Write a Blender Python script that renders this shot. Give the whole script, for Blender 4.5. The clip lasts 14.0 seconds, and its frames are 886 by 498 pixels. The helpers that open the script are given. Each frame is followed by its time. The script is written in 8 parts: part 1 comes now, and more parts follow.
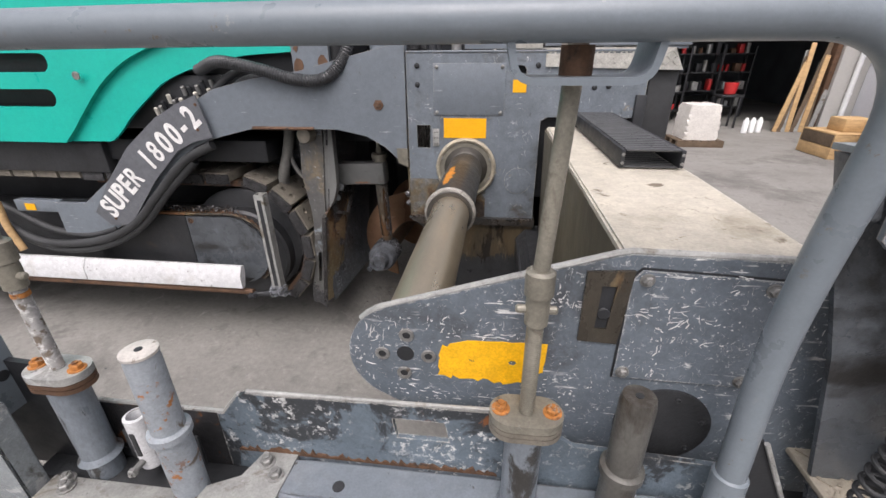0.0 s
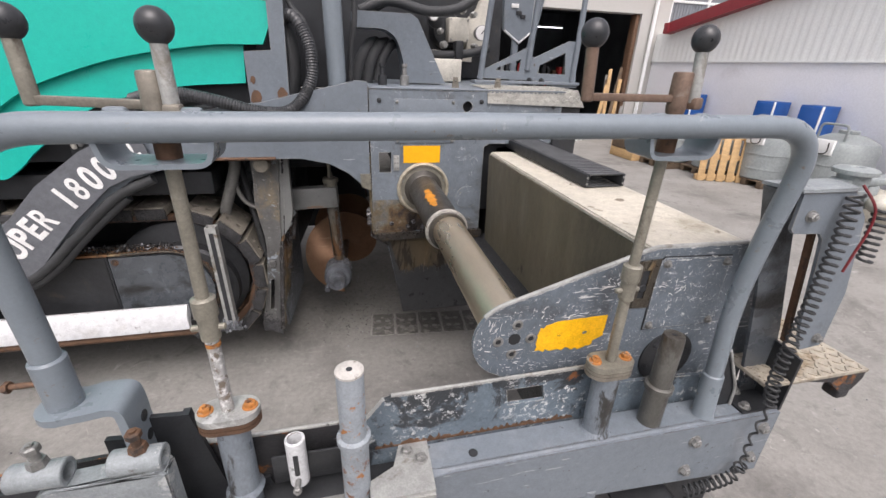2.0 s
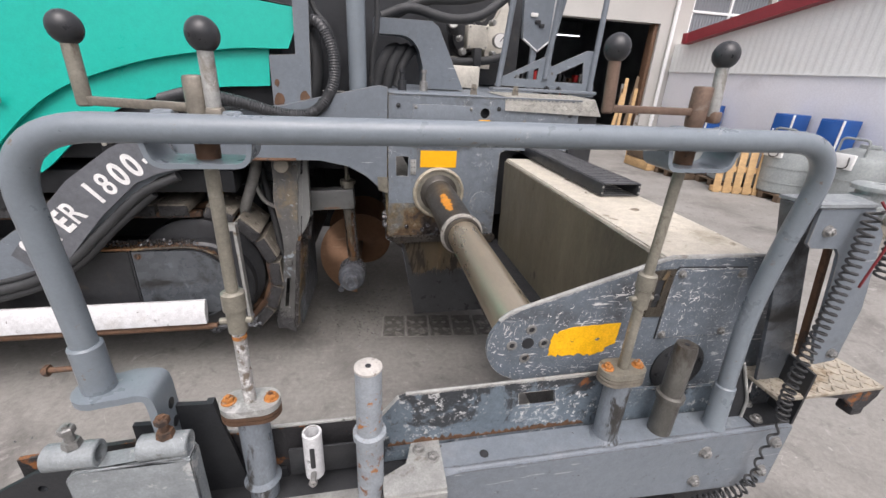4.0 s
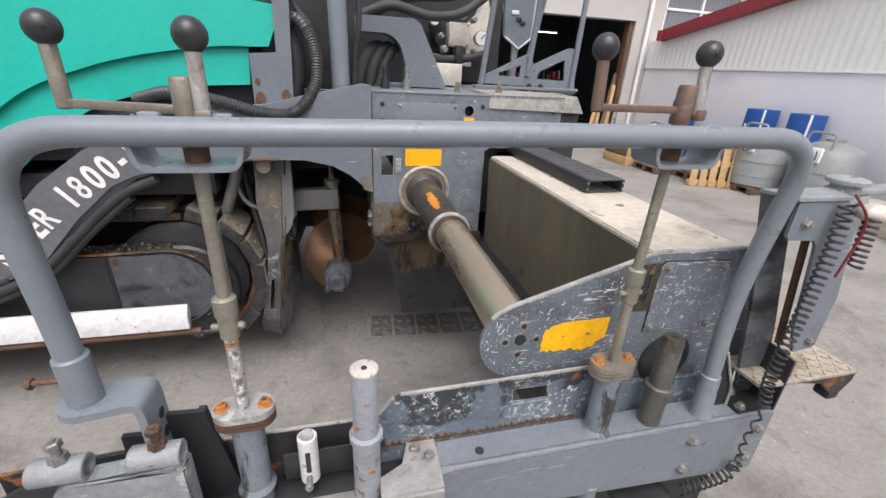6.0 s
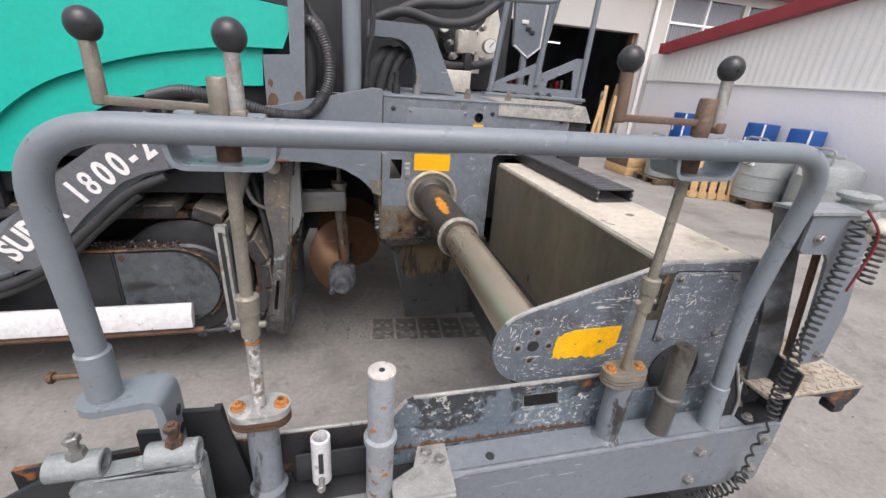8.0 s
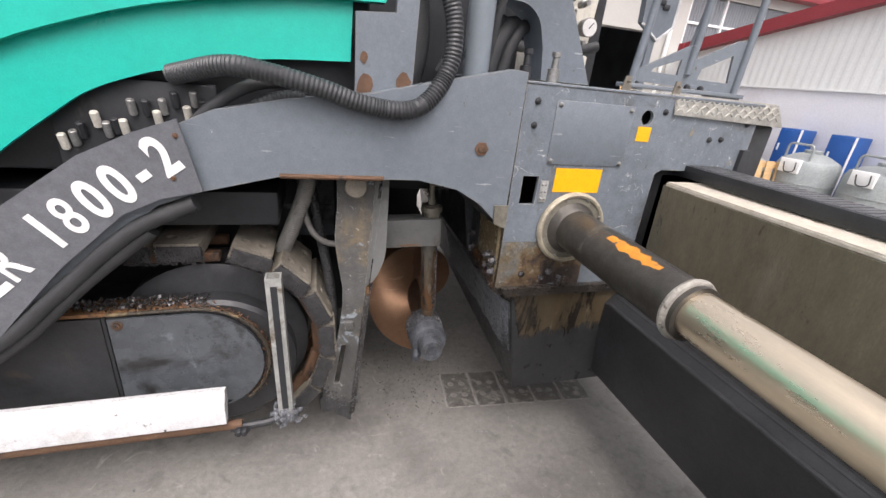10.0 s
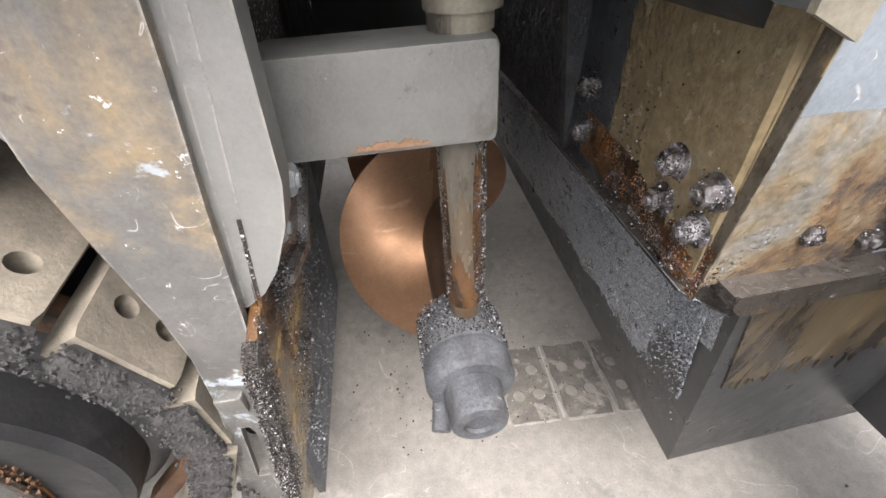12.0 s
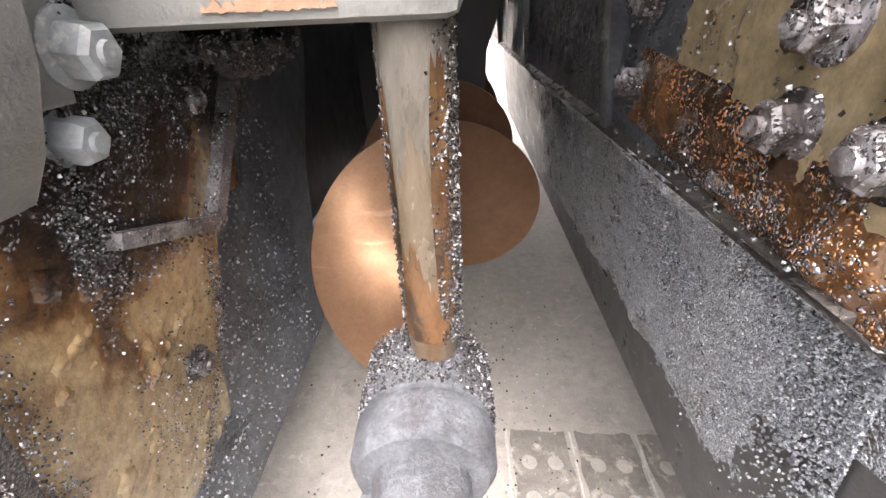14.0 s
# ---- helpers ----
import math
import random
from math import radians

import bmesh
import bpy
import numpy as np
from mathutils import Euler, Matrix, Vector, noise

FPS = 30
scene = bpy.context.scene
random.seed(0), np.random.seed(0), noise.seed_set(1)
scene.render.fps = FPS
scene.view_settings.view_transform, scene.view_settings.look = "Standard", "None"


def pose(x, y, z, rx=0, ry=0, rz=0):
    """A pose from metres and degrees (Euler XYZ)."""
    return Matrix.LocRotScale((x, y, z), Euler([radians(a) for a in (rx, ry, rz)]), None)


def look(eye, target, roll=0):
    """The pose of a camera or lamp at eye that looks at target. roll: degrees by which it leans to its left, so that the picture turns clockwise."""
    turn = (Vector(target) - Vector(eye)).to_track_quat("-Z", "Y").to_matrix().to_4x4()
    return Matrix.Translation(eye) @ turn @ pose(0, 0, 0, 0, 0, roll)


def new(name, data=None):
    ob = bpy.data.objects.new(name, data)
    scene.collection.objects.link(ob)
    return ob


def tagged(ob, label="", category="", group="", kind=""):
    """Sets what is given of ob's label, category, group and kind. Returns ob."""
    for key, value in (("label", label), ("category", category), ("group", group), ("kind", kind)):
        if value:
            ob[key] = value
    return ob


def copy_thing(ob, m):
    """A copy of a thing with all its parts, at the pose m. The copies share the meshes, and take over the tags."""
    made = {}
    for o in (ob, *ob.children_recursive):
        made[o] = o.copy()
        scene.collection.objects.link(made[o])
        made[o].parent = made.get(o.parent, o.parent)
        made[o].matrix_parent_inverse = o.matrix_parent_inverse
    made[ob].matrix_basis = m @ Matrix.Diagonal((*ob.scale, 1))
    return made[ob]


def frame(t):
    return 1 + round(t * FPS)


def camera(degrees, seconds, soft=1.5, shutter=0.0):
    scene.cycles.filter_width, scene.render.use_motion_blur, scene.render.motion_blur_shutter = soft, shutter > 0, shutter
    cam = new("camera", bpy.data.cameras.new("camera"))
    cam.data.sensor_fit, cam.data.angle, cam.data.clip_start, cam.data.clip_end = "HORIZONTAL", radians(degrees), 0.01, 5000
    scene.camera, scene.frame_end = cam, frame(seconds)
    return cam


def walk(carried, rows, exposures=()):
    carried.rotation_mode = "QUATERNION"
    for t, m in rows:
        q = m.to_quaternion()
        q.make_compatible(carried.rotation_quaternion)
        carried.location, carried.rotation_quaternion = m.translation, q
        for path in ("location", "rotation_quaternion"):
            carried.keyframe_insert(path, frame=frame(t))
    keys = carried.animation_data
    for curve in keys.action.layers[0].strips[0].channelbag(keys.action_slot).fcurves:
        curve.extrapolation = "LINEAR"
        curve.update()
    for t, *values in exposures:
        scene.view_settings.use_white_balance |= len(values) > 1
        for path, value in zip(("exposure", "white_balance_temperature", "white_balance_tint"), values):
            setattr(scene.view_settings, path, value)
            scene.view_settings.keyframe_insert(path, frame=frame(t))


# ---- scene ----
cam = camera(93.5, 14.0)
PATH = [
    (0, (0.824, -0.542, 1.669), (0.602, 1.255, 0.82), -0.4),
    (0.5, (0.503, -0.572, 1.708), (0.616, 1.213, 0.813), 0.6),
    (1, (0.295, -0.646, 1.739), (0.713, 1.08, 0.818), 0.8),
    (1.5, (0.279, -0.713, 1.768), (0.759, 1.021, 0.895), 1.7),
    (2, (0.266, -0.741, 1.794), (0.707, 1.035, 0.985), 2.1),
    (2.5, (0.247, -0.758, 1.799), (0.653, 1.036, 1.013), 3.0),
    (3, (0.246, -0.767, 1.799), (0.631, 1.03, 1.01), 3.2),
    (5.5, (0.223, -0.751, 1.805), (0.674, 1.027, 1.008), 3.2),
    (6, (0.218, -0.755, 1.805), (0.694, 1.016, 1.006), 3.1),
    (6.5, (0.213, -0.761, 1.806), (0.703, 1.007, 1.01), 3.2),
    (7, (0.197, -0.761, 1.808), (0.694, 1.007, 1.018), 3.6),
    (7.5, (0.185, -0.76, 1.809), (0.679, 1.011, 1.023), 4.1),
    (8, (0.169, -0.751, 1.803), (0.658, 1.027, 1.028), 4.7),
    (8.5, (0.079, -0.713, 1.798), (0.576, 1.068, 1.035), 5.4),
    (9, (-0.151, -0.565, 1.766), (0.349, 1.225, 1.027), 6.8),
    (9.1, (-0.211, -0.488, 1.753), (0.296, 1.308, 1.034), 7.6),
    (9.2, (-0.272, -0.429, 1.764), (0.221, 1.385, 1.081), 7.2),
    (11.3, (-0.191, 0.995, 1.374), (0.486, 2.42, 0.144), 6.1),
    (11.5, (-0.146, 1.071, 1.339), (0.418, 2.472, 0.027), 3.7),
    (12, (0.053, 1.224, 1.241), (0.38, 2.704, -0.065), 0.1),
    (12.5, (0.207, 1.299, 1.176), (0.268, 2.835, -0.103), 1.8),
    (13, (0.203, 1.333, 1.086), (0.153, 3.004, -0.012), 0.8),
    (13.5, (0.204, 1.345, 1.04), (0.176, 3.039, -0.023), 0.5),
    (14, (0.194, 1.351, 1.02), (0.288, 3.046, -0.038), 0.8),
]
EXPOSURES = [(0.0, 0.65, 6550, 17), (0.5, 0.73, 6550, 17), (5.5, 0.7, 6550, 17), (9.2, 0.72, 6550, 17), (10.2, 1.15, 6700, 17), (11.4, 1.95, 7600, 11), (12.0, 2.3, 6750, 15), (12.5, 2.55, 6900, 18), (14.0, 3.3, 6850, 18)]
walk(cam, [(t, look(eye, target, roll)) for t, eye, target, roll in PATH], EXPOSURES)

# ---- sky and light: a bright overcast afternoon in a yard ----
SUN_ELEVATION, SUN_ROTATION = radians(61), radians(185)
world = bpy.data.worlds.new("overcast_sky")
scene.world = world
world.use_nodes = True
wn, wl = world.node_tree.nodes, world.node_tree.links
sky = wn.new("ShaderNodeTexSky")
sky.sky_type = "NISHITA"
sky.sun_disc = False
sky.sun_elevation, sky.sun_rotation = SUN_ELEVATION, SUN_ROTATION
sky.air_density, sky.dust_density, sky.ozone_density = 1.0, 6.0, 0.6
haze = wn.new("ShaderNodeHueSaturation")
haze.inputs["Saturation"].default_value = 0.25
wl.new(sky.outputs[0], haze.inputs["Color"])
wl.new(haze.outputs[0], wn["Background"].inputs["Color"])
wn["Background"].inputs["Strength"].default_value = 0.15
sun = bpy.data.lights.new("sun", "SUN")
sun.energy, sun.angle, sun.color = 0.6, radians(60), (1.0, 0.96, 0.9)
sun_lamp = new("sun", sun)
sun_lamp.matrix_world = look((0.6, -5.7, 12), (1.2, 1.0, 0.0))

# ---- building helpers ----
def thing(name, at, label, category, group="", kind=""):
    ob = new(name)
    ob.location = at
    ob.empty_display_size = 0.1
    return tagged(ob, label, category, group, kind)


# the auger gear and the screed front hang a few degrees askew in the machine
HUNG = Matrix(((1.0436, 0.0705, -0.0529, -0.0818), (-0.0688, 1.0444, 0.035, -0.0777), (0.0551, -0.0314, 1.0454, 0.0026), (0, 0, 0, 1)))
hung = False


def part(name, bm, material, parent=None, label="", smooth=True):
    """One mesh object out of a bmesh built in world places; under a thing or a part."""
    if hung:
        bm.transform(HUNG)
    me = bpy.data.meshes.new(name)
    bmesh.ops.recalc_face_normals(bm, faces=bm.faces[:])
    bm.to_mesh(me)
    bm.free()
    me.materials.append(material)
    if smooth:
        me.polygons.foreach_set("use_smooth", [True] * len(me.polygons))
        me.set_sharp_from_angle(angle=radians(35))
    ob = new(name, me)
    if parent is not None:
        ob.parent = parent
        up, m = parent, Matrix.Identity(4)
        while up is not None:
            m = Matrix.Translation(up.location) @ up.rotation_euler.to_matrix().to_4x4() @ m
            up = up.parent
        if parent.type == "EMPTY":
            ob.matrix_parent_inverse = m.inverted()
    return tagged(ob, label)


def solid(name, bm, material, label, category, kind="", group=""):
    return tagged(part(name, bm, material), label, category, group, kind)


def box(bm, x0, x1, y0, y1, z0, z1, bevel=0.004, turn=None):
    made = bmesh.ops.create_cube(bm, size=1.0)["verts"]
    for v in made:
        v.co = Vector((x0 + (v.co.x + 0.5) * (x1 - x0), y0 + (v.co.y + 0.5) * (y1 - y0), z0 + (v.co.z + 0.5) * (z1 - z0)))
    if bevel:
        edges = list({e for v in made for e in v.link_edges})
        r = bmesh.ops.bevel(bm, geom=edges, offset=min(bevel, 0.45 * min(x1 - x0, y1 - y0, z1 - z0)), segments=2, affect="EDGES", profile=0.5)
        made = list({v for f in r["faces"] for v in f.verts} | {v for v in made if v.is_valid})
    if turn is not None:
        bmesh.ops.transform(bm, matrix=turn, verts=made)
    return bm


def frame_axes(way):
    way = Vector(way).normalized()
    side = way.cross(Vector((0, 0, 1)) if abs(way.z) < 0.9 else Vector((1, 0, 0))).normalized()
    return way, side, side.cross(way)


def lathe(bm, a, b, profile, n=24, cap=True):
    """A turned solid along the line a to b; profile: (share of the way or metres along it, radius)."""
    a, b = Vector(a), Vector(b)
    way, s, u = frame_axes(b - a)
    rings = []
    for d, r in profile:
        c = a + way * d
        rings.append([bm.verts.new(c + (s * math.cos(2 * math.pi * k / n) + u * math.sin(2 * math.pi * k / n)) * r) for k in range(n)])
    for p, q in zip(rings, rings[1:]):
        for k in range(n):
            bm.faces.new((p[k], p[(k + 1) % n], q[(k + 1) % n], q[k]))
    if cap:
        bm.faces.new(rings[0][::-1])
        bm.faces.new(rings[-1])
    return bm


def rod(bm, a, b, r, n=20, edge=0.003):
    length = (Vector(b) - Vector(a)).length
    e = min(edge, r * 0.4, length * 0.3)
    return lathe(bm, a, b, [(0, r - e), (e, r), (length - e, r), (length, r - e)], n)


def ring(bm, a, b, r0, r1, n=28):
    """A hollow tube with an inner and an outer radius."""
    length = (Vector(b) - Vector(a)).length
    e = min(0.002, length * 0.2, (r1 - r0) * 0.3)
    prof = [(0, r0), (0, r1 - e), (e, r1), (length - e, r1), (length, r1 - e), (length, r0), (0, r0)]
    return lathe(bm, a, b, prof, n, cap=False)


def rounded(points, radius, steps=7):
    """A way of straight pieces with its corners rounded."""
    pts = [Vector(p) for p in points]
    out = [pts[0]]
    for p, c, q in zip(pts, pts[1:], pts[2:]):
        d = min(radius, (p - c).length * 0.48, (q - c).length * 0.48)
        a, b = c + (p - c).normalized() * d, c + (q - c).normalized() * d
        for k in range(steps + 1):
            t = k / steps
            out.append(a * (1 - t) ** 2 + c * 2 * t * (1 - t) + b * t * t)
    return out + [pts[-1]]


def spline(points, steps=8):
    pts = [Vector(p) for p in points]
    pts = [pts[0] * 2 - pts[1]] + pts + [pts[-1] * 2 - pts[-2]]
    out = []
    for a, b, c, d in zip(pts, pts[1:], pts[2:], pts[3:]):
        for k in range(steps):
            t = k / steps
            out.append(0.5 * (2 * b + (c - a) * t + (2 * a - 5 * b + 4 * c - d) * t * t + (3 * b - a - 3 * c + d) * t ** 3))
    return out + [pts[-2]]


def sweep(bm, way, r, n=14, ribs=0.0, rib_every=0.009):
    """A round hose, bar or pipe along a way; ribs: the height of a corrugation."""
    pts = [Vector(p) for p in way]
    if ribs:
        fine, gone = [pts[0]], 0.0
        for a, b in zip(pts, pts[1:]):
            m = max(1, int((b - a).length / (rib_every / 2)))
            fine += [a.lerp(b, (k + 1) / m) for k in range(m)]
        pts = fine
    side = frame_axes(pts[1] - pts[0])[1]
    rings = []
    for k, p in enumerate(pts):
        d = (pts[min(k + 1, len(pts) - 1)] - pts[max(k - 1, 0)]).normalized()
        side = (side - d * side.dot(d)).normalized()
        up = d.cross(side)
        rr = r + (ribs if k % 2 else 0.0)
        rings.append([bm.verts.new(p + (side * math.cos(2 * math.pi * i / n) + up * math.sin(2 * math.pi * i / n)) * rr) for i in range(n)])
    for p, q in zip(rings, rings[1:]):
        for i in range(n):
            bm.faces.new((p[i], p[(i + 1) % n], q[(i + 1) % n], q[i]))
    bm.faces.new(rings[0][::-1])
    bm.faces.new(rings[-1])
    return bm


def circle(cx, cz, r, n=24):
    return [(cx + r * math.cos(2 * math.pi * k / n), cz + r * math.sin(2 * math.pi * k / n)) for k in range(n)]


def plate(bm, outline, holes, low, high, axis="y"):
    """A sheet cut to an outline with holes, with a thickness from low to high along an axis."""
    from mathutils.geometry import tessellate_polygon
    loops = [outline] + list(holes)

    def put(p, d):
        return {"y": (p[0], d, p[1]), "x": (d, p[0], p[1]), "z": (p[0], p[1], d)}[axis]

    tris = tessellate_polygon([[Vector((p[0], p[1], 0)) for p in lp] for lp in loops])
    flat = [p for lp in loops for p in lp]
    a = [bm.verts.new(put(p, low)) for p in flat]
    b = [bm.verts.new(put(p, high)) for p in flat]
    for t in tris:
        for vs in ([a[i] for i in t], [b[i] for i in reversed(t)]):
            try:
                bm.faces.new(vs)
            except ValueError:
                pass
    start = 0
    for lp in loops:
        n = len(lp)
        for k in range(n):
            i, j = start + k, start + (k + 1) % n
            bm.faces.new((a[i], a[j], b[j], b[i]))
        start += n
    return bm


def strap(bm, way, half, y0, y1):
    """A flat bar bent along a way in the x-z plane, from y0 to y1, one closed skin."""
    rows = []
    for k, p in enumerate(way):
        d = (way[min(k + 1, len(way) - 1)] - way[max(k - 1, 0)]).normalized()
        n = Vector((-d.z, 0, d.x)) * half
        rows.append([bm.verts.new((p.x + s * n.x, y, p.z + s * n.z)) for s, y in ((1, y0), (1, y1), (-1, y1), (-1, y0))])
    for p, q in zip(rows, rows[1:]):
        for i in range(4):
            bm.faces.new((p[i], p[(i + 1) % 4], q[(i + 1) % 4], q[i]))
    bm.faces.new(rows[0][::-1])
    bm.faces.new(rows[-1])


def hexbolt(bm, at, way, r=0.011, h=0.009, washer=True):
    """A hexagon head with a washer, standing on a face."""
    at = Vector(at)
    way, s, u = frame_axes(way)
    d = 0.0
    if washer:
        lathe(bm, at - way * 0.002, at + way, [(0, r * 1.5), (0.004, r * 1.5), (0.0045, r * 1.3)], 18)
        d = 0.0024
    lathe(bm, at + way * d, at + way, [(0, r * 1.12), (h * 0.8, r * 1.12), (h, r * 0.9)], 6)
    lathe(bm, at + way * (d + h), at + way * 2, [(-0.001, r * 0.5), (0.004, r * 0.48)], 12)
    return bm


def bm_new():
    return bmesh.new()


def grains(bm, spots, low, high, rng):
    """Small angular stones at the given spots."""
    for p in spots:
        s = rng.uniform(low, high)
        m = Matrix.Translation(p) @ Euler([rng.uniform(0, 6.3) for _ in range(3)]).to_matrix().to_4x4() @ Matrix.Diagonal((s, s * rng.uniform(0.6, 1), s * rng.uniform(0.5, 1), 1))
        vs = [bm.verts.new(m @ Vector(c)) for c in ((1, 0, -0.7), (-0.5, 0.87, -0.7), (-0.5, -0.87, -0.7), (0.6, 0.5, 0.5), (-0.7, 0.1, 0.6), (0.3, -0.7, 0.5))]
        for f in ((0, 2, 1), (3, 4, 5), (0, 1, 3), (1, 4, 3), (1, 2, 4), (2, 5, 4), (2, 0, 5), (0, 3, 5)):
            bm.faces.new([vs[i] for i in f])
    return bm


def crust_sheet(bm, at, along, up, out, nu, nv, height, bare, seed, coarse=14.0, grit=170.0):
    """A lumpy crust over a flat face: it dips below the face where that is bare. at: corner; along, up: the two sides; out: unit normal."""
    at, along, up, out = Vector(at), Vector(along), Vector(up), Vector(out)
    shift = Vector((seed * 3.1, seed * 1.7, seed * 2.3))
    rows = []
    for i in range(nu + 1):
        row = []
        for j in range(nv + 1):
            u, v = i / nu, j / nv
            p = at + along * u + up * v
            q = p + shift
            n = noise.noise(q * coarse) + 0.55 * noise.noise(q * coarse * 3.3) + 0.3 * noise.noise(q * grit) + 0.25 * noise.noise(q * grit * 0.45)
            rim = min(u, 1 - u, v, 1 - v) * 6
            h = height * (n - bare) - height * 1.2 * max(0.0, 1 - rim)
            row.append(bm.verts.new(p + out * max(-0.003, h)))
        rows.append(row)
    for p, q in zip(rows, rows[1:]):
        for j in range(nv):
            bm.faces.new((p[j], q[j], q[j + 1], p[j + 1]))
    return bm


# ---- materials ----
def ramp(nt, source, stops):
    n = nt.nodes.new("ShaderNodeValToRGB")
    while len(n.color_ramp.elements) < len(stops):
        n.color_ramp.elements.new(0.5)
    for e, (p, c) in zip(n.color_ramp.elements, stops):
        e.position = p
        e.color = (c, c, c, 1) if isinstance(c, (int, float)) else (*c, 1)
    nt.links.new(source, n.inputs[0])
    return n.outputs[0]


def noise_tex(nt, co, scale, detail=6.0, rough=0.6, distort=0.0):
    n = nt.nodes.new("ShaderNodeTexNoise")
    n.inputs["Scale"].default_value, n.inputs["Detail"].default_value = scale, detail
    n.inputs["Roughness"].default_value, n.inputs["Distortion"].default_value = rough, distort
    nt.links.new(co, n.inputs["Vector"])
    return n.outputs["Fac"]


def mix(nt, fac, a, b, kind="MIX"):
    n = nt.nodes.new("ShaderNodeMix")
    n.data_type, n.blend_type = "RGBA", kind
    for value, sock in ((fac, n.inputs[0]), (a, n.inputs[6]), (b, n.inputs[7])):
        if isinstance(value, (int, float)):
            sock.default_value = value
        elif isinstance(value, tuple):
            sock.default_value = (*value, 1)
        else:
            nt.links.new(value, sock)
    return n.outputs[2]


def math_node(nt, op, a, b):
    n = nt.nodes.new("ShaderNodeMath")
    n.operation = op
    for value, sock in ((a, n.inputs[0]), (b, n.inputs[1])):
        if isinstance(value, (int, float)):
            sock.default_value = value
        else:
            nt.links.new(value, sock)
    return n.outputs[0]


def surface(name, col, rough=0.5, metal=0.0, vary=0.15, tone=5.0, layers=(), bump=0.15, bump_scale=60.0, random_tone=0.0, stretch=None, gloss_vary=0.1, grain=0.12, worn=None):
    """A worn surface. layers: (colour, scale, threshold, softness, roughness, metal, kind), where kind is "blot", "fleck", "scratch" or "line"."""
    m = bpy.data.materials.new(name)
    m.use_nodes = True
    nt = m.node_tree
    b = nt.nodes["Principled BSDF"]
    tc = nt.nodes.new("ShaderNodeTexCoord")
    co = tc.outputs["Object"]
    if stretch:
        mp = nt.nodes.new("ShaderNodeMapping")
        mp.inputs["Scale"].default_value = stretch
        nt.links.new(co, mp.inputs["Vector"])
        co = mp.outputs[0]
    tone_f = noise_tex(nt, co, tone, 8, 0.65)
    c = mix(nt, ramp(nt, tone_f, [(0.3, 0.0), (0.7, 1.0)]), tuple(v * (1 - vary) for v in col), tuple(min(1, v * (1 + vary)) for v in col))
    if random_tone:
        oi = nt.nodes.new("ShaderNodeObjectInfo")
        k = nt.nodes.new("ShaderNodeMapRange")
        k.inputs["To Min"].default_value, k.inputs["To Max"].default_value = 1 - random_tone, 1 + random_tone
        nt.links.new(oi.outputs["Random"], k.inputs["Value"])
        hs = nt.nodes.new("ShaderNodeHueSaturation")
        nt.links.new(k.outputs[0], hs.inputs["Value"])
        nt.links.new(c, hs.inputs["Color"])
        c = hs.outputs[0]
    r_out = ramp(nt, noise_tex(nt, co, tone * 4, 5, 0.6), [(0.3, max(0.02, rough - gloss_vary)), (0.7, min(1, rough + gloss_vary))])
    m_out = None
    for lay in layers:
        lcol, lscale, thr, soft, lrough, lmetal, kind = lay
        if kind == "line":
            f = noise_tex(nt, co, lscale, 2, 0.5, 1.2)
            f = ramp(nt, f, [(0.5 - thr, 0.0), (0.5, 1.0), (0.5 + thr, 0.0)])
            f2 = ramp(nt, noise_tex(nt, co, lscale * 1.7, 3, 0.6), [(0.55, 0.0), (0.62, soft)])
            f = math_node(nt, "MULTIPLY", f, f2)
        elif kind == "scratch":
            mp = nt.nodes.new("ShaderNodeMapping")
            mp.inputs["Scale"].default_value = (lscale * 0.1, lscale * 0.1, lscale)
            mp.inputs["Rotation"].default_value = (0, 0.35 if thr > 0.65 else -0.25, 0)
            nt.links.new(co, mp.inputs["Vector"])
            f = ramp(nt, noise_tex(nt, mp.outputs[0], 1.0, 3, 0.55), [(thr, 0.0), (thr + soft, 1.0)])
            f2 = ramp(nt, noise_tex(nt, co, 7, 4, 0.6), [(0.46, 0.0), (0.56, 1.0)])
            f = math_node(nt, "MULTIPLY", f, f2)
        elif kind == "fleck":
            f = noise_tex(nt, co, lscale, 10, 0.75)
            f = ramp(nt, f, [(thr, 0.0), (min(0.999, thr + soft), 1.0)])
            f2 = ramp(nt, noise_tex(nt, co, lscale * 0.12, 3, 0.6), [(0.42, 0.0), (0.58, 1.0)])
            f = math_node(nt, "MULTIPLY", f, f2)
        else:
            f = noise_tex(nt, co, lscale, 9, 0.68, 0.4)
            f = ramp(nt, f, [(thr, 0.0), (min(0.999, thr + soft), 1.0)])
        c = mix(nt, f, c, lcol)
        r_out = mix(nt, f, r_out, (lrough,) * 3)
        if lmetal != metal or m_out is not None:
            m_out = mix(nt, f, m_out if m_out is not None else (metal,) * 3, (lmetal,) * 3)
    if worn:
        # paint rubbed off along the edges
        bev = nt.nodes.new("ShaderNodeBevel")
        bev.samples = 4
        bev.inputs["Radius"].default_value = 0.005
        geo = nt.nodes.new("ShaderNodeNewGeometry")
        dot = nt.nodes.new("ShaderNodeVectorMath")
        dot.operation = "DOT_PRODUCT"
        nt.links.new(bev.outputs[0], dot.inputs[0])
        nt.links.new(geo.outputs["Normal"], dot.inputs[1])
        rim = ramp(nt, dot.outputs["Value"], [(0.8, 1.0), (0.97, 0.0)])
        rub = ramp(nt, noise_tex(nt, co, 26, 6, 0.7), [(0.44, 0.0), (0.52, 1.0)])
        f = math_node(nt, "MULTIPLY", rim, rub)
        c = mix(nt, f, c, worn)
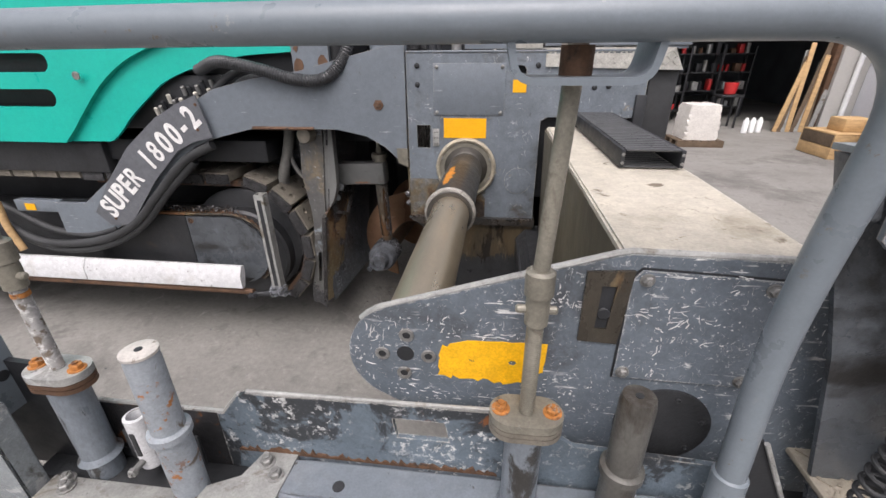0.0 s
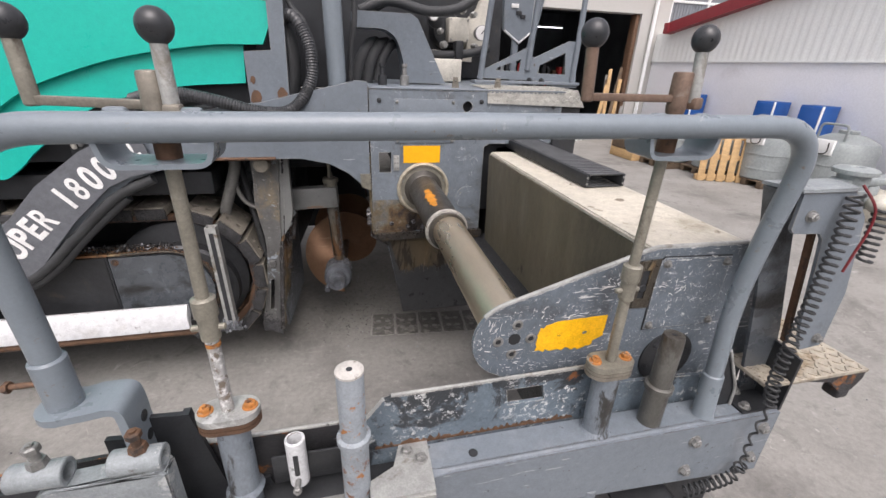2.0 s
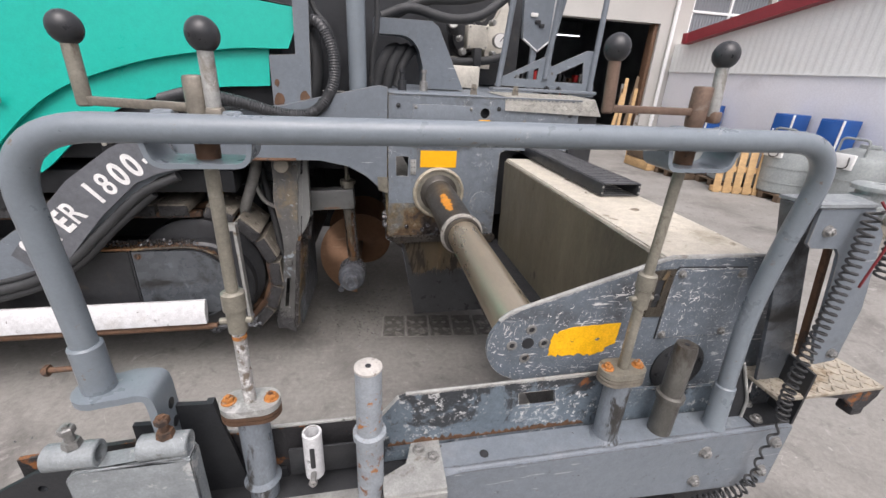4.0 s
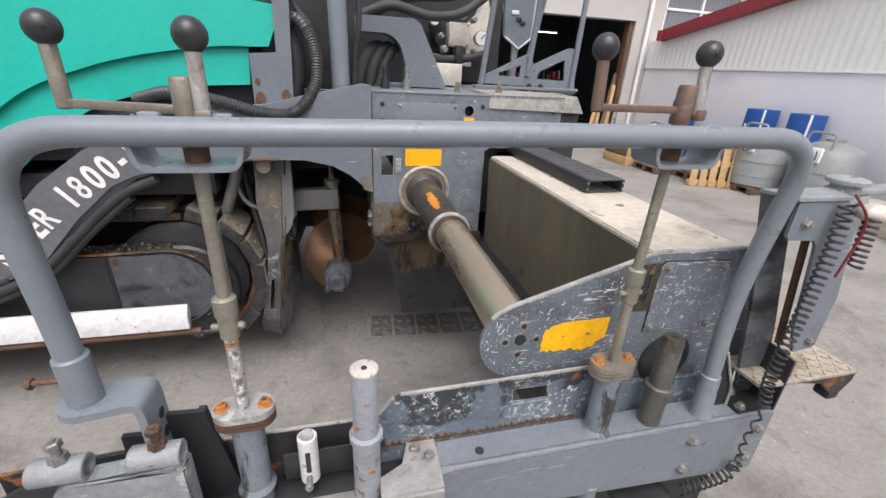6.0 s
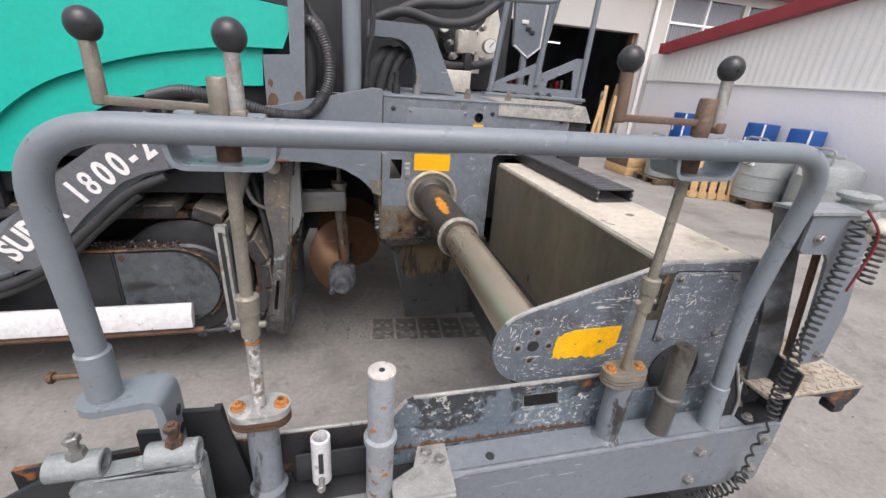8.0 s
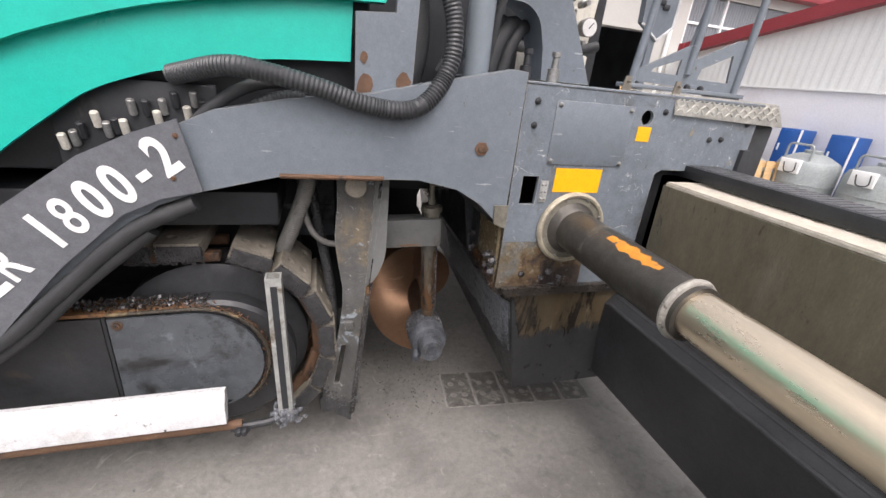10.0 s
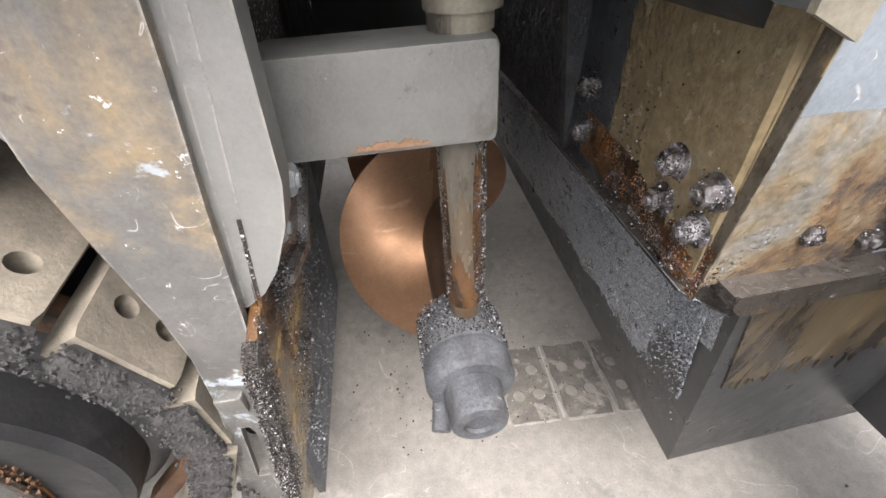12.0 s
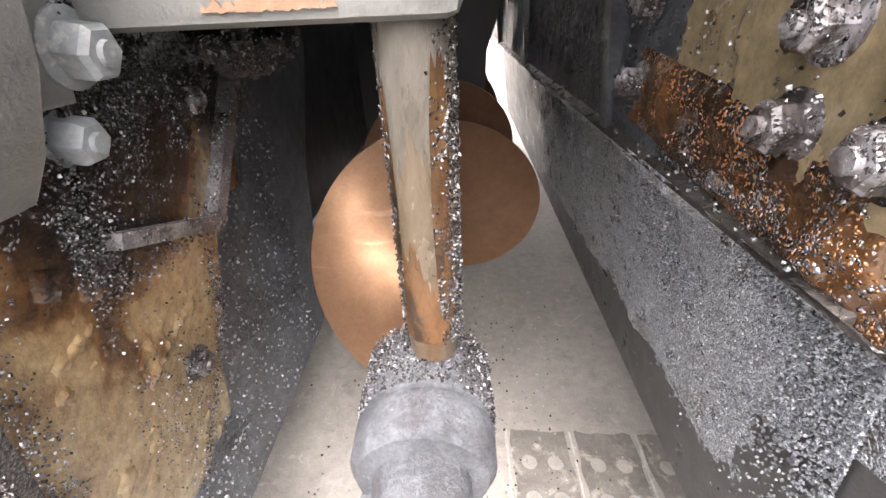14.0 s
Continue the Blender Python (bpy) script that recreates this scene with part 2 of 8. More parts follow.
    if grain:
        g = ramp(nt, noise_tex(nt, co, 190, 4, 0.7), [(0.36, 1.0 - grain), (0.64, 1.0 + 0.8 * grain)])
        c = mix(nt, 1.0, c, g, "MULTIPLY")
        g = ramp(nt, noise_tex(nt, co, 34, 5, 0.65), [(0.34, 1.0 - grain), (0.64, 1.0 + 0.8 * grain)])
        c = mix(nt, 1.0, c, g, "MULTIPLY")
    nt.links.new(c, b.inputs["Base Color"])
    nt.links.new(r_out, b.inputs["Roughness"])
    if m_out is not None:
        nt.links.new(m_out, b.inputs["Metallic"])
    else:
        b.inputs["Metallic"].default_value = metal
    if bump:
        bp = nt.nodes.new("ShaderNodeBump")
        bp.inputs["Strength"].default_value, bp.inputs["Distance"].default_value = bump, 0.01
        h = noise_tex(nt, co, bump_scale, 8, 0.7)
        nt.links.new(h, bp.inputs["Height"])
        nt.links.new(bp.outputs[0], b.inputs["Normal"])
    return m


def caked(name, film, grain_tones, patch=9.0, level=0.0, slope=(0, 0, 0), film_scale=7.0, film_level=0.0, film_slope=(0, 0, 0), size=300.0, island=False, warm=None, stretch=(1, 1, 1), rough=0.2, relief=0.9):
    """Oily sheet with single grains of asphalt stuck to it. film: ramp of the oil film; grain_tones: ramp over the
    grains, its near-white end paints their glints; level and slope: how thick the grit lies along the sheet; warm:
    (colour, level, slope) of rusty grains.
    """
    m = bpy.data.materials.new(name)
    m.use_nodes = True
    nt = m.node_tree
    b = nt.nodes["Principled BSDF"]
    co = nt.nodes.new("ShaderNodeTexCoord").outputs["Object"]

    def along(way, start):
        d = nt.nodes.new("ShaderNodeVectorMath")
        d.operation = "DOT_PRODUCT"
        nt.links.new(co, d.inputs[0])
        d.inputs[1].default_value = way
        return math_node(nt, "ADD", d.outputs["Value"], start)

    mp = nt.nodes.new("ShaderNodeMapping")
    mp.inputs["Scale"].default_value = stretch
    nt.links.new(co, mp.inputs["Vector"])
    f = math_node(nt, "ADD", noise_tex(nt, mp.outputs[0], film_scale, 6, 0.58, 0.5), along(film_slope, film_level))
    c = ramp(nt, f, film)
    spots = ramp(nt, noise_tex(nt, co, 70, 5, 0.7), [(0.34, 0.7), (0.66, 1.25)])
    c = mix(nt, 1.0, c, spots, "MULTIPLY")
    vo = nt.nodes.new("ShaderNodeTexVoronoi")
    vo.inputs["Scale"].default_value = size
    nt.links.new(co, vo.inputs["Vector"])
    sep = nt.nodes.new("ShaderNodeSeparateColor")
    nt.links.new(vo.outputs["Color"], sep.inputs[0])
    cell, cell_2 = sep.outputs[0], sep.outputs[1]
    if island:
        cell = nt.nodes.new("ShaderNodeNewGeometry").outputs["Random Per Island"]
    g = ramp(nt, cell, grain_tones)
    if warm:
        w = math_node(nt, "ADD", math_node(nt, "ADD", along(warm[2], warm[1]), cell_2), noise_tex(nt, co, 14, 3, 0.6))
        g = mix(nt, ramp(nt, w, [(0.98, 0.0), (1.0, 1.0)]), g, warm[0])
    if island:
        cover = None
        c = g
    else:
        cover = math_node(nt, "ADD", noise_tex(nt, co, patch, 6, 0.7), along(slope, level))
        cover = math_node(nt, "ADD", cover, math_node(nt, "MULTIPLY", math_node(nt, "SUBTRACT", cell_2, 0.5), 0.28))
        cover = ramp(nt, cover, [(0.5, 0.0), (0.52, 1.0)])
        c = mix(nt, cover, c, g)
    nt.links.new(c, b.inputs["Base Color"])
    r = ramp(nt, noise_tex(nt, co, 30, 5, 0.6), [(0.3, max(0.05, rough - 0.08)), (0.7, rough + 0.12)])
    nt.links.new(r, b.inputs["Roughness"])
    b.inputs["Specular IOR Level"].default_value = 0.7
    bp = nt.nodes.new("ShaderNodeBump")
    bp.inputs["Strength"].default_value, bp.inputs["Distance"].default_value = relief, 0.0035
    h = math_node(nt, "SUBTRACT", 1.0, vo.outputs["Distance"])
    if cover is not None:
        h = math_node(nt, "MULTIPLY", h, cover)
    h = math_node(nt, "ADD", h, math_node(nt, "MULTIPLY", noise_tex(nt, co, 45, 5, 0.6), 0.8))
    nt.links.new(h, bp.inputs["Height"])
    nt.links.new(bp.outputs[0], b.inputs["Normal"])
    return m


# grain tones; the last, near-white stop paints the sparkle of wet grit
BLUE_GRAINS = [(0.0, (0.045, 0.05, 0.056)), (0.3, (0.135, 0.15, 0.168)), (0.6, (0.215, 0.238, 0.265)), (0.9, (0.3, 0.328, 0.36)), (0.99, (0.52, 0.54, 0.57))]
DARK_GRAINS = [(0.0, (0.01, 0.009, 0.009)), (0.5, (0.03, 0.029, 0.03)), (0.76, (0.08, 0.082, 0.088)), (0.93, (0.17, 0.175, 0.19)), (0.99, (0.55, 0.56, 0.6))]
WHITE_CHIP, GRIME = (0.62, 0.63, 0.62), (0.03, 0.027, 0.025)
grey_paint = surface("weathered_grey_paint", (0.15, 0.175, 0.2), 0.38, 0, 0.08, 2.5, [((0.08, 0.085, 0.09), 2.2, 0.6, 0.14, 0.5, 0, "blot"), ((0.09, 0.07, 0.05), 13, 0.66, 0.05, 0.6, 0, "blot"), (WHITE_CHIP, 34, 0.68, 0.02, 0.5, 0, "fleck"), ((0.32, 0.34, 0.35), 90, 0.68, 0.03, 0.5, 0, "scratch")], 0.12, grain=0.07, worn=(0.3, 0.28, 0.25))
rail_paint = surface("handled_grey_paint", (0.17, 0.2, 0.225), 0.34, 0, 0.04, 4, [((0.23, 0.25, 0.265), 6, 0.64, 0.1, 0.4, 0, "blot"), ((0.16, 0.12, 0.09), 30, 0.63, 0.02, 0.6, 0, "fleck"), ((0.36, 0.38, 0.38), 22, 0.66, 0.02, 0.5, 0, "fleck")], 0.1, grain=0.04)
scratched_paint = surface("scratched_grey_paint", (0.12, 0.145, 0.17), 0.4, 0, 0.2, 3, [((0.05, 0.055, 0.06), 2.2, 0.56, 0.12, 0.5, 0, "blot"), (WHITE_CHIP, 150, 0.67, 0.014, 0.5, 0, "scratch"), (WHITE_CHIP, 90, 0.645, 0.012, 0.5, 0, "scratch"), (WHITE_CHIP, 21, 0.010, 1.0, 0.5, 0, "line"), (WHITE_CHIP, 34, 0.012, 1.0, 0.5, 0, "line"), (WHITE_CHIP, 47, 0.014, 1.0, 0.5, 0, "line"), (WHITE_CHIP, 70, 0.64, 0.02, 0.5, 0, "fleck")], 0.15, worn=(0.5, 0.5, 0.48))
flaked_paint = surface("flaked_grey_paint", (0.12, 0.155, 0.185), 0.5, 0, 0.25, 6, [((0.03, 0.035, 0.04), 5, 0.5, 0.04, 0.55, 0.0, "blot"), ((0.035, 0.04, 0.045), 38, 0.56, 0.03, 0.6, 0.0, "fleck"), (WHITE_CHIP, 60, 0.56, 0.03, 0.5, 0, "fleck"), ((0.22, 0.085, 0.03), 7, 0.63, 0.04, 0.8, 0, "blot")], 0.3, 45, worn=(0.5, 0.48, 0.44))
dark_steel = surface("dark_oily_steel", (0.035, 0.037, 0.04), 0.42, 0.25, 0.35, 5, [((0.09, 0.07, 0.05), 4, 0.62, 0.14, 0.5, 0.2, "blot"), ((0.2, 0.2, 0.2), 70, 0.72, 0.03, 0.35, 0.6, "fleck")], 0.25, 50)
black_steel = surface("black_painted_steel", (0.022, 0.024, 0.027), 0.5, 0.1, 0.3, 5, [((0.08, 0.075, 0.07), 6, 0.66, 0.12, 0.6, 0, "blot"), ((0.35, 0.35, 0.34), 60, 0.74, 0.02, 0.5, 0, "fleck")], 0.15)
tarred = surface("tarred_steel", (0.03, 0.026, 0.022), 0.3, 0.1, 0.5, 9, [((0.085, 0.06, 0.034), 7, 0.58, 0.12, 0.3, 0.2, "blot"), ((0.4, 0.4, 0.4), 60, 0.63, 0.04, 0.2, 0.4, "fleck")], 0.7, 40)
oily_wall = caked("brown_oily_steel_wall", [(0.2, (0.13, 0.05, 0.013)), (0.33, (0.02, 0.013, 0.009)), (0.45, (0.042, 0.028, 0.017)), (0.54, (0.09, 0.066, 0.038)), (0.66, (0.14, 0.113, 0.069))], DARK_GRAINS, 12, 7.45, (0, 1.6, -11), 5, 0.37, (0, -1.0, 2.2), size=380, warm=((0.3, 0.115, 0.028), 7.55, (0, 0, -9)), stretch=(1, 1, 0.45))
crust = surface("asphalt_crust", (0.19, 0.2, 0.22), 0.35, 0, 0.6, 60, [((0.3, 0.31, 0.33), 130, 0.62, 0.05, 0.3, 0.0, "fleck")], 1.0, 130, grain=0.45)
galvanised = surface("greasy_galvanised_steel", (0.34, 0.345, 0.33), 0.45, 0.3, 0.25, 9, [((0.13, 0.105, 0.07), 7, 0.56, 0.1, 0.55, 0.2, "blot"), ((0.5, 0.51, 0.5), 14, 0.6, 0.06, 0.45, 0.3, "blot"), (GRIME, 24, 0.6, 0.05, 0.6, 0, "fleck")], 0.2)
zinc = surface("dull_brownish_steel", (0.22, 0.2, 0.165), 0.42, 0.4, 0.2, 12, [((0.15, 0.11, 0.07), 20, 0.6, 0.1, 0.6, 0.3, "blot")], 0.15)
spindle_steel = surface("grimy_spindle_steel", (0.235, 0.222, 0.182), 0.42, 0.35, 0.25, 14, [((0.085, 0.065, 0.045), 14, 0.58, 0.12, 0.7, 0.1, "blot"), ((0.4, 0.4, 0.39), 45, 0.62, 0.06, 0.5, 0.3, "fleck")], 0.2)
polished = surface("polished_steel_tube", (0.72, 0.62, 0.47), 0.34, 0.9, 0.05, 3, [((0.4, 0.3, 0.18), 1.6, 0.54, 0.3, 0.38, 0.85, "blot"), ((0.2, 0.14, 0.09), 9, 0.68, 0.1, 0.45, 0.6, "blot")], 0.02, stretch=(1, 0.25, 1), grain=0.03)
tube_dark = surface("sooty_steel_tube", (0.075, 0.07, 0.062), 0.4, 0.5, 0.3, 6, [((0.24, 0.23, 0.2), 5, 0.6, 0.15, 0.5, 0.5, "blot"), ((0.55, 0.24, 0.03), 4.3, 0.72, 0.05, 0.7, 0, "blot")], 0.2)
bare_chip = surface("bare_scratched_metal", (0.66, 0.66, 0.65), 0.45, 0.2, 0.15, 60, [], 0.0, grain=0.1)
cap_cream = surface("worn_cream_paint_cap", (0.46, 0.44, 0.41), 0.55, 0, 0.15, 20, [((0.2, 0.17, 0.14), 40, 0.6, 0.06, 0.6, 0, "blot")], 0.3)
beam_paint = surface("rubbed_grey_beam_paint", (0.155, 0.18, 0.205), 0.36, 0, 0.1, 2.5, [((0.21, 0.23, 0.25), 3, 0.58, 0.14, 0.42, 0, "blot"), ((0.1, 0.11, 0.12), 4, 0.64, 0.1, 0.45, 0, "blot"), ((0.05, 0.042, 0.036), 26, 0.63, 0.02, 0.6, 0, "fleck"), ((0.14, 0.08, 0.05), 40, 0.67, 0.02, 0.7, 0, "fleck"), (WHITE_CHIP, 50, 0.7, 0.02, 0.5, 0, "fleck"), ((0.32, 0.34, 0.35), 90, 0.66, 0.03, 0.5, 0, "scratch")], 0.12, grain=0.08, worn=(0.07, 0.06, 0.052))
muddy_tread = surface("muddy_tread_plate", (0.42, 0.38, 0.31), 0.5, 0.4, 0.2, 14, [((0.2, 0.15, 0.09), 8, 0.52, 0.12, 0.7, 0.1, "blot"), ((0.12, 0.09, 0.06), 20, 0.6, 0.08, 0.8, 0, "blot")], 0.2)
rust_film = surface("rust_filmed_bare_steel", (0.17, 0.115, 0.085), 0.5, 0.35, 0.2, 14, [((0.1, 0.06, 0.04), 16, 0.56, 0.1, 0.6, 0.2, "blot"), ((0.27, 0.24, 0.21), 9, 0.62, 0.1, 0.5, 0.3, "blot")], 0.15)
orange_mark = surface("smeared_orange_paint", (0.5, 0.2, 0.02), 0.5, 0.0, 0.2, 14, [((0.1, 0.08, 0.06), 22, 0.56, 0.08, 0.5, 0.2, "blot")], 0.1)
weld = surface("bare_weld_bead", (0.42, 0.4, 0.36), 0.5, 0.5, 0.3, 40, [((0.1, 0.08, 0.06), 30, 0.58, 0.08, 0.7, 0.1, "blot")], 0.9, 90)
# darker copy of the auger copper, for flights in the shade further in
bronze_shaded = surface("shaded_coppery_auger_steel", (0.22, 0.125, 0.075), 0.5, 0.75, 0.16, 3, [((0.09, 0.05, 0.032), 3, 0.58, 0.25, 0.45, 0.6, "blot")], 0.06, grain=0.08)
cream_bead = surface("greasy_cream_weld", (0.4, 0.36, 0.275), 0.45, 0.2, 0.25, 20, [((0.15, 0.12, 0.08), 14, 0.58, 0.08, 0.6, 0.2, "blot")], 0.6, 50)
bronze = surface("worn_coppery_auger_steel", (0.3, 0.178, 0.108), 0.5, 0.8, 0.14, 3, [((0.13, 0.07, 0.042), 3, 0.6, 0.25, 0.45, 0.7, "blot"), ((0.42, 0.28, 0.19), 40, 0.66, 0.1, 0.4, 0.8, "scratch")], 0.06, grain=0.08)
auger_dark = surface("scaled_shaded_auger_steel", (0.1, 0.065, 0.045), 0.5, 0.55, 0.25, 5, [((0.3, 0.17, 0.11), 4, 0.62, 0.15, 0.4, 0.7, "blot")], 0.2)
bearing_steel = surface("asphalt_caked_bearing", (0.085, 0.093, 0.105), 0.5, 0.25, 0.35, 16, [((0.06, 0.06, 0.065), 14, 0.55, 0.1, 0.6, 0.1, "blot"), ((0.36, 0.37, 0.39), 40, 0.62, 0.06, 0.4, 0.3, "fleck"), ((0.04, 0.03, 0.02), 5, 0.6, 0.1, 0.4, 0.1, "blot")], 0.8, 70, grain=0.3)
rusty_bolt = surface("rusty_orange_bolt", (0.42, 0.17, 0.04), 0.7, 0.1, 0.3, 40, [((0.3, 0.27, 0.22), 50, 0.56, 0.06, 0.6, 0.2, "blot"), ((0.12, 0.055, 0.03), 60, 0.52, 0.1, 0.8, 0.1, "blot")], 0.4)
bolt_steel = surface("dull_bolt_steel", (0.28, 0.28, 0.27), 0.42, 0.6, 0.25, 40, [((0.09, 0.07, 0.05), 50, 0.58, 0.1, 0.6, 0.3, "blot")], 0.3)
clip_steel = caked("gritty_bare_steel", [(0.42, (0.05, 0.045, 0.042)), (0.55, (0.13, 0.13, 0.135)), (0.7, (0.2, 0.2, 0.205))], DARK_GRAINS, 26, -0.02, size=520, film_scale=20, rough=0.28, relief=0.7)
tarred_bolt = caked("tarred_bolt_steel", [(0.42, (0.014, 0.011, 0.01)), (0.5, (0.05, 0.045, 0.045)), (0.6, (0.17, 0.17, 0.185))], DARK_GRAINS, 40, -0.08, size=620, film_scale=34, rough=0.2, relief=0.7)
green_paint = surface("turquoise_green_paint", (0.0, 0.37, 0.295), 0.36, 0, 0.05, 2, [((0.01, 0.33, 0.265), 3, 0.6, 0.2, 0.35, 0, "blot"), ((0.12, 0.13, 0.11), 60, 0.74, 0.03, 0.6, 0, "fleck")], 0.02, 20, grain=0.05)
white_paint = surface("chipped_white_paint", (0.58, 0.59, 0.6), 0.5, 0, 0.06, 5, [((0.05, 0.045, 0.04), 20, 0.63, 0.02, 0.6, 0, "fleck"), ((0.07, 0.06, 0.05), 46, 0.63, 0.02, 0.6, 0, "fleck"), ((0.46, 0.45, 0.43), 3, 0.58, 0.12, 0.6, 0, "blot"), ((0.3, 0.22, 0.14), 9, 0.69, 0.05, 0.6, 0, "blot")], 0.15, worn=(0.12, 0.09, 0.06))
pump_paint = surface("dirty_cream_paint", (0.5, 0.48, 0.42), 0.5, 0, 0.15, 6, [((0.12, 0.1, 0.07), 7, 0.6, 0.12, 0.6, 0, "blot")], 0.1)
yellow_decal = surface("yellow_decal", (0.85, 0.42, 0.005), 0.45, 0, 0.06, 8, [], 0.03, grain=0.05)
worn_decal = surface("worn_yellow_decal", (0.85, 0.45, 0.005), 0.5, 0, 0.08, 8, [((0.12, 0.1, 0.07), 38, 0.66, 0.02, 0.6, 0, "fleck")], 0.1)
rubber = surface("dusty_black_rubber", (0.03, 0.032, 0.034), 0.62, 0, 0.3, 8, [((0.11, 0.105, 0.1), 6, 0.6, 0.15, 0.8, 0, "blot")], 0.15)
hose_grey = surface("dusty_grey_hose", (0.035, 0.037, 0.04), 0.42, 0, 0.25, 9, [((0.1, 0.098, 0.095), 8, 0.62, 0.12, 0.8, 0, "blot")], 0.1)
knob_plastic = surface("black_plastic_knob", (0.025, 0.027, 0.03), 0.35, 0, 0.2, 20, [((0.08, 0.08, 0.08), 30, 0.66, 0.1, 0.6, 0, "blot")], 0.05)
pad_rubber = surface("dusty_track_pad_rubber", (0.21, 0.19, 0.155), 0.8, 0, 0.25, 9, [((0.05, 0.048, 0.045), 7, 0.58, 0.12, 0.8, 0, "blot")], 0.35, 60, random_tone=0.15)
pad_edge = surface("asphalt_caked_rubber", (0.05, 0.05, 0.052), 0.75, 0, 0.4, 30, [((0.2, 0.19, 0.18), 60, 0.66, 0.06, 0.6, 0, "fleck")], 0.9, 70)
blue_grit = caked("loose_grey_asphalt_grit", [(0.4, (0.1, 0.1, 0.1)), (0.6, (0.2, 0.2, 0.2))], BLUE_GRAINS, island=True, rough=0.28)
plate_foot = caked("stained_gritty_grey_plate", [(0.36, (0.02, 0.016, 0.015)), (0.46, (0.055, 0.044, 0.037)), (0.52, (0.12, 0.08, 0.046)), (0.58, (0.14, 0.118, 0.082)), (0.66, (0.13, 0.128, 0.118)), (0.8, (0.15, 0.172, 0.195))], DARK_GRAINS, 15, 1.62, (0, 0, -1.9), 7, -1.16, (0, 0, 1.2), size=420, stretch=(1, 1, 0.7))
rust_ledge = surface("orange_brown_rust_ledge", (0.3, 0.16, 0.075), 0.7, 0.1, 0.35, 9, [((0.08, 0.055, 0.04), 9, 0.55, 0.1, 0.7, 0, "blot"), ((0.42, 0.3, 0.18), 12, 0.6, 0.1, 0.7, 0, "blot")], 0.5)
rust_iron = surface("rusty_chain_iron", (0.13, 0.072, 0.042), 0.7, 0.2, 0.4, 12, [((0.04, 0.03, 0.025), 12, 0.56, 0.1, 0.7, 0.1, "blot")], 0.4)
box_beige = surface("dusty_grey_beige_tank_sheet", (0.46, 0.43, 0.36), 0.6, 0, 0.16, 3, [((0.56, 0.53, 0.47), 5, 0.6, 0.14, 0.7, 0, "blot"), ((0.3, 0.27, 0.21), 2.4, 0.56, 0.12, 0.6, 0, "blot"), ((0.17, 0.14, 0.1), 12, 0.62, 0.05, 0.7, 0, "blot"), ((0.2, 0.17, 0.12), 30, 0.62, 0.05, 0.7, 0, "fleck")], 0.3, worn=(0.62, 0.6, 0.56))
# side tone of the beige box, with the shade of that face mixed in
box_side = surface("shaded_olive_tank_side", (0.12, 0.107, 0.075), 0.5, 0, 0.14, 3, [((0.065, 0.058, 0.045), 1.6, 0.54, 0.2, 0.6, 0, "blot"), ((0.16, 0.145, 0.11), 4, 0.6, 0.16, 0.6, 0, "blot"), ((0.035, 0.03, 0.025), 14, 0.62, 0.05, 0.5, 0, "blot")], 0.15, stretch=(1, 1, 0.35), worn=(0.4, 0.37, 0.3))
tread_plate = surface("aluminium_tread_plate", (0.6, 0.59, 0.54), 0.36, 0.55, 0.15, 14, [((0.34, 0.29, 0.2), 9, 0.63, 0.12, 0.6, 0.3, "blot")], 0.1)
concrete = surface("dusty_yard_concrete", (0.228, 0.221, 0.206), 0.8, 0, 0.2, 1.4, [((0.115, 0.11, 0.102), 0.8, 0.52, 0.14, 0.7, 0, "blot"), ((0.085, 0.081, 0.076), 2.3, 0.62, 0.12, 0.6, 0, "blot"), ((0.34, 0.33, 0.31), 3.1, 0.63, 0.12, 0.9, 0, "blot"), ((0.16, 0.155, 0.145), 7, 0.54, 0.16, 0.8, 0, "blot"), ((0.28, 0.272, 0.255), 11, 0.58, 0.14, 0.9, 0, "blot"), ((0.09, 0.086, 0.08), 40, 0.69, 0.04, 0.9, 0, "fleck"), ((0.42, 0.4, 0.375), 6, 0.008, 0.4, 0.9, 0, "line"), ((0.45, 0.43, 0.4), 2.2, 0.003, 0.6, 0.9, 0, "line")], 0.3, 70, grain=0.11)
print_dark = surface("dark_rubber_print", (0.12, 0.115, 0.105), 0.85, 0, 0.3, 14, [((0.29, 0.275, 0.25), 12, 0.53, 0.1, 0.9, 0, "blot")], 0.2)
print_pale = surface("pale_dust_line", (0.31, 0.3, 0.275), 0.9, 0, 0.2, 20, [((0.28, 0.27, 0.25), 30, 0.5, 0.1, 0.9, 0, "blot")], 0.2)
sign_paint = surface("dark_grey_sign_paint", (0.115, 0.122, 0.135), 0.45, 0, 0.12, 6, [((0.24, 0.12, 0.07), 9, 0.7, 0.04, 0.7, 0, "blot")], 0.06)
letter_white = surface("chipped_white_lettering", (0.75, 0.75, 0.74), 0.5, 0, 0.05, 9, [((0.09, 0.09, 0.095), 30, 0.64, 0.03, 0.5, 0, "fleck")], 0.05, grain=0.1)
wall_grey = surface("pale_grey_render", (0.76, 0.77, 0.81), 0.8, 0, 0.05, 0.7, [((0.58, 0.58, 0.6), 0.9, 0.6, 0.2, 0.8, 0, "blot")], 0.1, 30, grain=0.05)
wall_cream = surface("cream_render", (0.46, 0.455, 0.43), 0.8, 0, 0.05, 0.7, [((0.44, 0.42, 0.37), 1.1, 0.62, 0.2, 0.8, 0, "blot")], 0.1, 30, grain=0.05)
cladding = surface("white_sheet_cladding", (0.8, 0.82, 0.81), 0.5, 0, 0.04, 0.8, [], 0.03, grain=0.05)
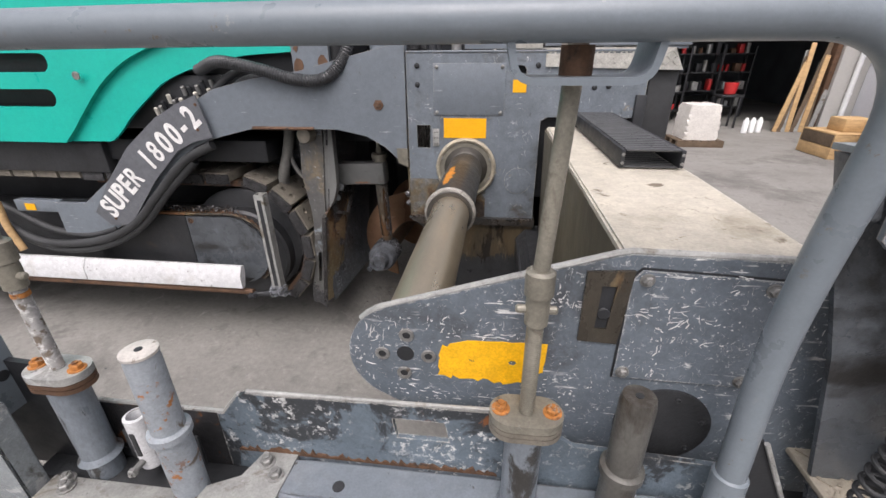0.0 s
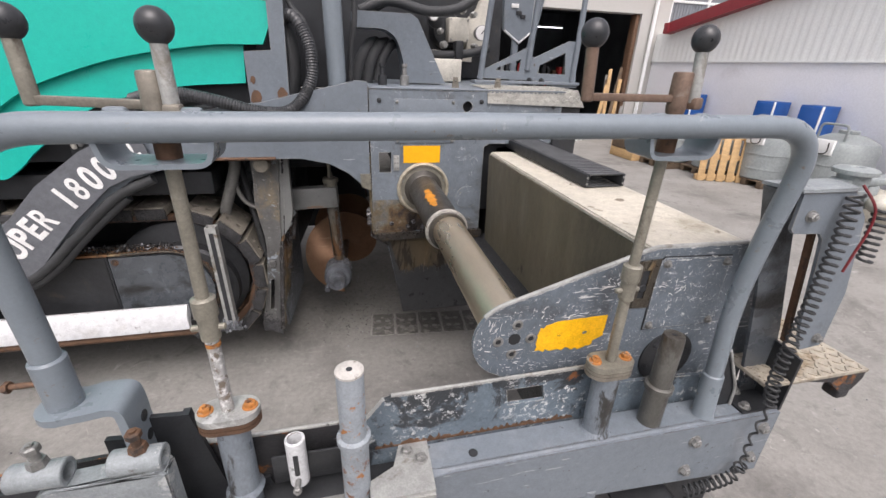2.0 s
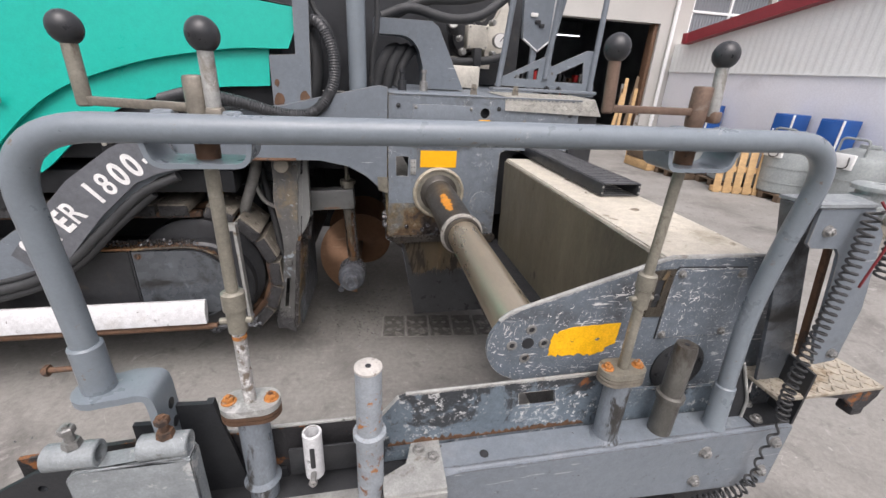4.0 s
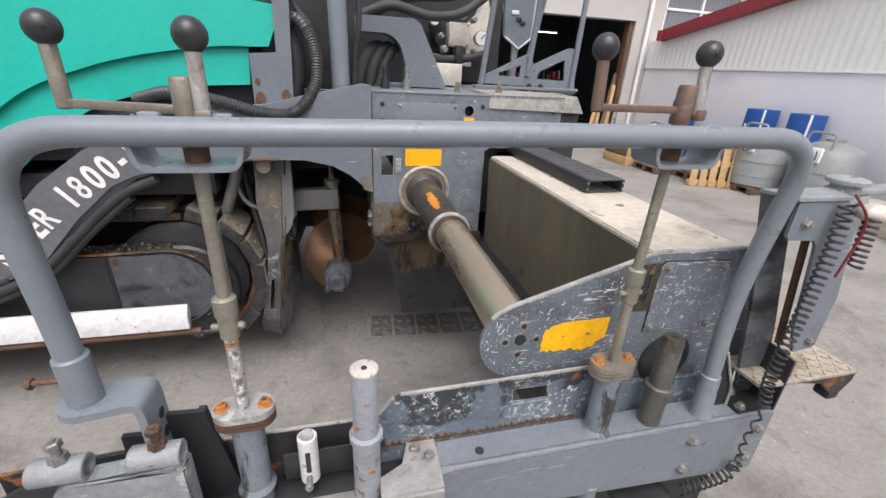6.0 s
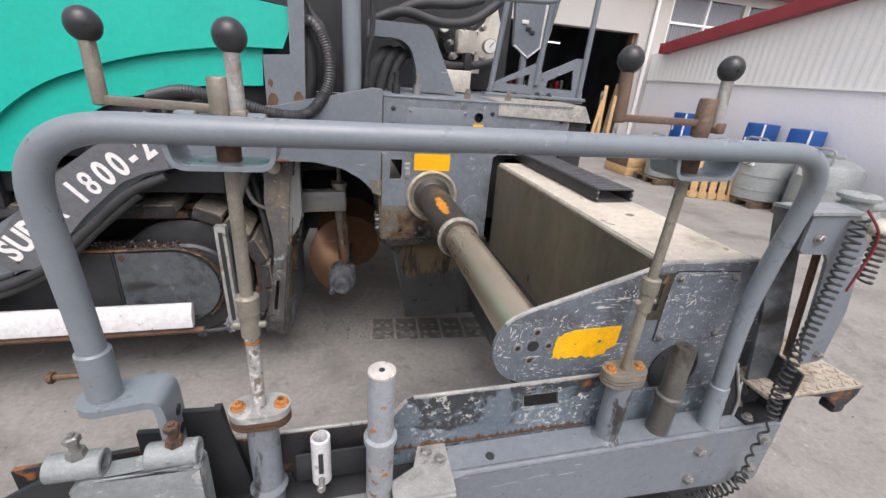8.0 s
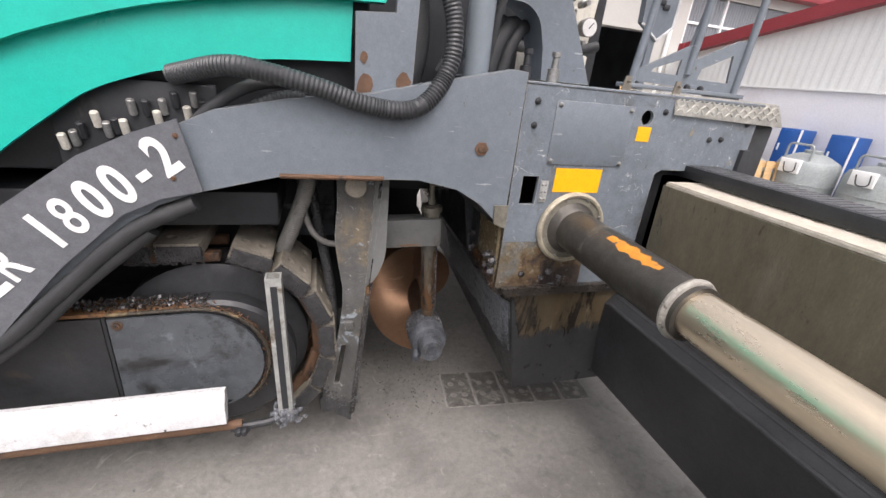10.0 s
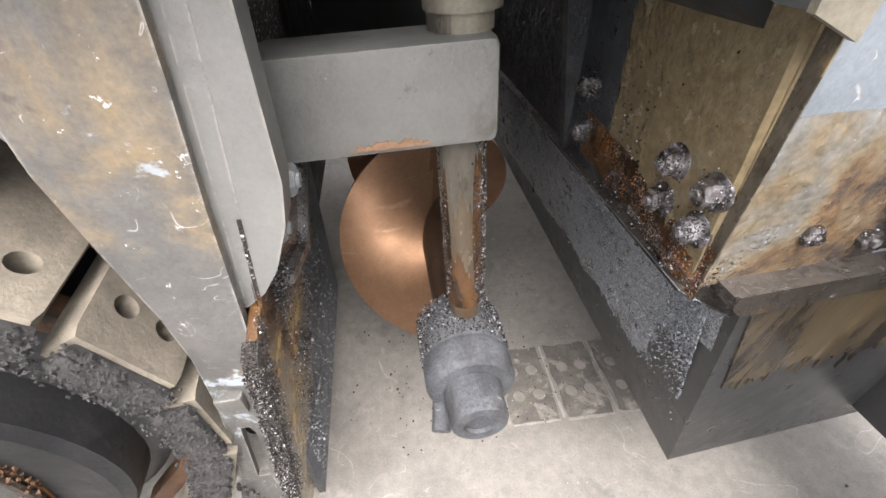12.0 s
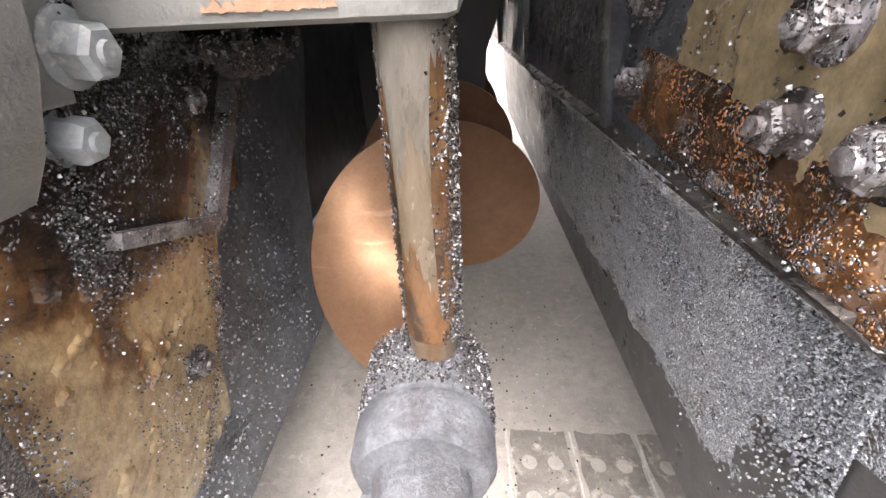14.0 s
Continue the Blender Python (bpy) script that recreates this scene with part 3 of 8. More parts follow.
red_trim = surface("red_roof_trim", (0.26, 0.03, 0.04), 0.45, 0, 0.1, 2, [], 0.05)
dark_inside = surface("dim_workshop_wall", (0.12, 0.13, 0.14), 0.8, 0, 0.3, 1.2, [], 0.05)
blue_paint = surface("blue_cabinet_paint", (0.012, 0.085, 0.32), 0.4, 0, 0.08, 3, [], 0.03, grain=0.05)
tank_grey = surface("galvanised_tank_sheet", (0.3, 0.33, 0.33), 0.5, 0.3, 0.12, 3, [((0.2, 0.2, 0.19), 4, 0.6, 0.15, 0.6, 0.2, "blot")], 0.05)
raw_wood = surface("pale_pallet_wood", (0.5, 0.33, 0.16), 0.7, 0, 0.2, 6, [((0.3, 0.18, 0.08), 9, 0.6, 0.1, 0.8, 0, "blot")], 0.2, stretch=(1, 1, 4))
brown_wood = surface("dark_pallet_wood", (0.12, 0.085, 0.055), 0.8, 0, 0.25, 8, [], 0.2)
bag_cloth = surface("white_woven_bag", (0.62, 0.6, 0.56), 0.8, 0, 0.08, 9, [], 0.3, 120)
red_plastic = surface("red_plastic", (0.5, 0.03, 0.03), 0.4, 0, 0.1, 5, [], 0.02)
cable_red = surface("red_tape", (0.14, 0.012, 0.016), 0.5, 0, 0.1, 5, [], 0.02)
pane_glass = bpy.data.materials.new("grey_glass_block")
pane_glass.use_nodes = True
pg = pane_glass.node_tree.nodes["Principled BSDF"]
pg.inputs["Base Color"].default_value, pg.inputs["Roughness"].default_value = (0.22, 0.24, 0.26, 1), 0.15
gauge_white = surface("white_dial", (0.7, 0.7, 0.68), 0.35, 0, 0.04, 9, [], 0.0, grain=0.05)

bracket_paint = surface("oil_smoked_bracket_paint", (0.1, 0.1, 0.097), 0.38, 0.1, 0.25, 5, [((0.2, 0.16, 0.105), 4, 0.56, 0.12, 0.4, 0.1, "blot"), ((0.035, 0.033, 0.03), 7, 0.6, 0.1, 0.4, 0.1, "blot"), ((0.28, 0.32, 0.35), 9, 0.605, 0.03, 0.5, 0, "blot"), (WHITE_CHIP, 36, 0.62, 0.03, 0.5, 0, "fleck"), (WHITE_CHIP, 16, 0.006, 0.5, 0.5, 0, "line")], 0.3, 45, worn=(0.36, 0.35, 0.33))
arm_paint = surface("greasy_thick_grey_paint", (0.155, 0.16, 0.155), 0.4, 0.05, 0.12, 5, [((0.075, 0.067, 0.055), 5, 0.57, 0.14, 0.35, 0, "blot"), ((0.2, 0.215, 0.225), 6, 0.62, 0.08, 0.4, 0, "blot"), (WHITE_CHIP, 46, 0.68, 0.02, 0.5, 0, "fleck"), ((0.24, 0.24, 0.23), 40, 0.64, 0.04, 0.5, 0, "fleck"), ((0.05, 0.045, 0.04), 30, 0.62, 0.05, 0.4, 0, "fleck"), ((0.26, 0.21, 0.14), 9, 0.66, 0.08, 0.5, 0, "blot")], 0.45, 26, grain=0.05, worn=(0.3, 0.29, 0.27))
bare_primer = surface("bare_pinkish_primer", (0.21, 0.125, 0.075), 0.6, 0, 0.2, 30, [((0.2, 0.1, 0.05), 40, 0.58, 0.06, 0.7, 0, "blot")], 0.3)
tar_web = caked("brown_tarred_web", [(0.38, (0.012, 0.008, 0.006)), (0.45, (0.045, 0.022, 0.01)), (0.51, (0.1, 0.054, 0.023)), (0.57, (0.2, 0.14, 0.072)), (0.75, (0.26, 0.205, 0.118))], DARK_GRAINS, 16, -1.5, (0, 0, 1.6), 8, 0.735, (0, 0, -1.0), size=380, stretch=(1, 1, 0.6), rough=0.16)
apron_rubber = surface("gritty_grey_apron", (0.085, 0.095, 0.106), 0.45, 0.1, 0.3, 9, [((0.15, 0.155, 0.16), 8, 0.6, 0.14, 0.5, 0, "blot"), ((0.16, 0.08, 0.03), 9, 0.7, 0.05, 0.4, 0, "blot"), ((0.22, 0.23, 0.24), 120, 0.62, 0.05, 0.3, 0, "fleck")], 0.6, 90, grain=0.35)
stained_panel = surface("oil_stained_dark_paint", (0.085, 0.096, 0.107), 0.28, 0, 0.3, 3, [((0.02, 0.02, 0.02), 4, 0.52, 0.1, 0.35, 0, "blot"), ((0.14, 0.16, 0.18), 6, 0.6, 0.08, 0.5, 0, "blot"), (WHITE_CHIP, 40, 0.68, 0.03, 0.5, 0, "fleck")], 0.2)
grimy_plate = surface("grimy_bare_plate", (0.06, 0.052, 0.04), 0.3, 0.2, 0.3, 6, [((0.26, 0.19, 0.1), 9, 0.56, 0.08, 0.4, 0.1, "blot"), ((0.025, 0.018, 0.013), 6, 0.55, 0.08, 0.2, 0.1, "blot"), ((0.09, 0.045, 0.018), 10, 0.62, 0.08, 0.4, 0.1, "blot"), ((0.5, 0.5, 0.48), 50, 0.64, 0.04, 0.4, 0.2, "fleck")], 0.5, 45, stretch=(1, 1, 0.6))
dusty_hose = surface("pale_dusty_hose", (0.19, 0.186, 0.175), 0.6, 0, 0.2, 9, [((0.1, 0.1, 0.1), 7, 0.56, 0.14, 0.6, 0, "blot")], 0.15)
run_stain = surface("dried_brown_oil_film", (0.085, 0.066, 0.04), 0.35, 0.05, 0.35, 5, [((0.07, 0.045, 0.02), 6, 0.52, 0.14, 0.25, 0, "blot"), ((0.3, 0.25, 0.17), 9, 0.58, 0.12, 0.4, 0, "blot"), ((0.02, 0.017, 0.014), 8, 0.5, 0.1, 0.25, 0, "blot")], 0.15, stretch=(1, 1, 0.22))
chalky_post = surface("chalky_rust_stained_paint", (0.27, 0.3, 0.325), 0.55, 0, 0.15, 8, [((0.46, 0.46, 0.44), 9, 0.62, 0.1, 0.7, 0, "blot"), ((0.34, 0.14, 0.045), 20, 0.605, 0.03, 0.8, 0, "blot"), ((0.12, 0.1, 0.08), 16, 0.6, 0.05, 0.7, 0, "blot"), ((0.2, 0.09, 0.045), 24, 0.57, 0.04, 0.8, 0, "fleck")], 0.3)
speckled_rod = surface("paint_speckled_rod", (0.34, 0.34, 0.33), 0.5, 0.3, 0.25, 22, [((0.62, 0.62, 0.61), 60, 0.52, 0.05, 0.6, 0, "blot"), ((0.16, 0.13, 0.1), 45, 0.55, 0.06, 0.6, 0.2, "blot"), ((0.36, 0.14, 0.05), 9, 0.68, 0.04, 0.8, 0, "blot")], 0.4)
scuffed_cast = surface("scuffed_cast_grey_paint", (0.24, 0.265, 0.275), 0.5, 0.1, 0.2, 9, [((0.42, 0.43, 0.43), 16, 0.58, 0.06, 0.5, 0.1, "blot"), ((0.09, 0.085, 0.075), 9, 0.6, 0.08, 0.5, 0.1, "blot"), (WHITE_CHIP, 50, 0.64, 0.03, 0.4, 0.2, "fleck")], 0.4, 40)
rusty_black = surface("rust_spotted_black_plate", (0.03, 0.03, 0.032), 0.45, 0.1, 0.4, 8, [((0.24, 0.095, 0.03), 11, 0.58, 0.04, 0.8, 0, "blot"), ((0.4, 0.4, 0.4), 60, 0.66, 0.03, 0.4, 0.1, "fleck")], 0.4)
brown_grit = caked("glossy_tarred_grit", [(0.4, (0.02, 0.02, 0.02)), (0.6, (0.1, 0.1, 0.1))], DARK_GRAINS, island=True, rough=0.2)
rust_streak = caked("orange_rust_streak", [(0.4, (0.018, 0.011, 0.007)), (0.52, (0.05, 0.024, 0.01)), (0.66, (0.1, 0.045, 0.016))], DARK_GRAINS, 20, -0.06, size=560, warm=((0.19, 0.078, 0.022), -0.3, (0, 0, 0)), rough=0.18)
oily_side = surface("oil_marked_grey_paint", (0.15, 0.175, 0.2), 0.42, 0, 0.15, 4, [((0.07, 0.065, 0.055), 3.4, 0.55, 0.12, 0.4, 0, "blot"), ((0.02, 0.018, 0.016), 7, 0.62, 0.06, 0.3, 0, "blot"), ((0.3, 0.23, 0.13), 10, 0.64, 0.06, 0.5, 0, "blot"), (WHITE_CHIP, 26, 0.63, 0.02, 0.5, 0, "fleck"), (WHITE_CHIP, 11, 0.008, 0.8, 0.5, 0, "line")], 0.2, worn=(0.45, 0.42, 0.36))
lamp_glow = bpy.data.materials.new("lit_lamp_tube")
lamp_glow.use_nodes = True
lamp_glow.node_tree.nodes["Principled BSDF"].inputs["Emission Color"].default_value = (0.9, 0.95, 1.0, 1)
lamp_glow.node_tree.nodes["Principled BSDF"].inputs["Emission Strength"].default_value = 2.0
# the pale last stop is a painted glint on the black grit
dark_grit = caked("wet_black_tar_grit", [(0.4, (0.02, 0.02, 0.02)), (0.6, (0.1, 0.1, 0.1))], [(0.0, (0.01, 0.009, 0.008)), (0.6, (0.028, 0.025, 0.023)), (0.86, (0.08, 0.078, 0.08)), (0.985, (0.45, 0.45, 0.47))], island=True, rough=0.18)
green_paint.node_tree.nodes["Principled BSDF"].inputs["Specular IOR Level"].default_value = 0.3
grit_crust = caked("grey_gritty_crust", [(0.4, (0.03, 0.022, 0.016)), (0.6, (0.08, 0.065, 0.05))], BLUE_GRAINS, 18, 0.17, size=420, rough=0.3)
tar_crust = caked("wet_brown_tar_crust", [(0.4, (0.015, 0.01, 0.007)), (0.55, (0.06, 0.032, 0.014)), (0.7, (0.14, 0.085, 0.04))], DARK_GRAINS, 22, -0.04, size=330, rough=0.16)
amber_film = surface("amber_tar_film", (0.095, 0.048, 0.02), 0.18, 0.05, 0.35, 12, [((0.14, 0.08, 0.032), 18, 0.58, 0.1, 0.2, 0, "blot"), ((0.03, 0.017, 0.01), 14, 0.53, 0.1, 0.2, 0, "blot")], 0.4, 60, stretch=(1, 1, 0.4))
slate_tar = surface("slate_black_tar", (0.035, 0.042, 0.05), 0.35, 0.1, 0.4, 10, [((0.1, 0.11, 0.12), 16, 0.6, 0.1, 0.4, 0.1, "blot"), ((0.25, 0.26, 0.28), 150, 0.63, 0.05, 0.25, 0.1, "fleck")], 0.8, 120, grain=0.45)
wall_sheet = surface("smooth_blackened_steel", (0.042, 0.044, 0.046), 0.34, 0.25, 0.25, 4, [((0.025, 0.025, 0.026), 4, 0.55, 0.12, 0.3, 0.2, "blot"), ((0.12, 0.1, 0.07), 3, 0.64, 0.12, 0.4, 0.2, "blot"), ((0.24, 0.25, 0.26), 60, 0.7, 0.03, 0.3, 0.4, "fleck")], 0.15, 40)
brown_film = surface("thin_brown_oil_film", (0.085, 0.066, 0.045), 0.24, 0.2, 0.3, 14, [((0.13, 0.11, 0.085), 10, 0.58, 0.12, 0.3, 0.2, "blot"), ((0.05, 0.03, 0.017), 12, 0.58, 0.1, 0.2, 0.1, "blot")], 0.3, 50, stretch=(1, 1, 0.35))
dark_post = surface("dark_greasy_steel_post", (0.125, 0.123, 0.112), 0.38, 0.35, 0.25, 10, [((0.26, 0.26, 0.25), 12, 0.6, 0.08, 0.45, 0.3, "blot"), ((0.05, 0.042, 0.034), 9, 0.56, 0.1, 0.4, 0.2, "blot"), ((0.4, 0.4, 0.39), 60, 0.66, 0.04, 0.4, 0.3, "fleck")], 0.2, stretch=(1, 1, 0.5))
chain_plastic = surface("dusty_black_chain_plastic", (0.055, 0.057, 0.06), 0.35, 0, 0.3, 12, [((0.14, 0.14, 0.14), 14, 0.62, 0.1, 0.6, 0, "blot")], 0.08)
greasy_tube = surface("grease_chipped_grey_paint", (0.16, 0.185, 0.21), 0.36, 0, 0.12, 4, [((0.035, 0.034, 0.032), 9, 0.56, 0.04, 0.35, 0, "blot"), ((0.27, 0.29, 0.3), 14, 0.64, 0.04, 0.45, 0, "blot"), ((0.025, 0.024, 0.023), 40, 0.62, 0.03, 0.4, 0, "fleck")], 0.2, stretch=(1, 1, 0.45))
# bitumen and oil are wet and glossy
for wet in (tarred, brown_film, amber_film, slate_tar):
    wet.node_tree.nodes["Principled BSDF"].inputs["Specular IOR Level"].default_value = 0.8

# ---- ground and buildings ----
rng = random.Random(7)
bm = bm_new()
v = [bm.verts.new(p) for p in ((-250, -250, 0), (250, -250, 0), (250, 250, 0), (-250, 250, 0))]
bm.faces.new(v)
ground = solid("ground", bm, concrete, "dusty grey concrete yard with scuffs and stains", "ground", "structure")

WALL_X, SHED_Y, SEAM = 8.7, 10.2, 2.12


def gable(y):
    return 2.71 + 0.175 * (SHED_Y - y) if y > -3 else 2.71 + 0.175 * (SHED_Y + 3) - 0.175 * (-3 - y)


bm = bm_new()
box(bm, WALL_X, WALL_X + 0.3, -22, SHED_Y - 0.01, -0.02, SEAM, 0.01)
right_wall = solid("wall_east", bm, wall_grey, "pale grey rendered lower wall of a shed", "wall", "structure")
bm = bm_new()
ys = [SHED_Y - 0.012 - 0.04 * k for k in range(800)]
front, back = [], []
for k, y in enumerate(ys):
    x = WALL_X - 0.02 + (0.007 if k % 4 in (1, 2) else 0.0)
    top = gable(y)
    front.append((bm.verts.new((x, y, SEAM - 0.05)), bm.verts.new((x, y, top))))
    back.append((bm.verts.new((WALL_X + 0.28, y, SEAM + 0.002)), bm.verts.new((WALL_X + 0.28, y, top))))
for a, b, c, d in zip(front, front[1:], back, back[1:]):
    bm.faces.new((a[0], b[0], b[1], a[1]))
    bm.faces.new((c[0], c[1], d[1], d[0]))
    bm.faces.new((a[1], b[1], d[1], c[1]))
sheet = part("cladding", bm, cladding, right_wall, "white corrugated sheet cladding", smooth=False)
bm = bm_new()
box(bm, WALL_X - 0.045, WALL_X - 0.001, -21, SHED_Y - 0.02, SEAM - 0.07, SEAM - 0.045, 0.004)
part("drip_strip", bm, cladding, right_wall)
bm = bm_new()
for y0, y1 in ((SHED_Y - 0.52, -3.0), (-3.0, -21.0)):
    a, b = Vector((0, y0, gable(y0) + 0.06)), Vector((0, y1, gable(y1) + 0.06))
    n = Vector((0, 0, 1))
    for x0, x1, lo, hi in ((WALL_X - 0.22, WALL_X + 0.4, -0.16, 0.08),):
        vs = [bm.verts.new((x, p.y, p.z + h)) for p in (a, b) for x, h in ((x0, lo), (x1, lo), (x1, hi), (x0, hi))]
        for f in ((0, 1, 2, 3), (7, 6, 5, 4), (0, 4, 5, 1), (1, 5, 6, 2), (2, 6, 7, 3), (3, 7, 4, 0)):
            bm.faces.new([vs[i] for i in f])
solid("roof_trim", bm, red_trim, "dark red sheet roof edge of the shed", "roof", "structure")
bm = bm_new()
box(bm, WALL_X - 0.25, WALL_X + 0.2, SHED_Y - 0.66, SHED_Y - 0.5, 2.71, 2.95, 0.01)
solid("trim", bm, red_trim, "dark red end of the roof edge", "trim", "structure")

DOOR0, DOOR1, LINTEL = 2.6, 8.12, 3.18
bm = bm_new()
outline = [(-24, -0.02), (DOOR0, -0.02), (DOOR0, LINTEL), (DOOR1, LINTEL), (DOOR1, -0.02), (16, -0.02), (16, 4.4), (-24, 4.4)]
holes = [[(8.95, 2.95), (11.3, 2.95), (11.3, 4.15), (8.95, 4.15)], [(11.45, 2.95), (14.0, 2.95), (14.0, 4.15), (11.45, 4.15)]]
plate(bm, outline, holes, SHED_Y, SHED_Y + 0.35)
solid("wall_north", bm, wall_cream, "cream rendered workshop wall with a tall open doorway", "wall", "structure")
for x0, x1 in ((8.95, 11.3), (11.45, 14.0)):
    win = thing("window_1", (x0, SHED_Y, 2.95), "grey ribbed window band under the workshop roof", "window", kind="structure")
    bm = bm_new()
    for k in range(int((x1 - x0) / 0.09)):
        xa = x0 + 0.02 + 0.09 * k
        rod(bm, (xa, SHED_Y + 0.09, 2.97), (xa, SHED_Y + 0.09, 4.13), 0.045, 8, 0.001)
    part("pane", bm, pane_glass, win)
    bm = bm_new()
    box(bm, x0, x1, SHED_Y + 0.02, SHED_Y + 0.09, 3.5, 3.56, 0.004)
    box(bm, x0, x0 + 0.05, SHED_Y + 0.02, SHED_Y + 0.09, 2.95, 4.15, 0.004)
    box(bm, (x0 + x1) / 2 - 0.03, (x0 + x1) / 2 + 0.03, SHED_Y + 0.015, SHED_Y + 0.085, 2.95, 4.15, 0.004)
    part("window_frame", bm, cladding, win)
bm = bm_new()
box(bm, -24.5, 16.5, SHED_Y - 0.3, SHED_Y + 0.5, 4.38, 4.58, 0.01)
solid("roof_trim", bm, red_trim, "dark red sheet roof edge of the workshop", "roof", "structure")
bm = bm_new()
rod(bm, (8.45, SHED_Y - 0.08, 0.05), (8.45, SHED_Y - 0.08, 4.37), 0.05, 16)
for z in (0.8, 2.2, 3.5):
    ring(bm, (8.45, SHED_Y - 0.08, z), (8.45, SHED_Y - 0.08, z + 0.04), 0.05, 0.06)
solid("drainpipe", bm, cladding, "pale grey drainpipe on the workshop wall", "pipe")
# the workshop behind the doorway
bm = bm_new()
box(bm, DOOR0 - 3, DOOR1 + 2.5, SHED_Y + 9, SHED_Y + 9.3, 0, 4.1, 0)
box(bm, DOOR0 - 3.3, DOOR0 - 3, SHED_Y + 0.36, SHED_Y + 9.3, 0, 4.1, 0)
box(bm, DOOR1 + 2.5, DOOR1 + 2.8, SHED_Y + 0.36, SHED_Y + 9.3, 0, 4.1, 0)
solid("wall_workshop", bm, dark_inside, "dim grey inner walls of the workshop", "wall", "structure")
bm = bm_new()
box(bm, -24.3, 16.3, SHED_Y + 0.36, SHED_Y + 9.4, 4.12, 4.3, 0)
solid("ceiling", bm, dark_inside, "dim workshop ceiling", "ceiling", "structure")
for x, y in ((9.2, SHED_Y + 7.6),):
    lamp_ob = thing("strip_light", (x, y, 3.4), "lit fluorescent strip light hanging in the workshop", "lamp", group="workshop strip lights")
    bm = bm_new()
    box(bm, x - 0.6, x + 0.6, y - 0.06, y + 0.06, 3.42, 3.48, 0.01)
    part("housing", bm, cladding, lamp_ob)
    bm = bm_new()
    rod(bm, (x - 0.58, y, 3.4), (x + 0.58, y, 3.4), 0.02, 12)
    part("tube", bm, lamp_glow, lamp_ob, "glowing white tube")
    for dx in (-0.4, 0.4):
        bm = bm_new()
        rod(bm, (x + dx, y, 3.48), (x + dx, y, 4.12), 0.005, 6)
        part("hanger", bm, black_steel, lamp_ob)
bm = bm_new()
box(bm, DOOR1 - 0.12, DOOR1 - 0.01, SHED_Y + 0.06, SHED_Y + 0.3, 0, LINTEL, 0.01)
solid("door_frame", bm, rust_iron, "brown steel post at the edge of the doorway", "door frame", "structure")
# unseen wall, added to close the yard and its light on the camera's side
bm = bm_new()
box(bm, -30, 30, -14.3, -14, -0.02, 5.0, 0)
solid("wall_south", bm, wall_cream, "unseen plain cream wall added to close the yard", "wall", "structure")

# ---- floor prints ----
row_turn = Matrix.Translation((0.398, 1.782, 0)) @ Euler((0, 0, radians(-5))).to_matrix().to_4x4()
for k in range(5):
    x0, y0 = 0.174 * k, 0.0
    w, d = 0.15, 0.265
    bm = bm_new()
    holes = [circle(x0 + w * fx, y0 + d * fy, 0.02, 12) for fx in (0.28, 0.72) for fy in (0.32, 0.66)]
    edge = []
    for (xa, ya), (xb, yb) in zip(((x0, y0), (x0 + w, y0), (x0 + w, y0 + d), (x0, y0 + d)), ((x0 + w, y0), (x0 + w, y0 + d), (x0, y0 + d), (x0, y0))):
        for j in range(7):
            t = j / 7
            edge.append((xa + (xb - xa) * t + rng.uniform(-0.005, 0.005), ya + (yb - ya) * t + rng.uniform(-0.005, 0.005)))
    plate(bm, edge, holes, 0.0005, 0.003, "z")
    bm.transform(row_turn)
    mark = solid("rubber_print", bm, print_dark, "dark rubber pad print with four pale dots on the concrete", "floor print", group="row of pad prints")
    bm = bm_new()
    pts = [(x0 - 0.01 + rng.uniform(-0.003, 0.003), y0 + d * t, 0.003) for t in (0, 0.2, 0.4, 0.6, 0.8, 1.0)]
    for a, b in zip(pts, pts[1:]):
        box(bm, min(a[0], b[0]) - 0.003, max(a[0], b[0]) + 0.001, a[1], b[1], 0.0006, 0.003, 0)
    for j in range(5):
        xa = x0 + w * j / 5
        box(bm, xa, xa + w / 5, y0 - 0.011 + rng.uniform(-0.003, 0.003), y0 - 0.005, 0.0006, 0.003, 0)
    bm.transform(row_turn)
    part("dust_edge", bm, print_pale, mark, "pale dust line round the print")

bm = bm_new()
spots = [Vector((rng.uniform(-2.5, 3.5), rng.uniform(-0.4, 4.5), 0.003)) for _ in range(420)]
spots += [Vector((rng.gauss(0.35, 0.35), rng.gauss(2.4, 0.35), 0.003)) for _ in range(500)]
grains(bm, spots, 0.0015, 0.006, rng)
solid("grit", bm, crust, "scattered asphalt crumbs on the concrete", "grit", "stuff")


# ---- things along the far wall ----
def pallet(x, y, turn, label):
    ob = thing("pallet", (x, y, 0), label, "pallet", group="pallets by the wall")
    for k in range(3):
        bm = bm_new()
        box(bm, x - 0.42, x + 0.42, y - 0.36 + 0.31 * k, y - 0.26 + 0.31 * k, 0.0, 0.1, 0.004)
        part("bearer", bm, brown_wood, ob)
    for k in range(6):
        bm = bm_new()
        box(bm, x - 0.42 + 0.145 * k, x - 0.305 + 0.145 * k, y - 0.36, y + 0.36, 0.1, 0.122, 0.003)
        part("deck_board", bm, brown_wood, ob)
    return ob


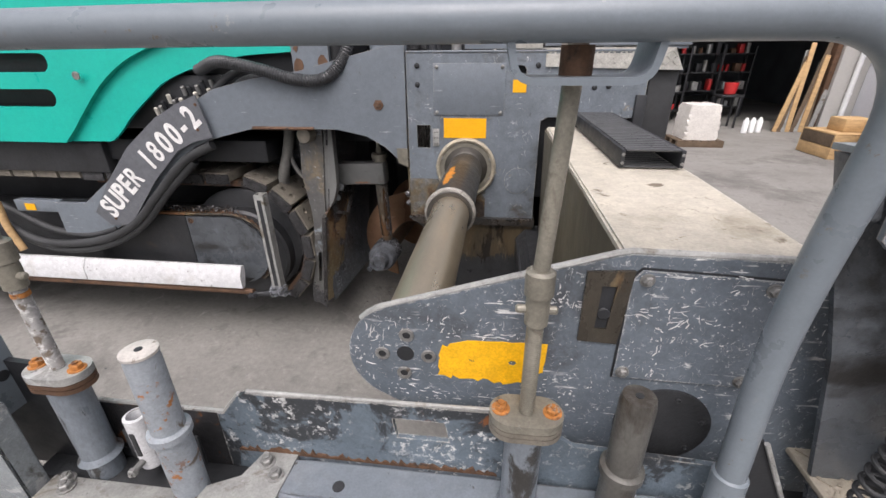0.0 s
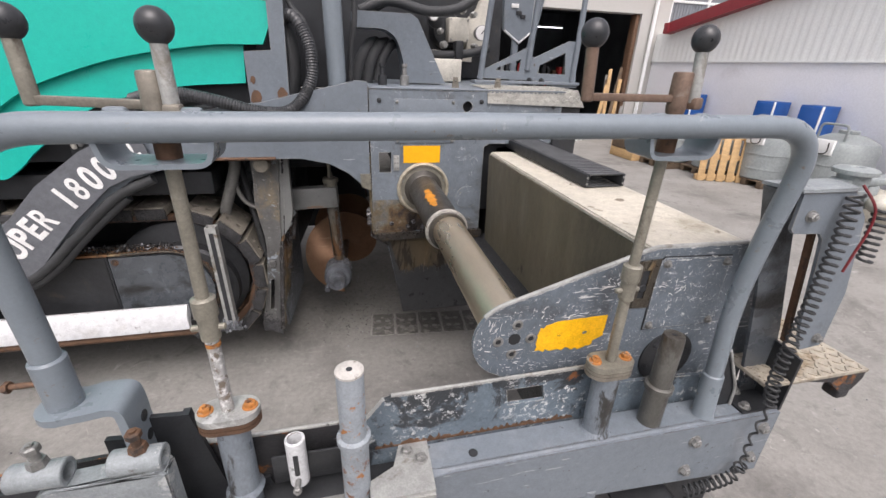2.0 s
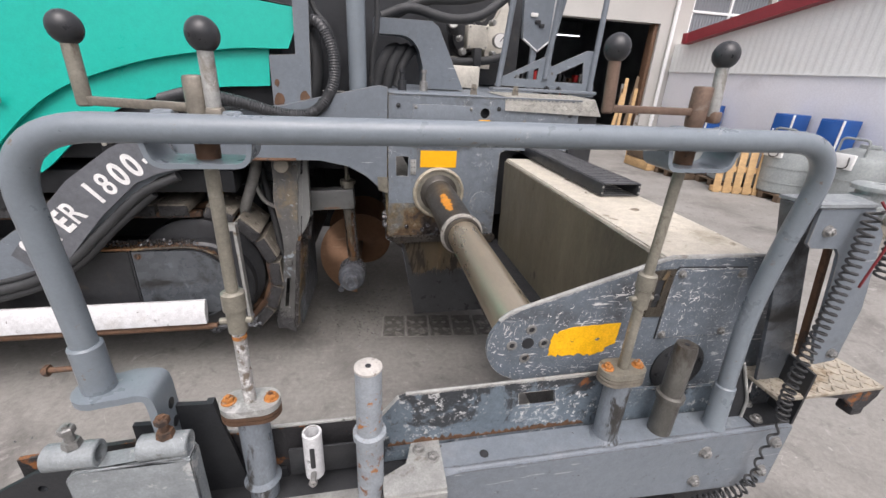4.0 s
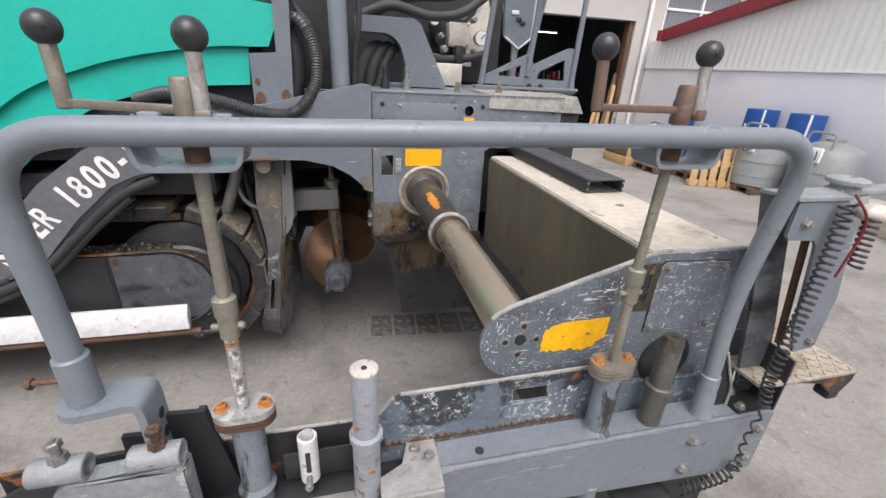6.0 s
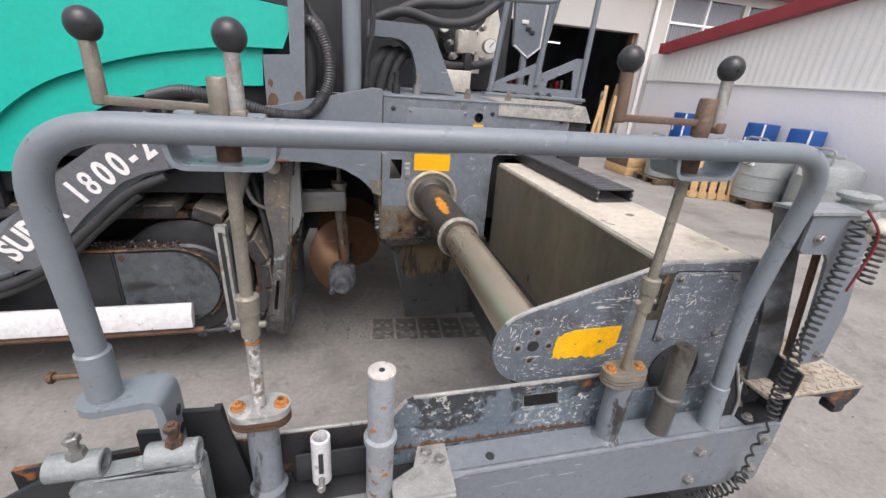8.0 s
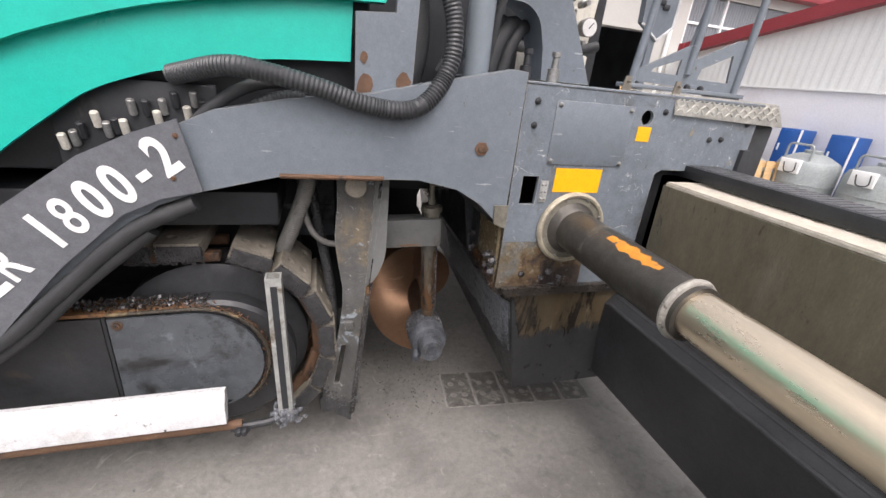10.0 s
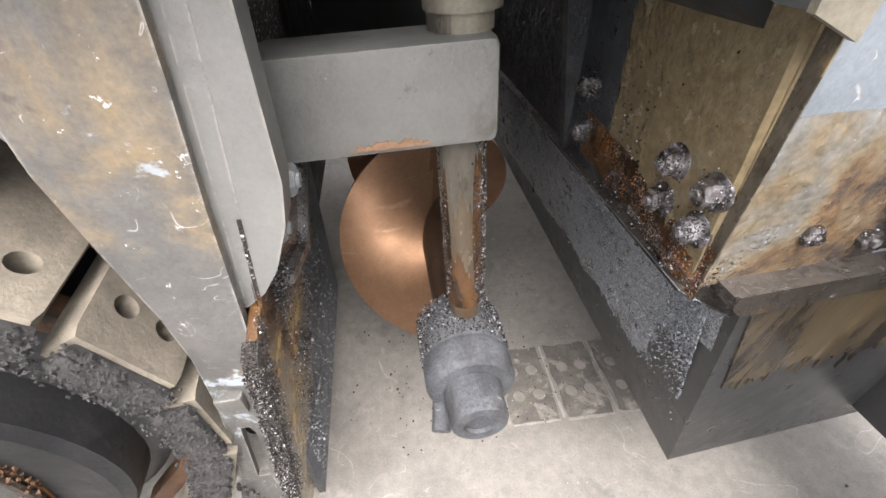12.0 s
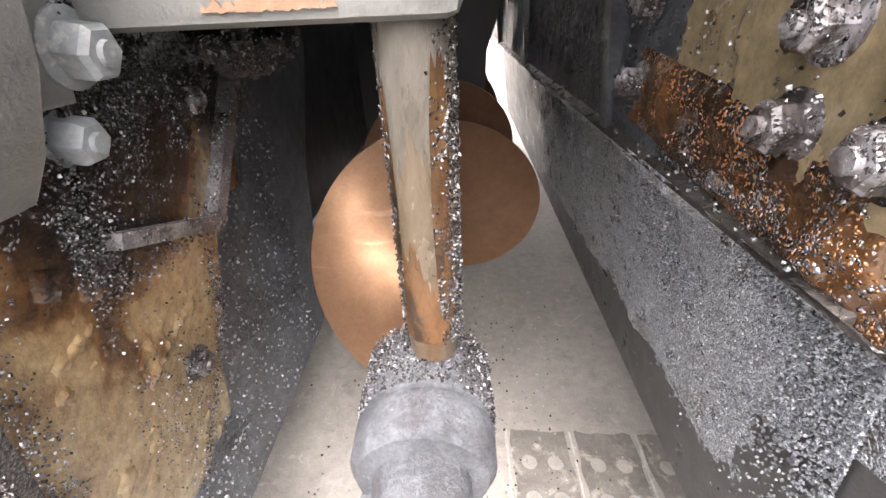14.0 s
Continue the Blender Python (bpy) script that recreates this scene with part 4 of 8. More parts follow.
def tank(x, y, r, h, label):
    ob = thing("storage_tank", (x, y, 0.122), label, "tank", group="tanks by the wall")
    bm = bm_new()
    lathe(bm, (x, y, 0.122), (x, y, 2), [(0, r - 0.03), (0.02, r), (h - 0.22, r), (h - 0.12, r - 0.04), (h - 0.03, r - 0.2), (h, 0.14)], 32)
    body = part("shell", bm, tank_grey, ob)
    for z in (0.3, 0.55):
        bm = bm_new()
        ring(bm, (x, y, z), (x, y, z + 0.02), r - 0.005, r + 0.008)
        part("hoop", bm, tank_grey, ob)
    bm = bm_new()
    rod(bm, (x, y, 0.122 + h - 0.01), (x, y, 0.122 + h + 0.05), 0.13)
    part("lid", bm, tank_grey, ob)
    bm = bm_new()
    loop = rounded([(x - 0.3, y - 0.18, h), (x - 0.3, y - 0.18, h + 0.26), (x - 0.3, y + 0.22, h + 0.26), (x - 0.3, y + 0.22, h)], 0.08)
    sweep(bm, loop, 0.018, 10)
    part("handle", bm, tank_grey, ob, "grey bent-pipe handle")
    bm = bm_new()
    box(bm, x - r - 0.01, x - r + 0.04, y - 0.16, y + 0.16, 0.72, 0.94, 0.004)
    part("panel", bm, cladding, ob, "pale sheet label panel")
    bm = bm_new()
    sweep(bm, spline([(x - r - 0.02, y - 0.1, 0.9), (x - r - 0.05, y - 0.12, 0.76), (x - r - 0.05, y + 0.02, 0.74), (x - r - 0.03, y + 0.08, 0.88)]), 0.009, 8)
    part("hose", bm, rubber, ob)
    return ob


for x, y, r, h in ((6.98, 6.78, 0.36, 0.72), (7.36, 6.02, 0.37, 0.76), (7.68, 5.2, 0.44, 0.92), (7.95, 4.3, 0.45, 0.9)):
    pallet(x, y, 0, "dark worn wooden pallet under a grey tank")
    tank(x, y, r, h, "round grey galvanised storage tank standing on a pallet")
for y in (8.12, 6.1, 5.22):
    ob = thing("blue_cabinet", (8.4, y, 0), "blue sheet-metal cabinet standing against the wall", "cabinet", group="blue cabinets by the wall")
    bm = bm_new()
    box(bm, 8.26, 8.64, y - 0.2, y + 0.2, 0.1, 1.36, 0.012)
    part("body", bm, blue_paint, ob)
    bm = bm_new()
    box(bm, 8.235, 8.257, y - 0.18, y + 0.18, 0.16, 1.33, 0.006)
    door = part("door", bm, blue_paint, ob)
    bm = bm_new()
    box(bm, 8.22, 8.236, y + 0.1, y + 0.13, 0.95, 1.08, 0.003)
    part("handle", bm, cladding, door, "pale door handle")
    bm = bm_new()
    box(bm, 8.23, 8.262, y - 0.215, y - 0.192, 0.1, 1.36, 0.002)
    part("edge_trim", bm, cladding, ob, "pale corner strip")
    for dx in (8.29, 8.6):
        for dy in (-0.17, 0.17):
            bm = bm_new()
            box(bm, dx - 0.025, dx + 0.025, y + dy - 0.025, y + dy + 0.025, 0, 0.1, 0.003)
            part("foot", bm, black_steel, ob)
# a pallet on edge and a stack of crate boards
ob = thing("upright_pallet", (6.96, 5.42, 0), "pale new wooden pallet leaning upright on a tank", "pallet")
lean = Matrix.Translation((6.96, 5.42, 0)) @ Euler((0, radians(9), radians(68))).to_matrix().to_4x4()
for k in range(5):
    bm = bm_new()
    box(bm, -0.022, 0, -0.4 + 0.165 * k, -0.28 + 0.165 * k, 0.0, 0.85, 0.003, lean)
    part("deck_board", bm, raw_wood, ob)
for k in range(3):
    bm = bm_new()
    box(bm, 0.001, 0.09, -0.4, 0.4, 0.02 + 0.36 * k, 0.12 + 0.36 * k, 0.003, lean)
    part("bearer", bm, raw_wood, ob)
CX, CY = 6.85, 7.62
for k, z in enumerate((0.0, 0.2)):
    ob = thing("wooden_crate", (CX, CY, z), "pale wooden collar crate in a low stack", "crate", group="stacked crates")
    for a in (-1, 1):
        bm = bm_new()
        box(bm, CX + a * 0.42 - 0.012, CX + a * 0.42 + 0.012, CY - 0.4, CY + 0.4, z + 0.005, z + 0.195, 0.003)
        part("side_board", bm, brown_wood if k else raw_wood, ob)
        bm = bm_new()
        box(bm, CX - 0.435, CX + 0.435, CY + a * 0.4 - 0.012, CY + a * 0.4 + 0.012, z + 0.005, z + 0.195, 0.003)
        part("end_board", bm, raw_wood, ob)
bm = bm_new()
box(bm, CX - 0.43, CX + 0.43, CY - 0.4, CY + 0.4, 0.4, 0.42, 0.003)
solid("crate_lid", bm, raw_wood, "pale wooden lid on the crate stack", "lid")
bm = bm_new()
box(bm, CX - 0.2, CX + 0.25, CY - 0.2, CY + 0.2, 0.421, 0.64, 0.02)
solid("carton", bm, raw_wood, "brown cardboard carton on the crates", "carton")
bm = bm_new()
box(bm, 7.22, 7.62, 1.9, 3.92, 0, 0.4, 0.02)
solid("concrete_block", bm, box_beige, "pale concrete barrier block by the wall", "block")

# ---- in and before the workshop doorway ----
pallet(4.75, 8.45, 0, "dark worn wooden pallet under a white bag")
bm = bm_new()
vs = bmesh.ops.create_icosphere(bm, subdivisions=4, radius=1.0)["verts"]
for w in vs:
    c = w.co
    sq = max(abs(c.x), abs(c.y), 0.35)
    c.x, c.y = c.x / sq * 0.42 * (1 - 0.12 * max(0, c.z)), c.y / sq * 0.42 * (1 - 0.12 * max(0, c.z))
    c.z = max(-0.95, min(0.95, c.z * 1.25)) * 0.42
    k = 0.02 * noise.noise(Vector((c.x * 9, c.y * 9, c.z * 6)))
    w.co = Vector((4.75 + 0.72 * c.x * (1 + k * 2), 8.45 + 0.72 * c.y * (1 + k * 2), 0.125 + 0.4 * 0.8 + c.z * 0.8 + 0.5 * k))
solid("bulk_bag", bm, bag_cloth, "full white woven bulk bag on a pallet", "bag")
for k in range(9):
    x = 7.15 + 0.09 * k
    bm = bm_new()
    tilt = Matrix.Translation((x, SHED_Y - 0.12, 0)) @ Euler((radians(-9 - 2 * (k % 3)), radians(14 - 3 * (k % 4)), 0)).to_matrix().to_4x4()
    box(bm, -0.05, 0.05, -0.03, 0.0, 0, 1.5 + 0.12 * (k % 5), 0.003, tilt)
    solid("plank", bm, (raw_wood, brown_wood, galvanised)[k % 3], "long board leaning at the doorway edge", "plank", group="boards by the doorway")
for k in range(3):
    ob = thing("tool_rack", (5.2 + 1.0 * k, SHED_Y + 1.6 + 0.5 * k, 0), "dark steel shelf rack full of tools and parts", "shelf", group="workshop racks")
    x0, y0 = 4.8 + 1.0 * k, SHED_Y + 1.4 + 0.5 * k
    for dx in (0, 0.8):
        for dy in (0, 0.4):
            bm = bm_new()
            box(bm, x0 + dx, x0 + dx + 0.04, y0 + dy, y0 + dy + 0.04, 0, 1.8, 0.003)
            part("post", bm, black_steel, ob)
    for z in (0.25, 0.7, 1.15, 1.6):
        bm = bm_new()
        box(bm, x0, x0 + 0.84, y0 + 0.001, y0 + 0.44, z, z + 0.03, 0.003)
        part("shelf", bm, dark_steel, ob)
        for j in range(4):
            w = rng.uniform(0.08, 0.16)
            xa = x0 + 0.03 + 0.2 * j
            bm = bm_new()
            if rng.random() < 0.5:
                box(bm, xa, xa + w, y0 + 0.08, y0 + 0.3, z + 0.03, z + 0.03 + rng.uniform(0.1, 0.3), 0.01)
            else:
                rod(bm, (xa + w / 2, y0 + 0.18, z + 0.03), (xa + w / 2, y0 + 0.18, z + rng.uniform(0.15, 0.32)), w / 2)
            solid("shelf_item", bm, (rust_iron, galvanised, red_plastic, tank_grey, black_steel)[rng.randrange(5)], "tool or canister on a workshop shelf", "canister", group="things on the racks")
for k in range(3):
    bm = bm_new()
    x, y = 6.4 + 0.17 * k, SHED_Y - 0.35 + 0.05 * k
    lathe(bm, (x, y, 0), (x, y, 1), [(0, 0.05), (0.01, 0.06), (0.26, 0.06), (0.29, 0.04), (0.33, 0.025)], 18)
    solid("canister", bm, cladding, "white canister standing on the concrete", "canister", group="white canisters")
bm = bm_new()
lathe(bm, (6.3, SHED_Y + 0.5, 0.75), (6.3, SHED_Y + 0.5, 2), [(0, 0.1), (0.02, 0.12), (0.24, 0.15), (0.26, 0.15)], 20)
solid("bucket", bm, red_plastic, "red plastic bucket on a stand", "bucket")
bm = bm_new()
for dx in (-0.2, 0.2):
    for dy in (-0.15, 0.15):
        box(bm, 6.3 + dx - 0.02, 6.3 + dx + 0.02, SHED_Y + 0.5 + dy - 0.02, SHED_Y + 0.5 + dy + 0.02, 0, 0.7, 0.002)
box(bm, 6.05, 6.55, SHED_Y + 0.3, SHED_Y + 0.7, 0.7, 0.749, 0.004)
solid("work_stand", bm, dark_steel, "dark steel stand with a flat top", "stand")

# ---- end gate of the screed: beam, spindles, rail ----
gate = thing("screed_end_gate", (0.9, 0, 0.0), "grey steel end gate with a hand rail and two adjusting spindles", "end gate")
BEAM = 0.885
bm = bm_new()
plate(bm, [(0.43, 0.70), (1.5, 0.632), (1.5, BEAM), (0.43, BEAM)], [], -0.055, 0.043)
bmesh.ops.bevel(bm, geom=[e for e in bm.edges if abs(e.verts[0].co.z - BEAM) < 1e-4 and abs(e.verts[1].co.z - BEAM) < 1e-4 and abs(e.verts[0].co.y - e.verts[1].co.y) < 1e-4], offset=0.012, segments=3, affect="EDGES")
part("beam", bm, beam_paint, gate, "smooth grey painted box beam")
bm = bm_new()
lathe(bm, (0.545, -0.018, BEAM + 0.0015), (0.545, -0.018, 2), [(-0.004, 0.013), (0.0, 0.012), (0.0006, 0.004)], 18)
part("plug", bm, dark_steel, gate, "dark plugged hole in the beam")
# back plate with a window and a stepped top edge
bm = bm_new()
plate(bm, [(-0.5, 0.8), (0.268, 0.8), (0.268, 0.985), (-0.13, 0.985), (-0.15, 1.0), (-0.5, 0.975)], [], 0.0445, 0.056)
part("low_back_plate", bm, rusty_black, gate, "black plate with rust spots")
bm = bm_new()
outline = [(0.269, 0.8), (1.34, 0.8), (1.34, 0.965), (1.0, 0.985), (0.9, 1.055), (0.345, 1.047), (0.325, 1.04), (0.282, 0.985), (0.269, 0.985)]
plate(bm, outline, [[(0.655, 0.965), (0.762, 0.965), (0.752, 1.017), (0.648, 1.017)]], 0.0445, 0.056)
part("back_plate", bm, flaked_paint, gate, "dark plate with flaking grey paint and a small window")
bm = bm_new()
for a, b in (((0.345, 1.049), (0.9, 1.057)), ((0.284, 0.987), (0.327, 1.042)), ((-0.13, 0.987), (0.284, 0.987))):
    sweep(bm, [(a[0], 0.05, a[1]), (b[0], 0.05, b[1])], 0.005, 8)
part("edge_strip", bm, galvanised, gate, "worn bright top edge of the plate")

bm = bm_new()
r_rng = random.Random(12)
low = [(0.30 + 0.006 * k, BEAM + 0.003 + max(0.0, r_rng.gauss(0.004, 0.006))) for k in range(94)]
plate(bm, [(0.86, BEAM), (0.30, BEAM)] + low, [], 0.0405, 0.0442)
part("rust_line", bm, rust_iron, gate, "line of rust crumbs along the beam")
for x, y, lean in ((0.0, 0.0, 0), (0.898, -0.008, 1)):
    bm = bm_new()
    rod(bm, (x, y, 0.80), (x, y, 1.084), 0.033, 28)
    lathe(bm, (x, y, BEAM - 0.002), (x, y, 2), [(0, 0.042), (0.008, 0.036), (0.012, 0.033)], 24)
    tube = part("spindle_tube", bm, greasy_tube, gate, "grey tube with black grease patches")
    for z0, z1, w in ((1.084, 1.094, 0.054), (1.096, 1.104, 0.05), (1.106, 1.122, 0.055)):
        bm = bm_new()
        oval = [(x + 0.024 * s + 0.038 * math.cos(a), y + 0.036 * math.sin(a)) for s, a0 in ((1, -90), (-1, 90)) for a in [radians(a0 + 15 * k) for k in range(13)]]
        plate(bm, oval, [], z0, z1, "z")
        part("flange", bm, (spindle_steel if lean else galvanised) if z1 > 1.12 else (zinc if lean else rust_iron), gate, "greasy oval flange")
    for s in (-1, 1):
        bm = bm_new()
        hexbolt(bm, (x + 0.043 * s, y, 1.122), (0, 0, 1), 0.0105, 0.010)
        part("bolt", bm, rusty_bolt, gate, "bright rusty orange bolt")
    tx, ty = (x + 0.018, y + 0.01) if lean else (x, y)
    bm = bm_new()
    rod(bm, (x, y, 1.12), (x - 0.001, y, 1.35), 0.0125, 18)
    for k in range(44):
        lathe(bm, (x, y, 1.125 + 0.004 * k), (x, y, 2), [(0, 0.0124), (0.0013, 0.0130), (0.0026, 0.0124)], 14)
    part("spindle", bm, speckled_rod if not lean else spindle_steel, gate, "paint-speckled threaded spindle")
    if not lean:
        bm = bm_new()
        lathe(bm, (x, y, 1.283), (x, y, 2), [(0, 0.0128), (0.001, 0.0142), (0.008, 0.0142), (0.009, 0.0128)], 18)
        part("rust_ring", bm, rusty_bolt, gate, "orange rust ring on the spindle")
    bm = bm_new()
    lathe(bm, (x, y, 1.30), (x, y, 2), [(0, 0.014), (0.002, 0.018), (0.05, 0.018), (0.052, 0.0215), (0.088, 0.0215), (0.092, 0.016)], 24)
    rod(bm, (x - 0.032, y, 1.325), (x + 0.03, y, 1.325), 0.007, 10)
    part("coupling", bm, spindle_steel, gate, "grimy steel coupling sleeve")
    bm = bm_new()
    rod(bm, (x, y, 1.385), (tx, ty, 1.71), 0.0118, 18)
    part("upper_rod", bm, spindle_steel, gate, "grimy upper spindle rod")
# guide posts
for x, y, top, base, col in ((0.252, -0.051, 1.222, 1.043, 0), (1.07, -0.012, 1.178, 1.012, 1)):
    bm = bm_new()
    lathe(bm, (x, y, 0.82), (x, y, 2), [(0, 0.031), (base - 0.82, 0.031), (base - 0.82 + 0.002, 0.0285), (top - 0.835, 0.0285), (top - 0.822, 0.026), (top - 0.82, 0.0255), (top - 0.82, 0.006), (top - 0.83, 0.0055)], 30)
    part("guide_post", bm, chalky_post if not col else dark_post, gate, "chalky grey guide post with rust marks" if not col else "greasy dark grey guide post")
    bm = bm_new()
    lathe(bm, (x, y, base - 0.012), (x, y, 2), [(0, 0.031), (0.003, 0.037), (0.017, 0.037), (0.021, 0.031)], 30)
    if not col:
        bm = bm_new()
        lathe(bm, (x, y, top - 0.002), (x, y, 2), [(0, 0.0255), (0.001, 0.0295), (0.006, 0.0295), (0.0075, 0.027), (0.0075, 0.006), (0.004, 0.005)], 30)
        part("cap", bm, cap_cream, gate, "round end cap with a centre hole")
        bm = bm_new()
        lathe(bm, (x, y, base - 0.012), (x, y, 2), [(0, 0.031), (0.003, 0.037), (0.017, 0.037), (0.021, 0.031)], 30)
    hole_bm = bm_new()
    lathe(hole_bm, (x, y, top - 0.01), (x, y, 2), [(0, 0.0065), (0.0165 if not col else 0.011, 0.0065), (0.0168 if not col else 0.0112, 0.003)], 16)
    part("cap_hole", hole_bm, black_steel, gate, "dark hole in the post end")
    part("collar", bm, chalky_post if not col else dark_post, gate, "worn rust-stained collar ring")
# hand rail
RY, RZ, RR = -0.04, 1.697, 0.0225
bm = bm_new()
way = rounded([(-0.262, -0.01, 1.24), (-0.265, -0.012, 1.40), (-0.262, RY, RZ - 0.002), (0.45, RY, RZ + 0.003), (1.247, -0.046, RZ + 0.004), (1.242, -0.012, 1.42), (1.242, 0.0, 1.25), (1.245, -0.022, 0.88)], 0.125, 12)
sweep(bm, way, RR, 22)
part("hand_rail", bm, rail_paint, gate, "bent grey tubular hand rail with worn paint")
bm = bm_new()
lathe(bm, (-0.262, -0.01, 1.197), (-0.263, -0.012, 1.4), [(0, 0.028), (0.1, 0.028), (0.104, 0.0245)], 26)
part("rail_sleeve", bm, rail_paint, gate)
bm = bm_new()
lathe(bm, (1.245, -0.0215, BEAM), (1.2446, -0.0125, 1.02), [(0, 0.031), (0.008, 0.0275), (0.138, 0.0275), (0.142, 0.024)], 26)
part("rail_sleeve", bm, rail_paint, gate)
# bent foot bracket of the rail
bm = bm_new()
foot = [(-0.262 + 0.045 * math.cos(a), -0.012 + 0.045 * math.sin(a)) for a in [radians(70 + 20 * k) for k in range(12)]]
foot += [(-0.215, -0.05), (-0.19, -0.045), (-0.19, 0.04), (-0.22, 0.04)]
plate(bm, foot, [], 1.182, 1.197, "z")
rise = rounded([(-0.2, 0, 1.19), (-0.17, 0, 1.188), (-0.166, 0, 1.16), (-0.164, 0, 0.99)], 0.025, 6)
strap(bm, rise, 0.0075, -0.045, 0.04)
part("rail_foot", bm, rail_paint, gate, "bent grey foot bracket of the rail")
for z in (1.075, 1.125):
    bm = bm_new()
    lathe(bm, (-0.1575, 0.01, z), (0.2, 0.01, z), [(-0.003, 0.012), (0.0008, 0.012), (0.001, 0.003)], 16)
    part("bolt_hole", bm, black_steel, gate, "dark bolt hole")
bm = bm_new()
rod(bm, (-0.275, -0.01, 1.247), (-0.338, -0.012, 1.247), 0.0055, 12)
hexbolt(bm, (-0.332, -0.012, 1.247), (-1, 0, 0), 0.010, 0.009, False)
part("clamp_screw", bm, rust_iron, gate, "rusty clamp screw")
# brackets that hold the spindles under the rail
for x, y in ((0.0, 0.0), (0.914, 0.001)):
    bm = bm_new()
    bar = rounded([(x - 0.078, RY, RZ - 0.012), (x - 0.07, RY, RZ - 0.056), (x + 0.07, RY, RZ - 0.056), (x + 0.078, RY, RZ - 0.012)], 0.02, 5)
    strap(bm, bar, 0.004, -0.05, 0.03)
    part("spindle_bracket", bm, rail_paint, gate, "welded grey strap bracket under the rail")
    bm = bm_new()
    lathe(bm, (x, y, RZ - 0.06), (x, y, 3), [(0, 0.019), (0.04, 0.019)], 18)
    part("bush", bm, rust_iron, gate, "rusty spindle bush")
    for s in (-1, 1):
        bm = bm_new()
        box(bm, x + s * 0.05 - 0.016, x + s * 0.05 + 0.016, RY + 0.012, RY + 0.03, RZ + 0.005, RZ + 0.026, 0.006)
        part("lug", bm, rail_paint, gate)


def crank(x, y):
    """A two-armed crank with two ball handles."""
    ob = thing("crank_handle", (x, y, 1.70), "steel crank handle with two black ball knobs", "crank handle", group="spindle cranks")
    bm = bm_new()
    lathe(bm, (x, y, 1.708), (x, y, 3), [(0, 0.0185), (0.06, 0.0185), (0.064, 0.0165), (0.065, 0.009), (0.062, 0.008)], 24)
    lathe(bm, (x, y, 1.695), (x, y, 3), [(0, 0.017), (0.016, 0.019)], 20)
    part("hub", bm, zinc, ob, "yellowed steel crank hub")
    bm = bm_new()
    box(bm, -0.202, -0.012, -0.0065, 0.0065, 1.717, 1.731, 0.002, Matrix.Translation((x, y, 0)) @ Euler((0, 0, radians(-17))).to_matrix().to_4x4())
    part("arm", bm, zinc, ob, "flat crank arm")
    bm = bm_new()
    box(bm, x + 0.015, x + 0.04, y - 0.03, y - 0.004, 1.705, 1.728, 0.005)
    part("short_arm", bm, zinc, ob)
    for (a, b, kind) in (((x - 0.188, y + 0.056, 1.715), (x - 0.19, y + 0.06, 1.81), spindle_steel), ((x + 0.026, y - 0.016, 1.715), (x + 0.024, y - 0.01, 1.81), galvanised)):
        bm = bm_new()
        rod(bm, a, b, 0.0115, 18)
        grip = part("grip", bm, kind, ob, "round steel grip")
        bm = bm_new()
        c = Vector(b) + Vector((0, 0, 0.02))
        vs = bmesh.ops.create_uvsphere(bm, u_segments=28, v_segments=18, radius=0.0242)["verts"]
        for w in vs:
            w.co = c + Vector((w.co.x, w.co.y, w.co.z * 1.04))
        part("knob", bm, knob_plastic, grip, "black plastic ball knob")
    return ob


left_crank = crank(-0.002, 0.0)
right_crank = copy_thing(left_crank, Matrix.Translation((0.916, 0.002, 1.724)) @ Euler((0, 0, radians(15))).to_matrix().to_4x4())
for ob in right_crank.children:
    if ob.data.materials[0] is zinc or ob.data.materials[0] is spindle_steel:
        ob.data = ob.data.copy()
        ob.data.materials[0] = rust_film
right_crank["label"] = "rust-brown crank handle with two black ball knobs"

# fittings at the near end of the beam
bm = bm_new()
plate(bm, [(0.28, -0.1), (0.43, -0.1), (0.435, 0.04), (0.36, 0.04), (0.34, -0.02), (0.28, -0.05)], [], BEAM - 0.008, BEAM + 0.004, "z")
plate(bm, [(0.28, 0.70), (0.43, 0.70), (0.43, BEAM - 0.006), (0.28, BEAM - 0.006)], [], -0.106, -0.097)
part("cover_bracket", bm, galvanised, gate, "bare galvanised bracket over the beam end")
for x, y in ((0.378, 0.015), (0.41, -0.012)):
    bm = bm_new()
    hexbolt(bm, (x, y, BEAM + 0.004), (0, 0, 1), 0.0115, 0.012)
    part("bolt", bm, bolt_steel, gate)
bm = bm_new()
box(bm, -0.09, 0.24, -0.13, -0.035, 0.835, 0.848, 0.004)
box(bm, -0.09, 0.24, -0.136, -0.126, 0.68, 0.846, 0.004)
part("cover_plate", bm, galvanised, gate, "greasy bare sheet cover plate")
bm = bm_new()
box(bm, -0.16, 0.43, -0.03, 0.043, 0.70, 0.832, 0.005)
part("inner_beam", bm, dark_steel, gate, "dark oily inner beam")
bm = bm_new()
box(bm, 0.06, 0.235, 0.012, 0.02, 0.86, 0.945, 0.003)
part("rib", bm, dark_steel, gate)
bm = bm_new()
ring(bm, (0.119, 0.005, 0.868), (0.119, 0.005, 1.005), 0.0165, 0.0225, 26)
sleeve = part("holder_tube", bm, white_paint, gate, "short white holder tube with a slot")
bm = bm_new()
box(bm, 0.113, 0.125, -0.0195, -0.0125, 0.91, 0.975, 0.004)
part("slot", bm, dark_steel, sleeve, "dark slot in the tube")
bm = bm_new()
rod(bm, (0.119, -0.015, 0.895), (0.119, -0.045, 0.895), 0.007, 12)
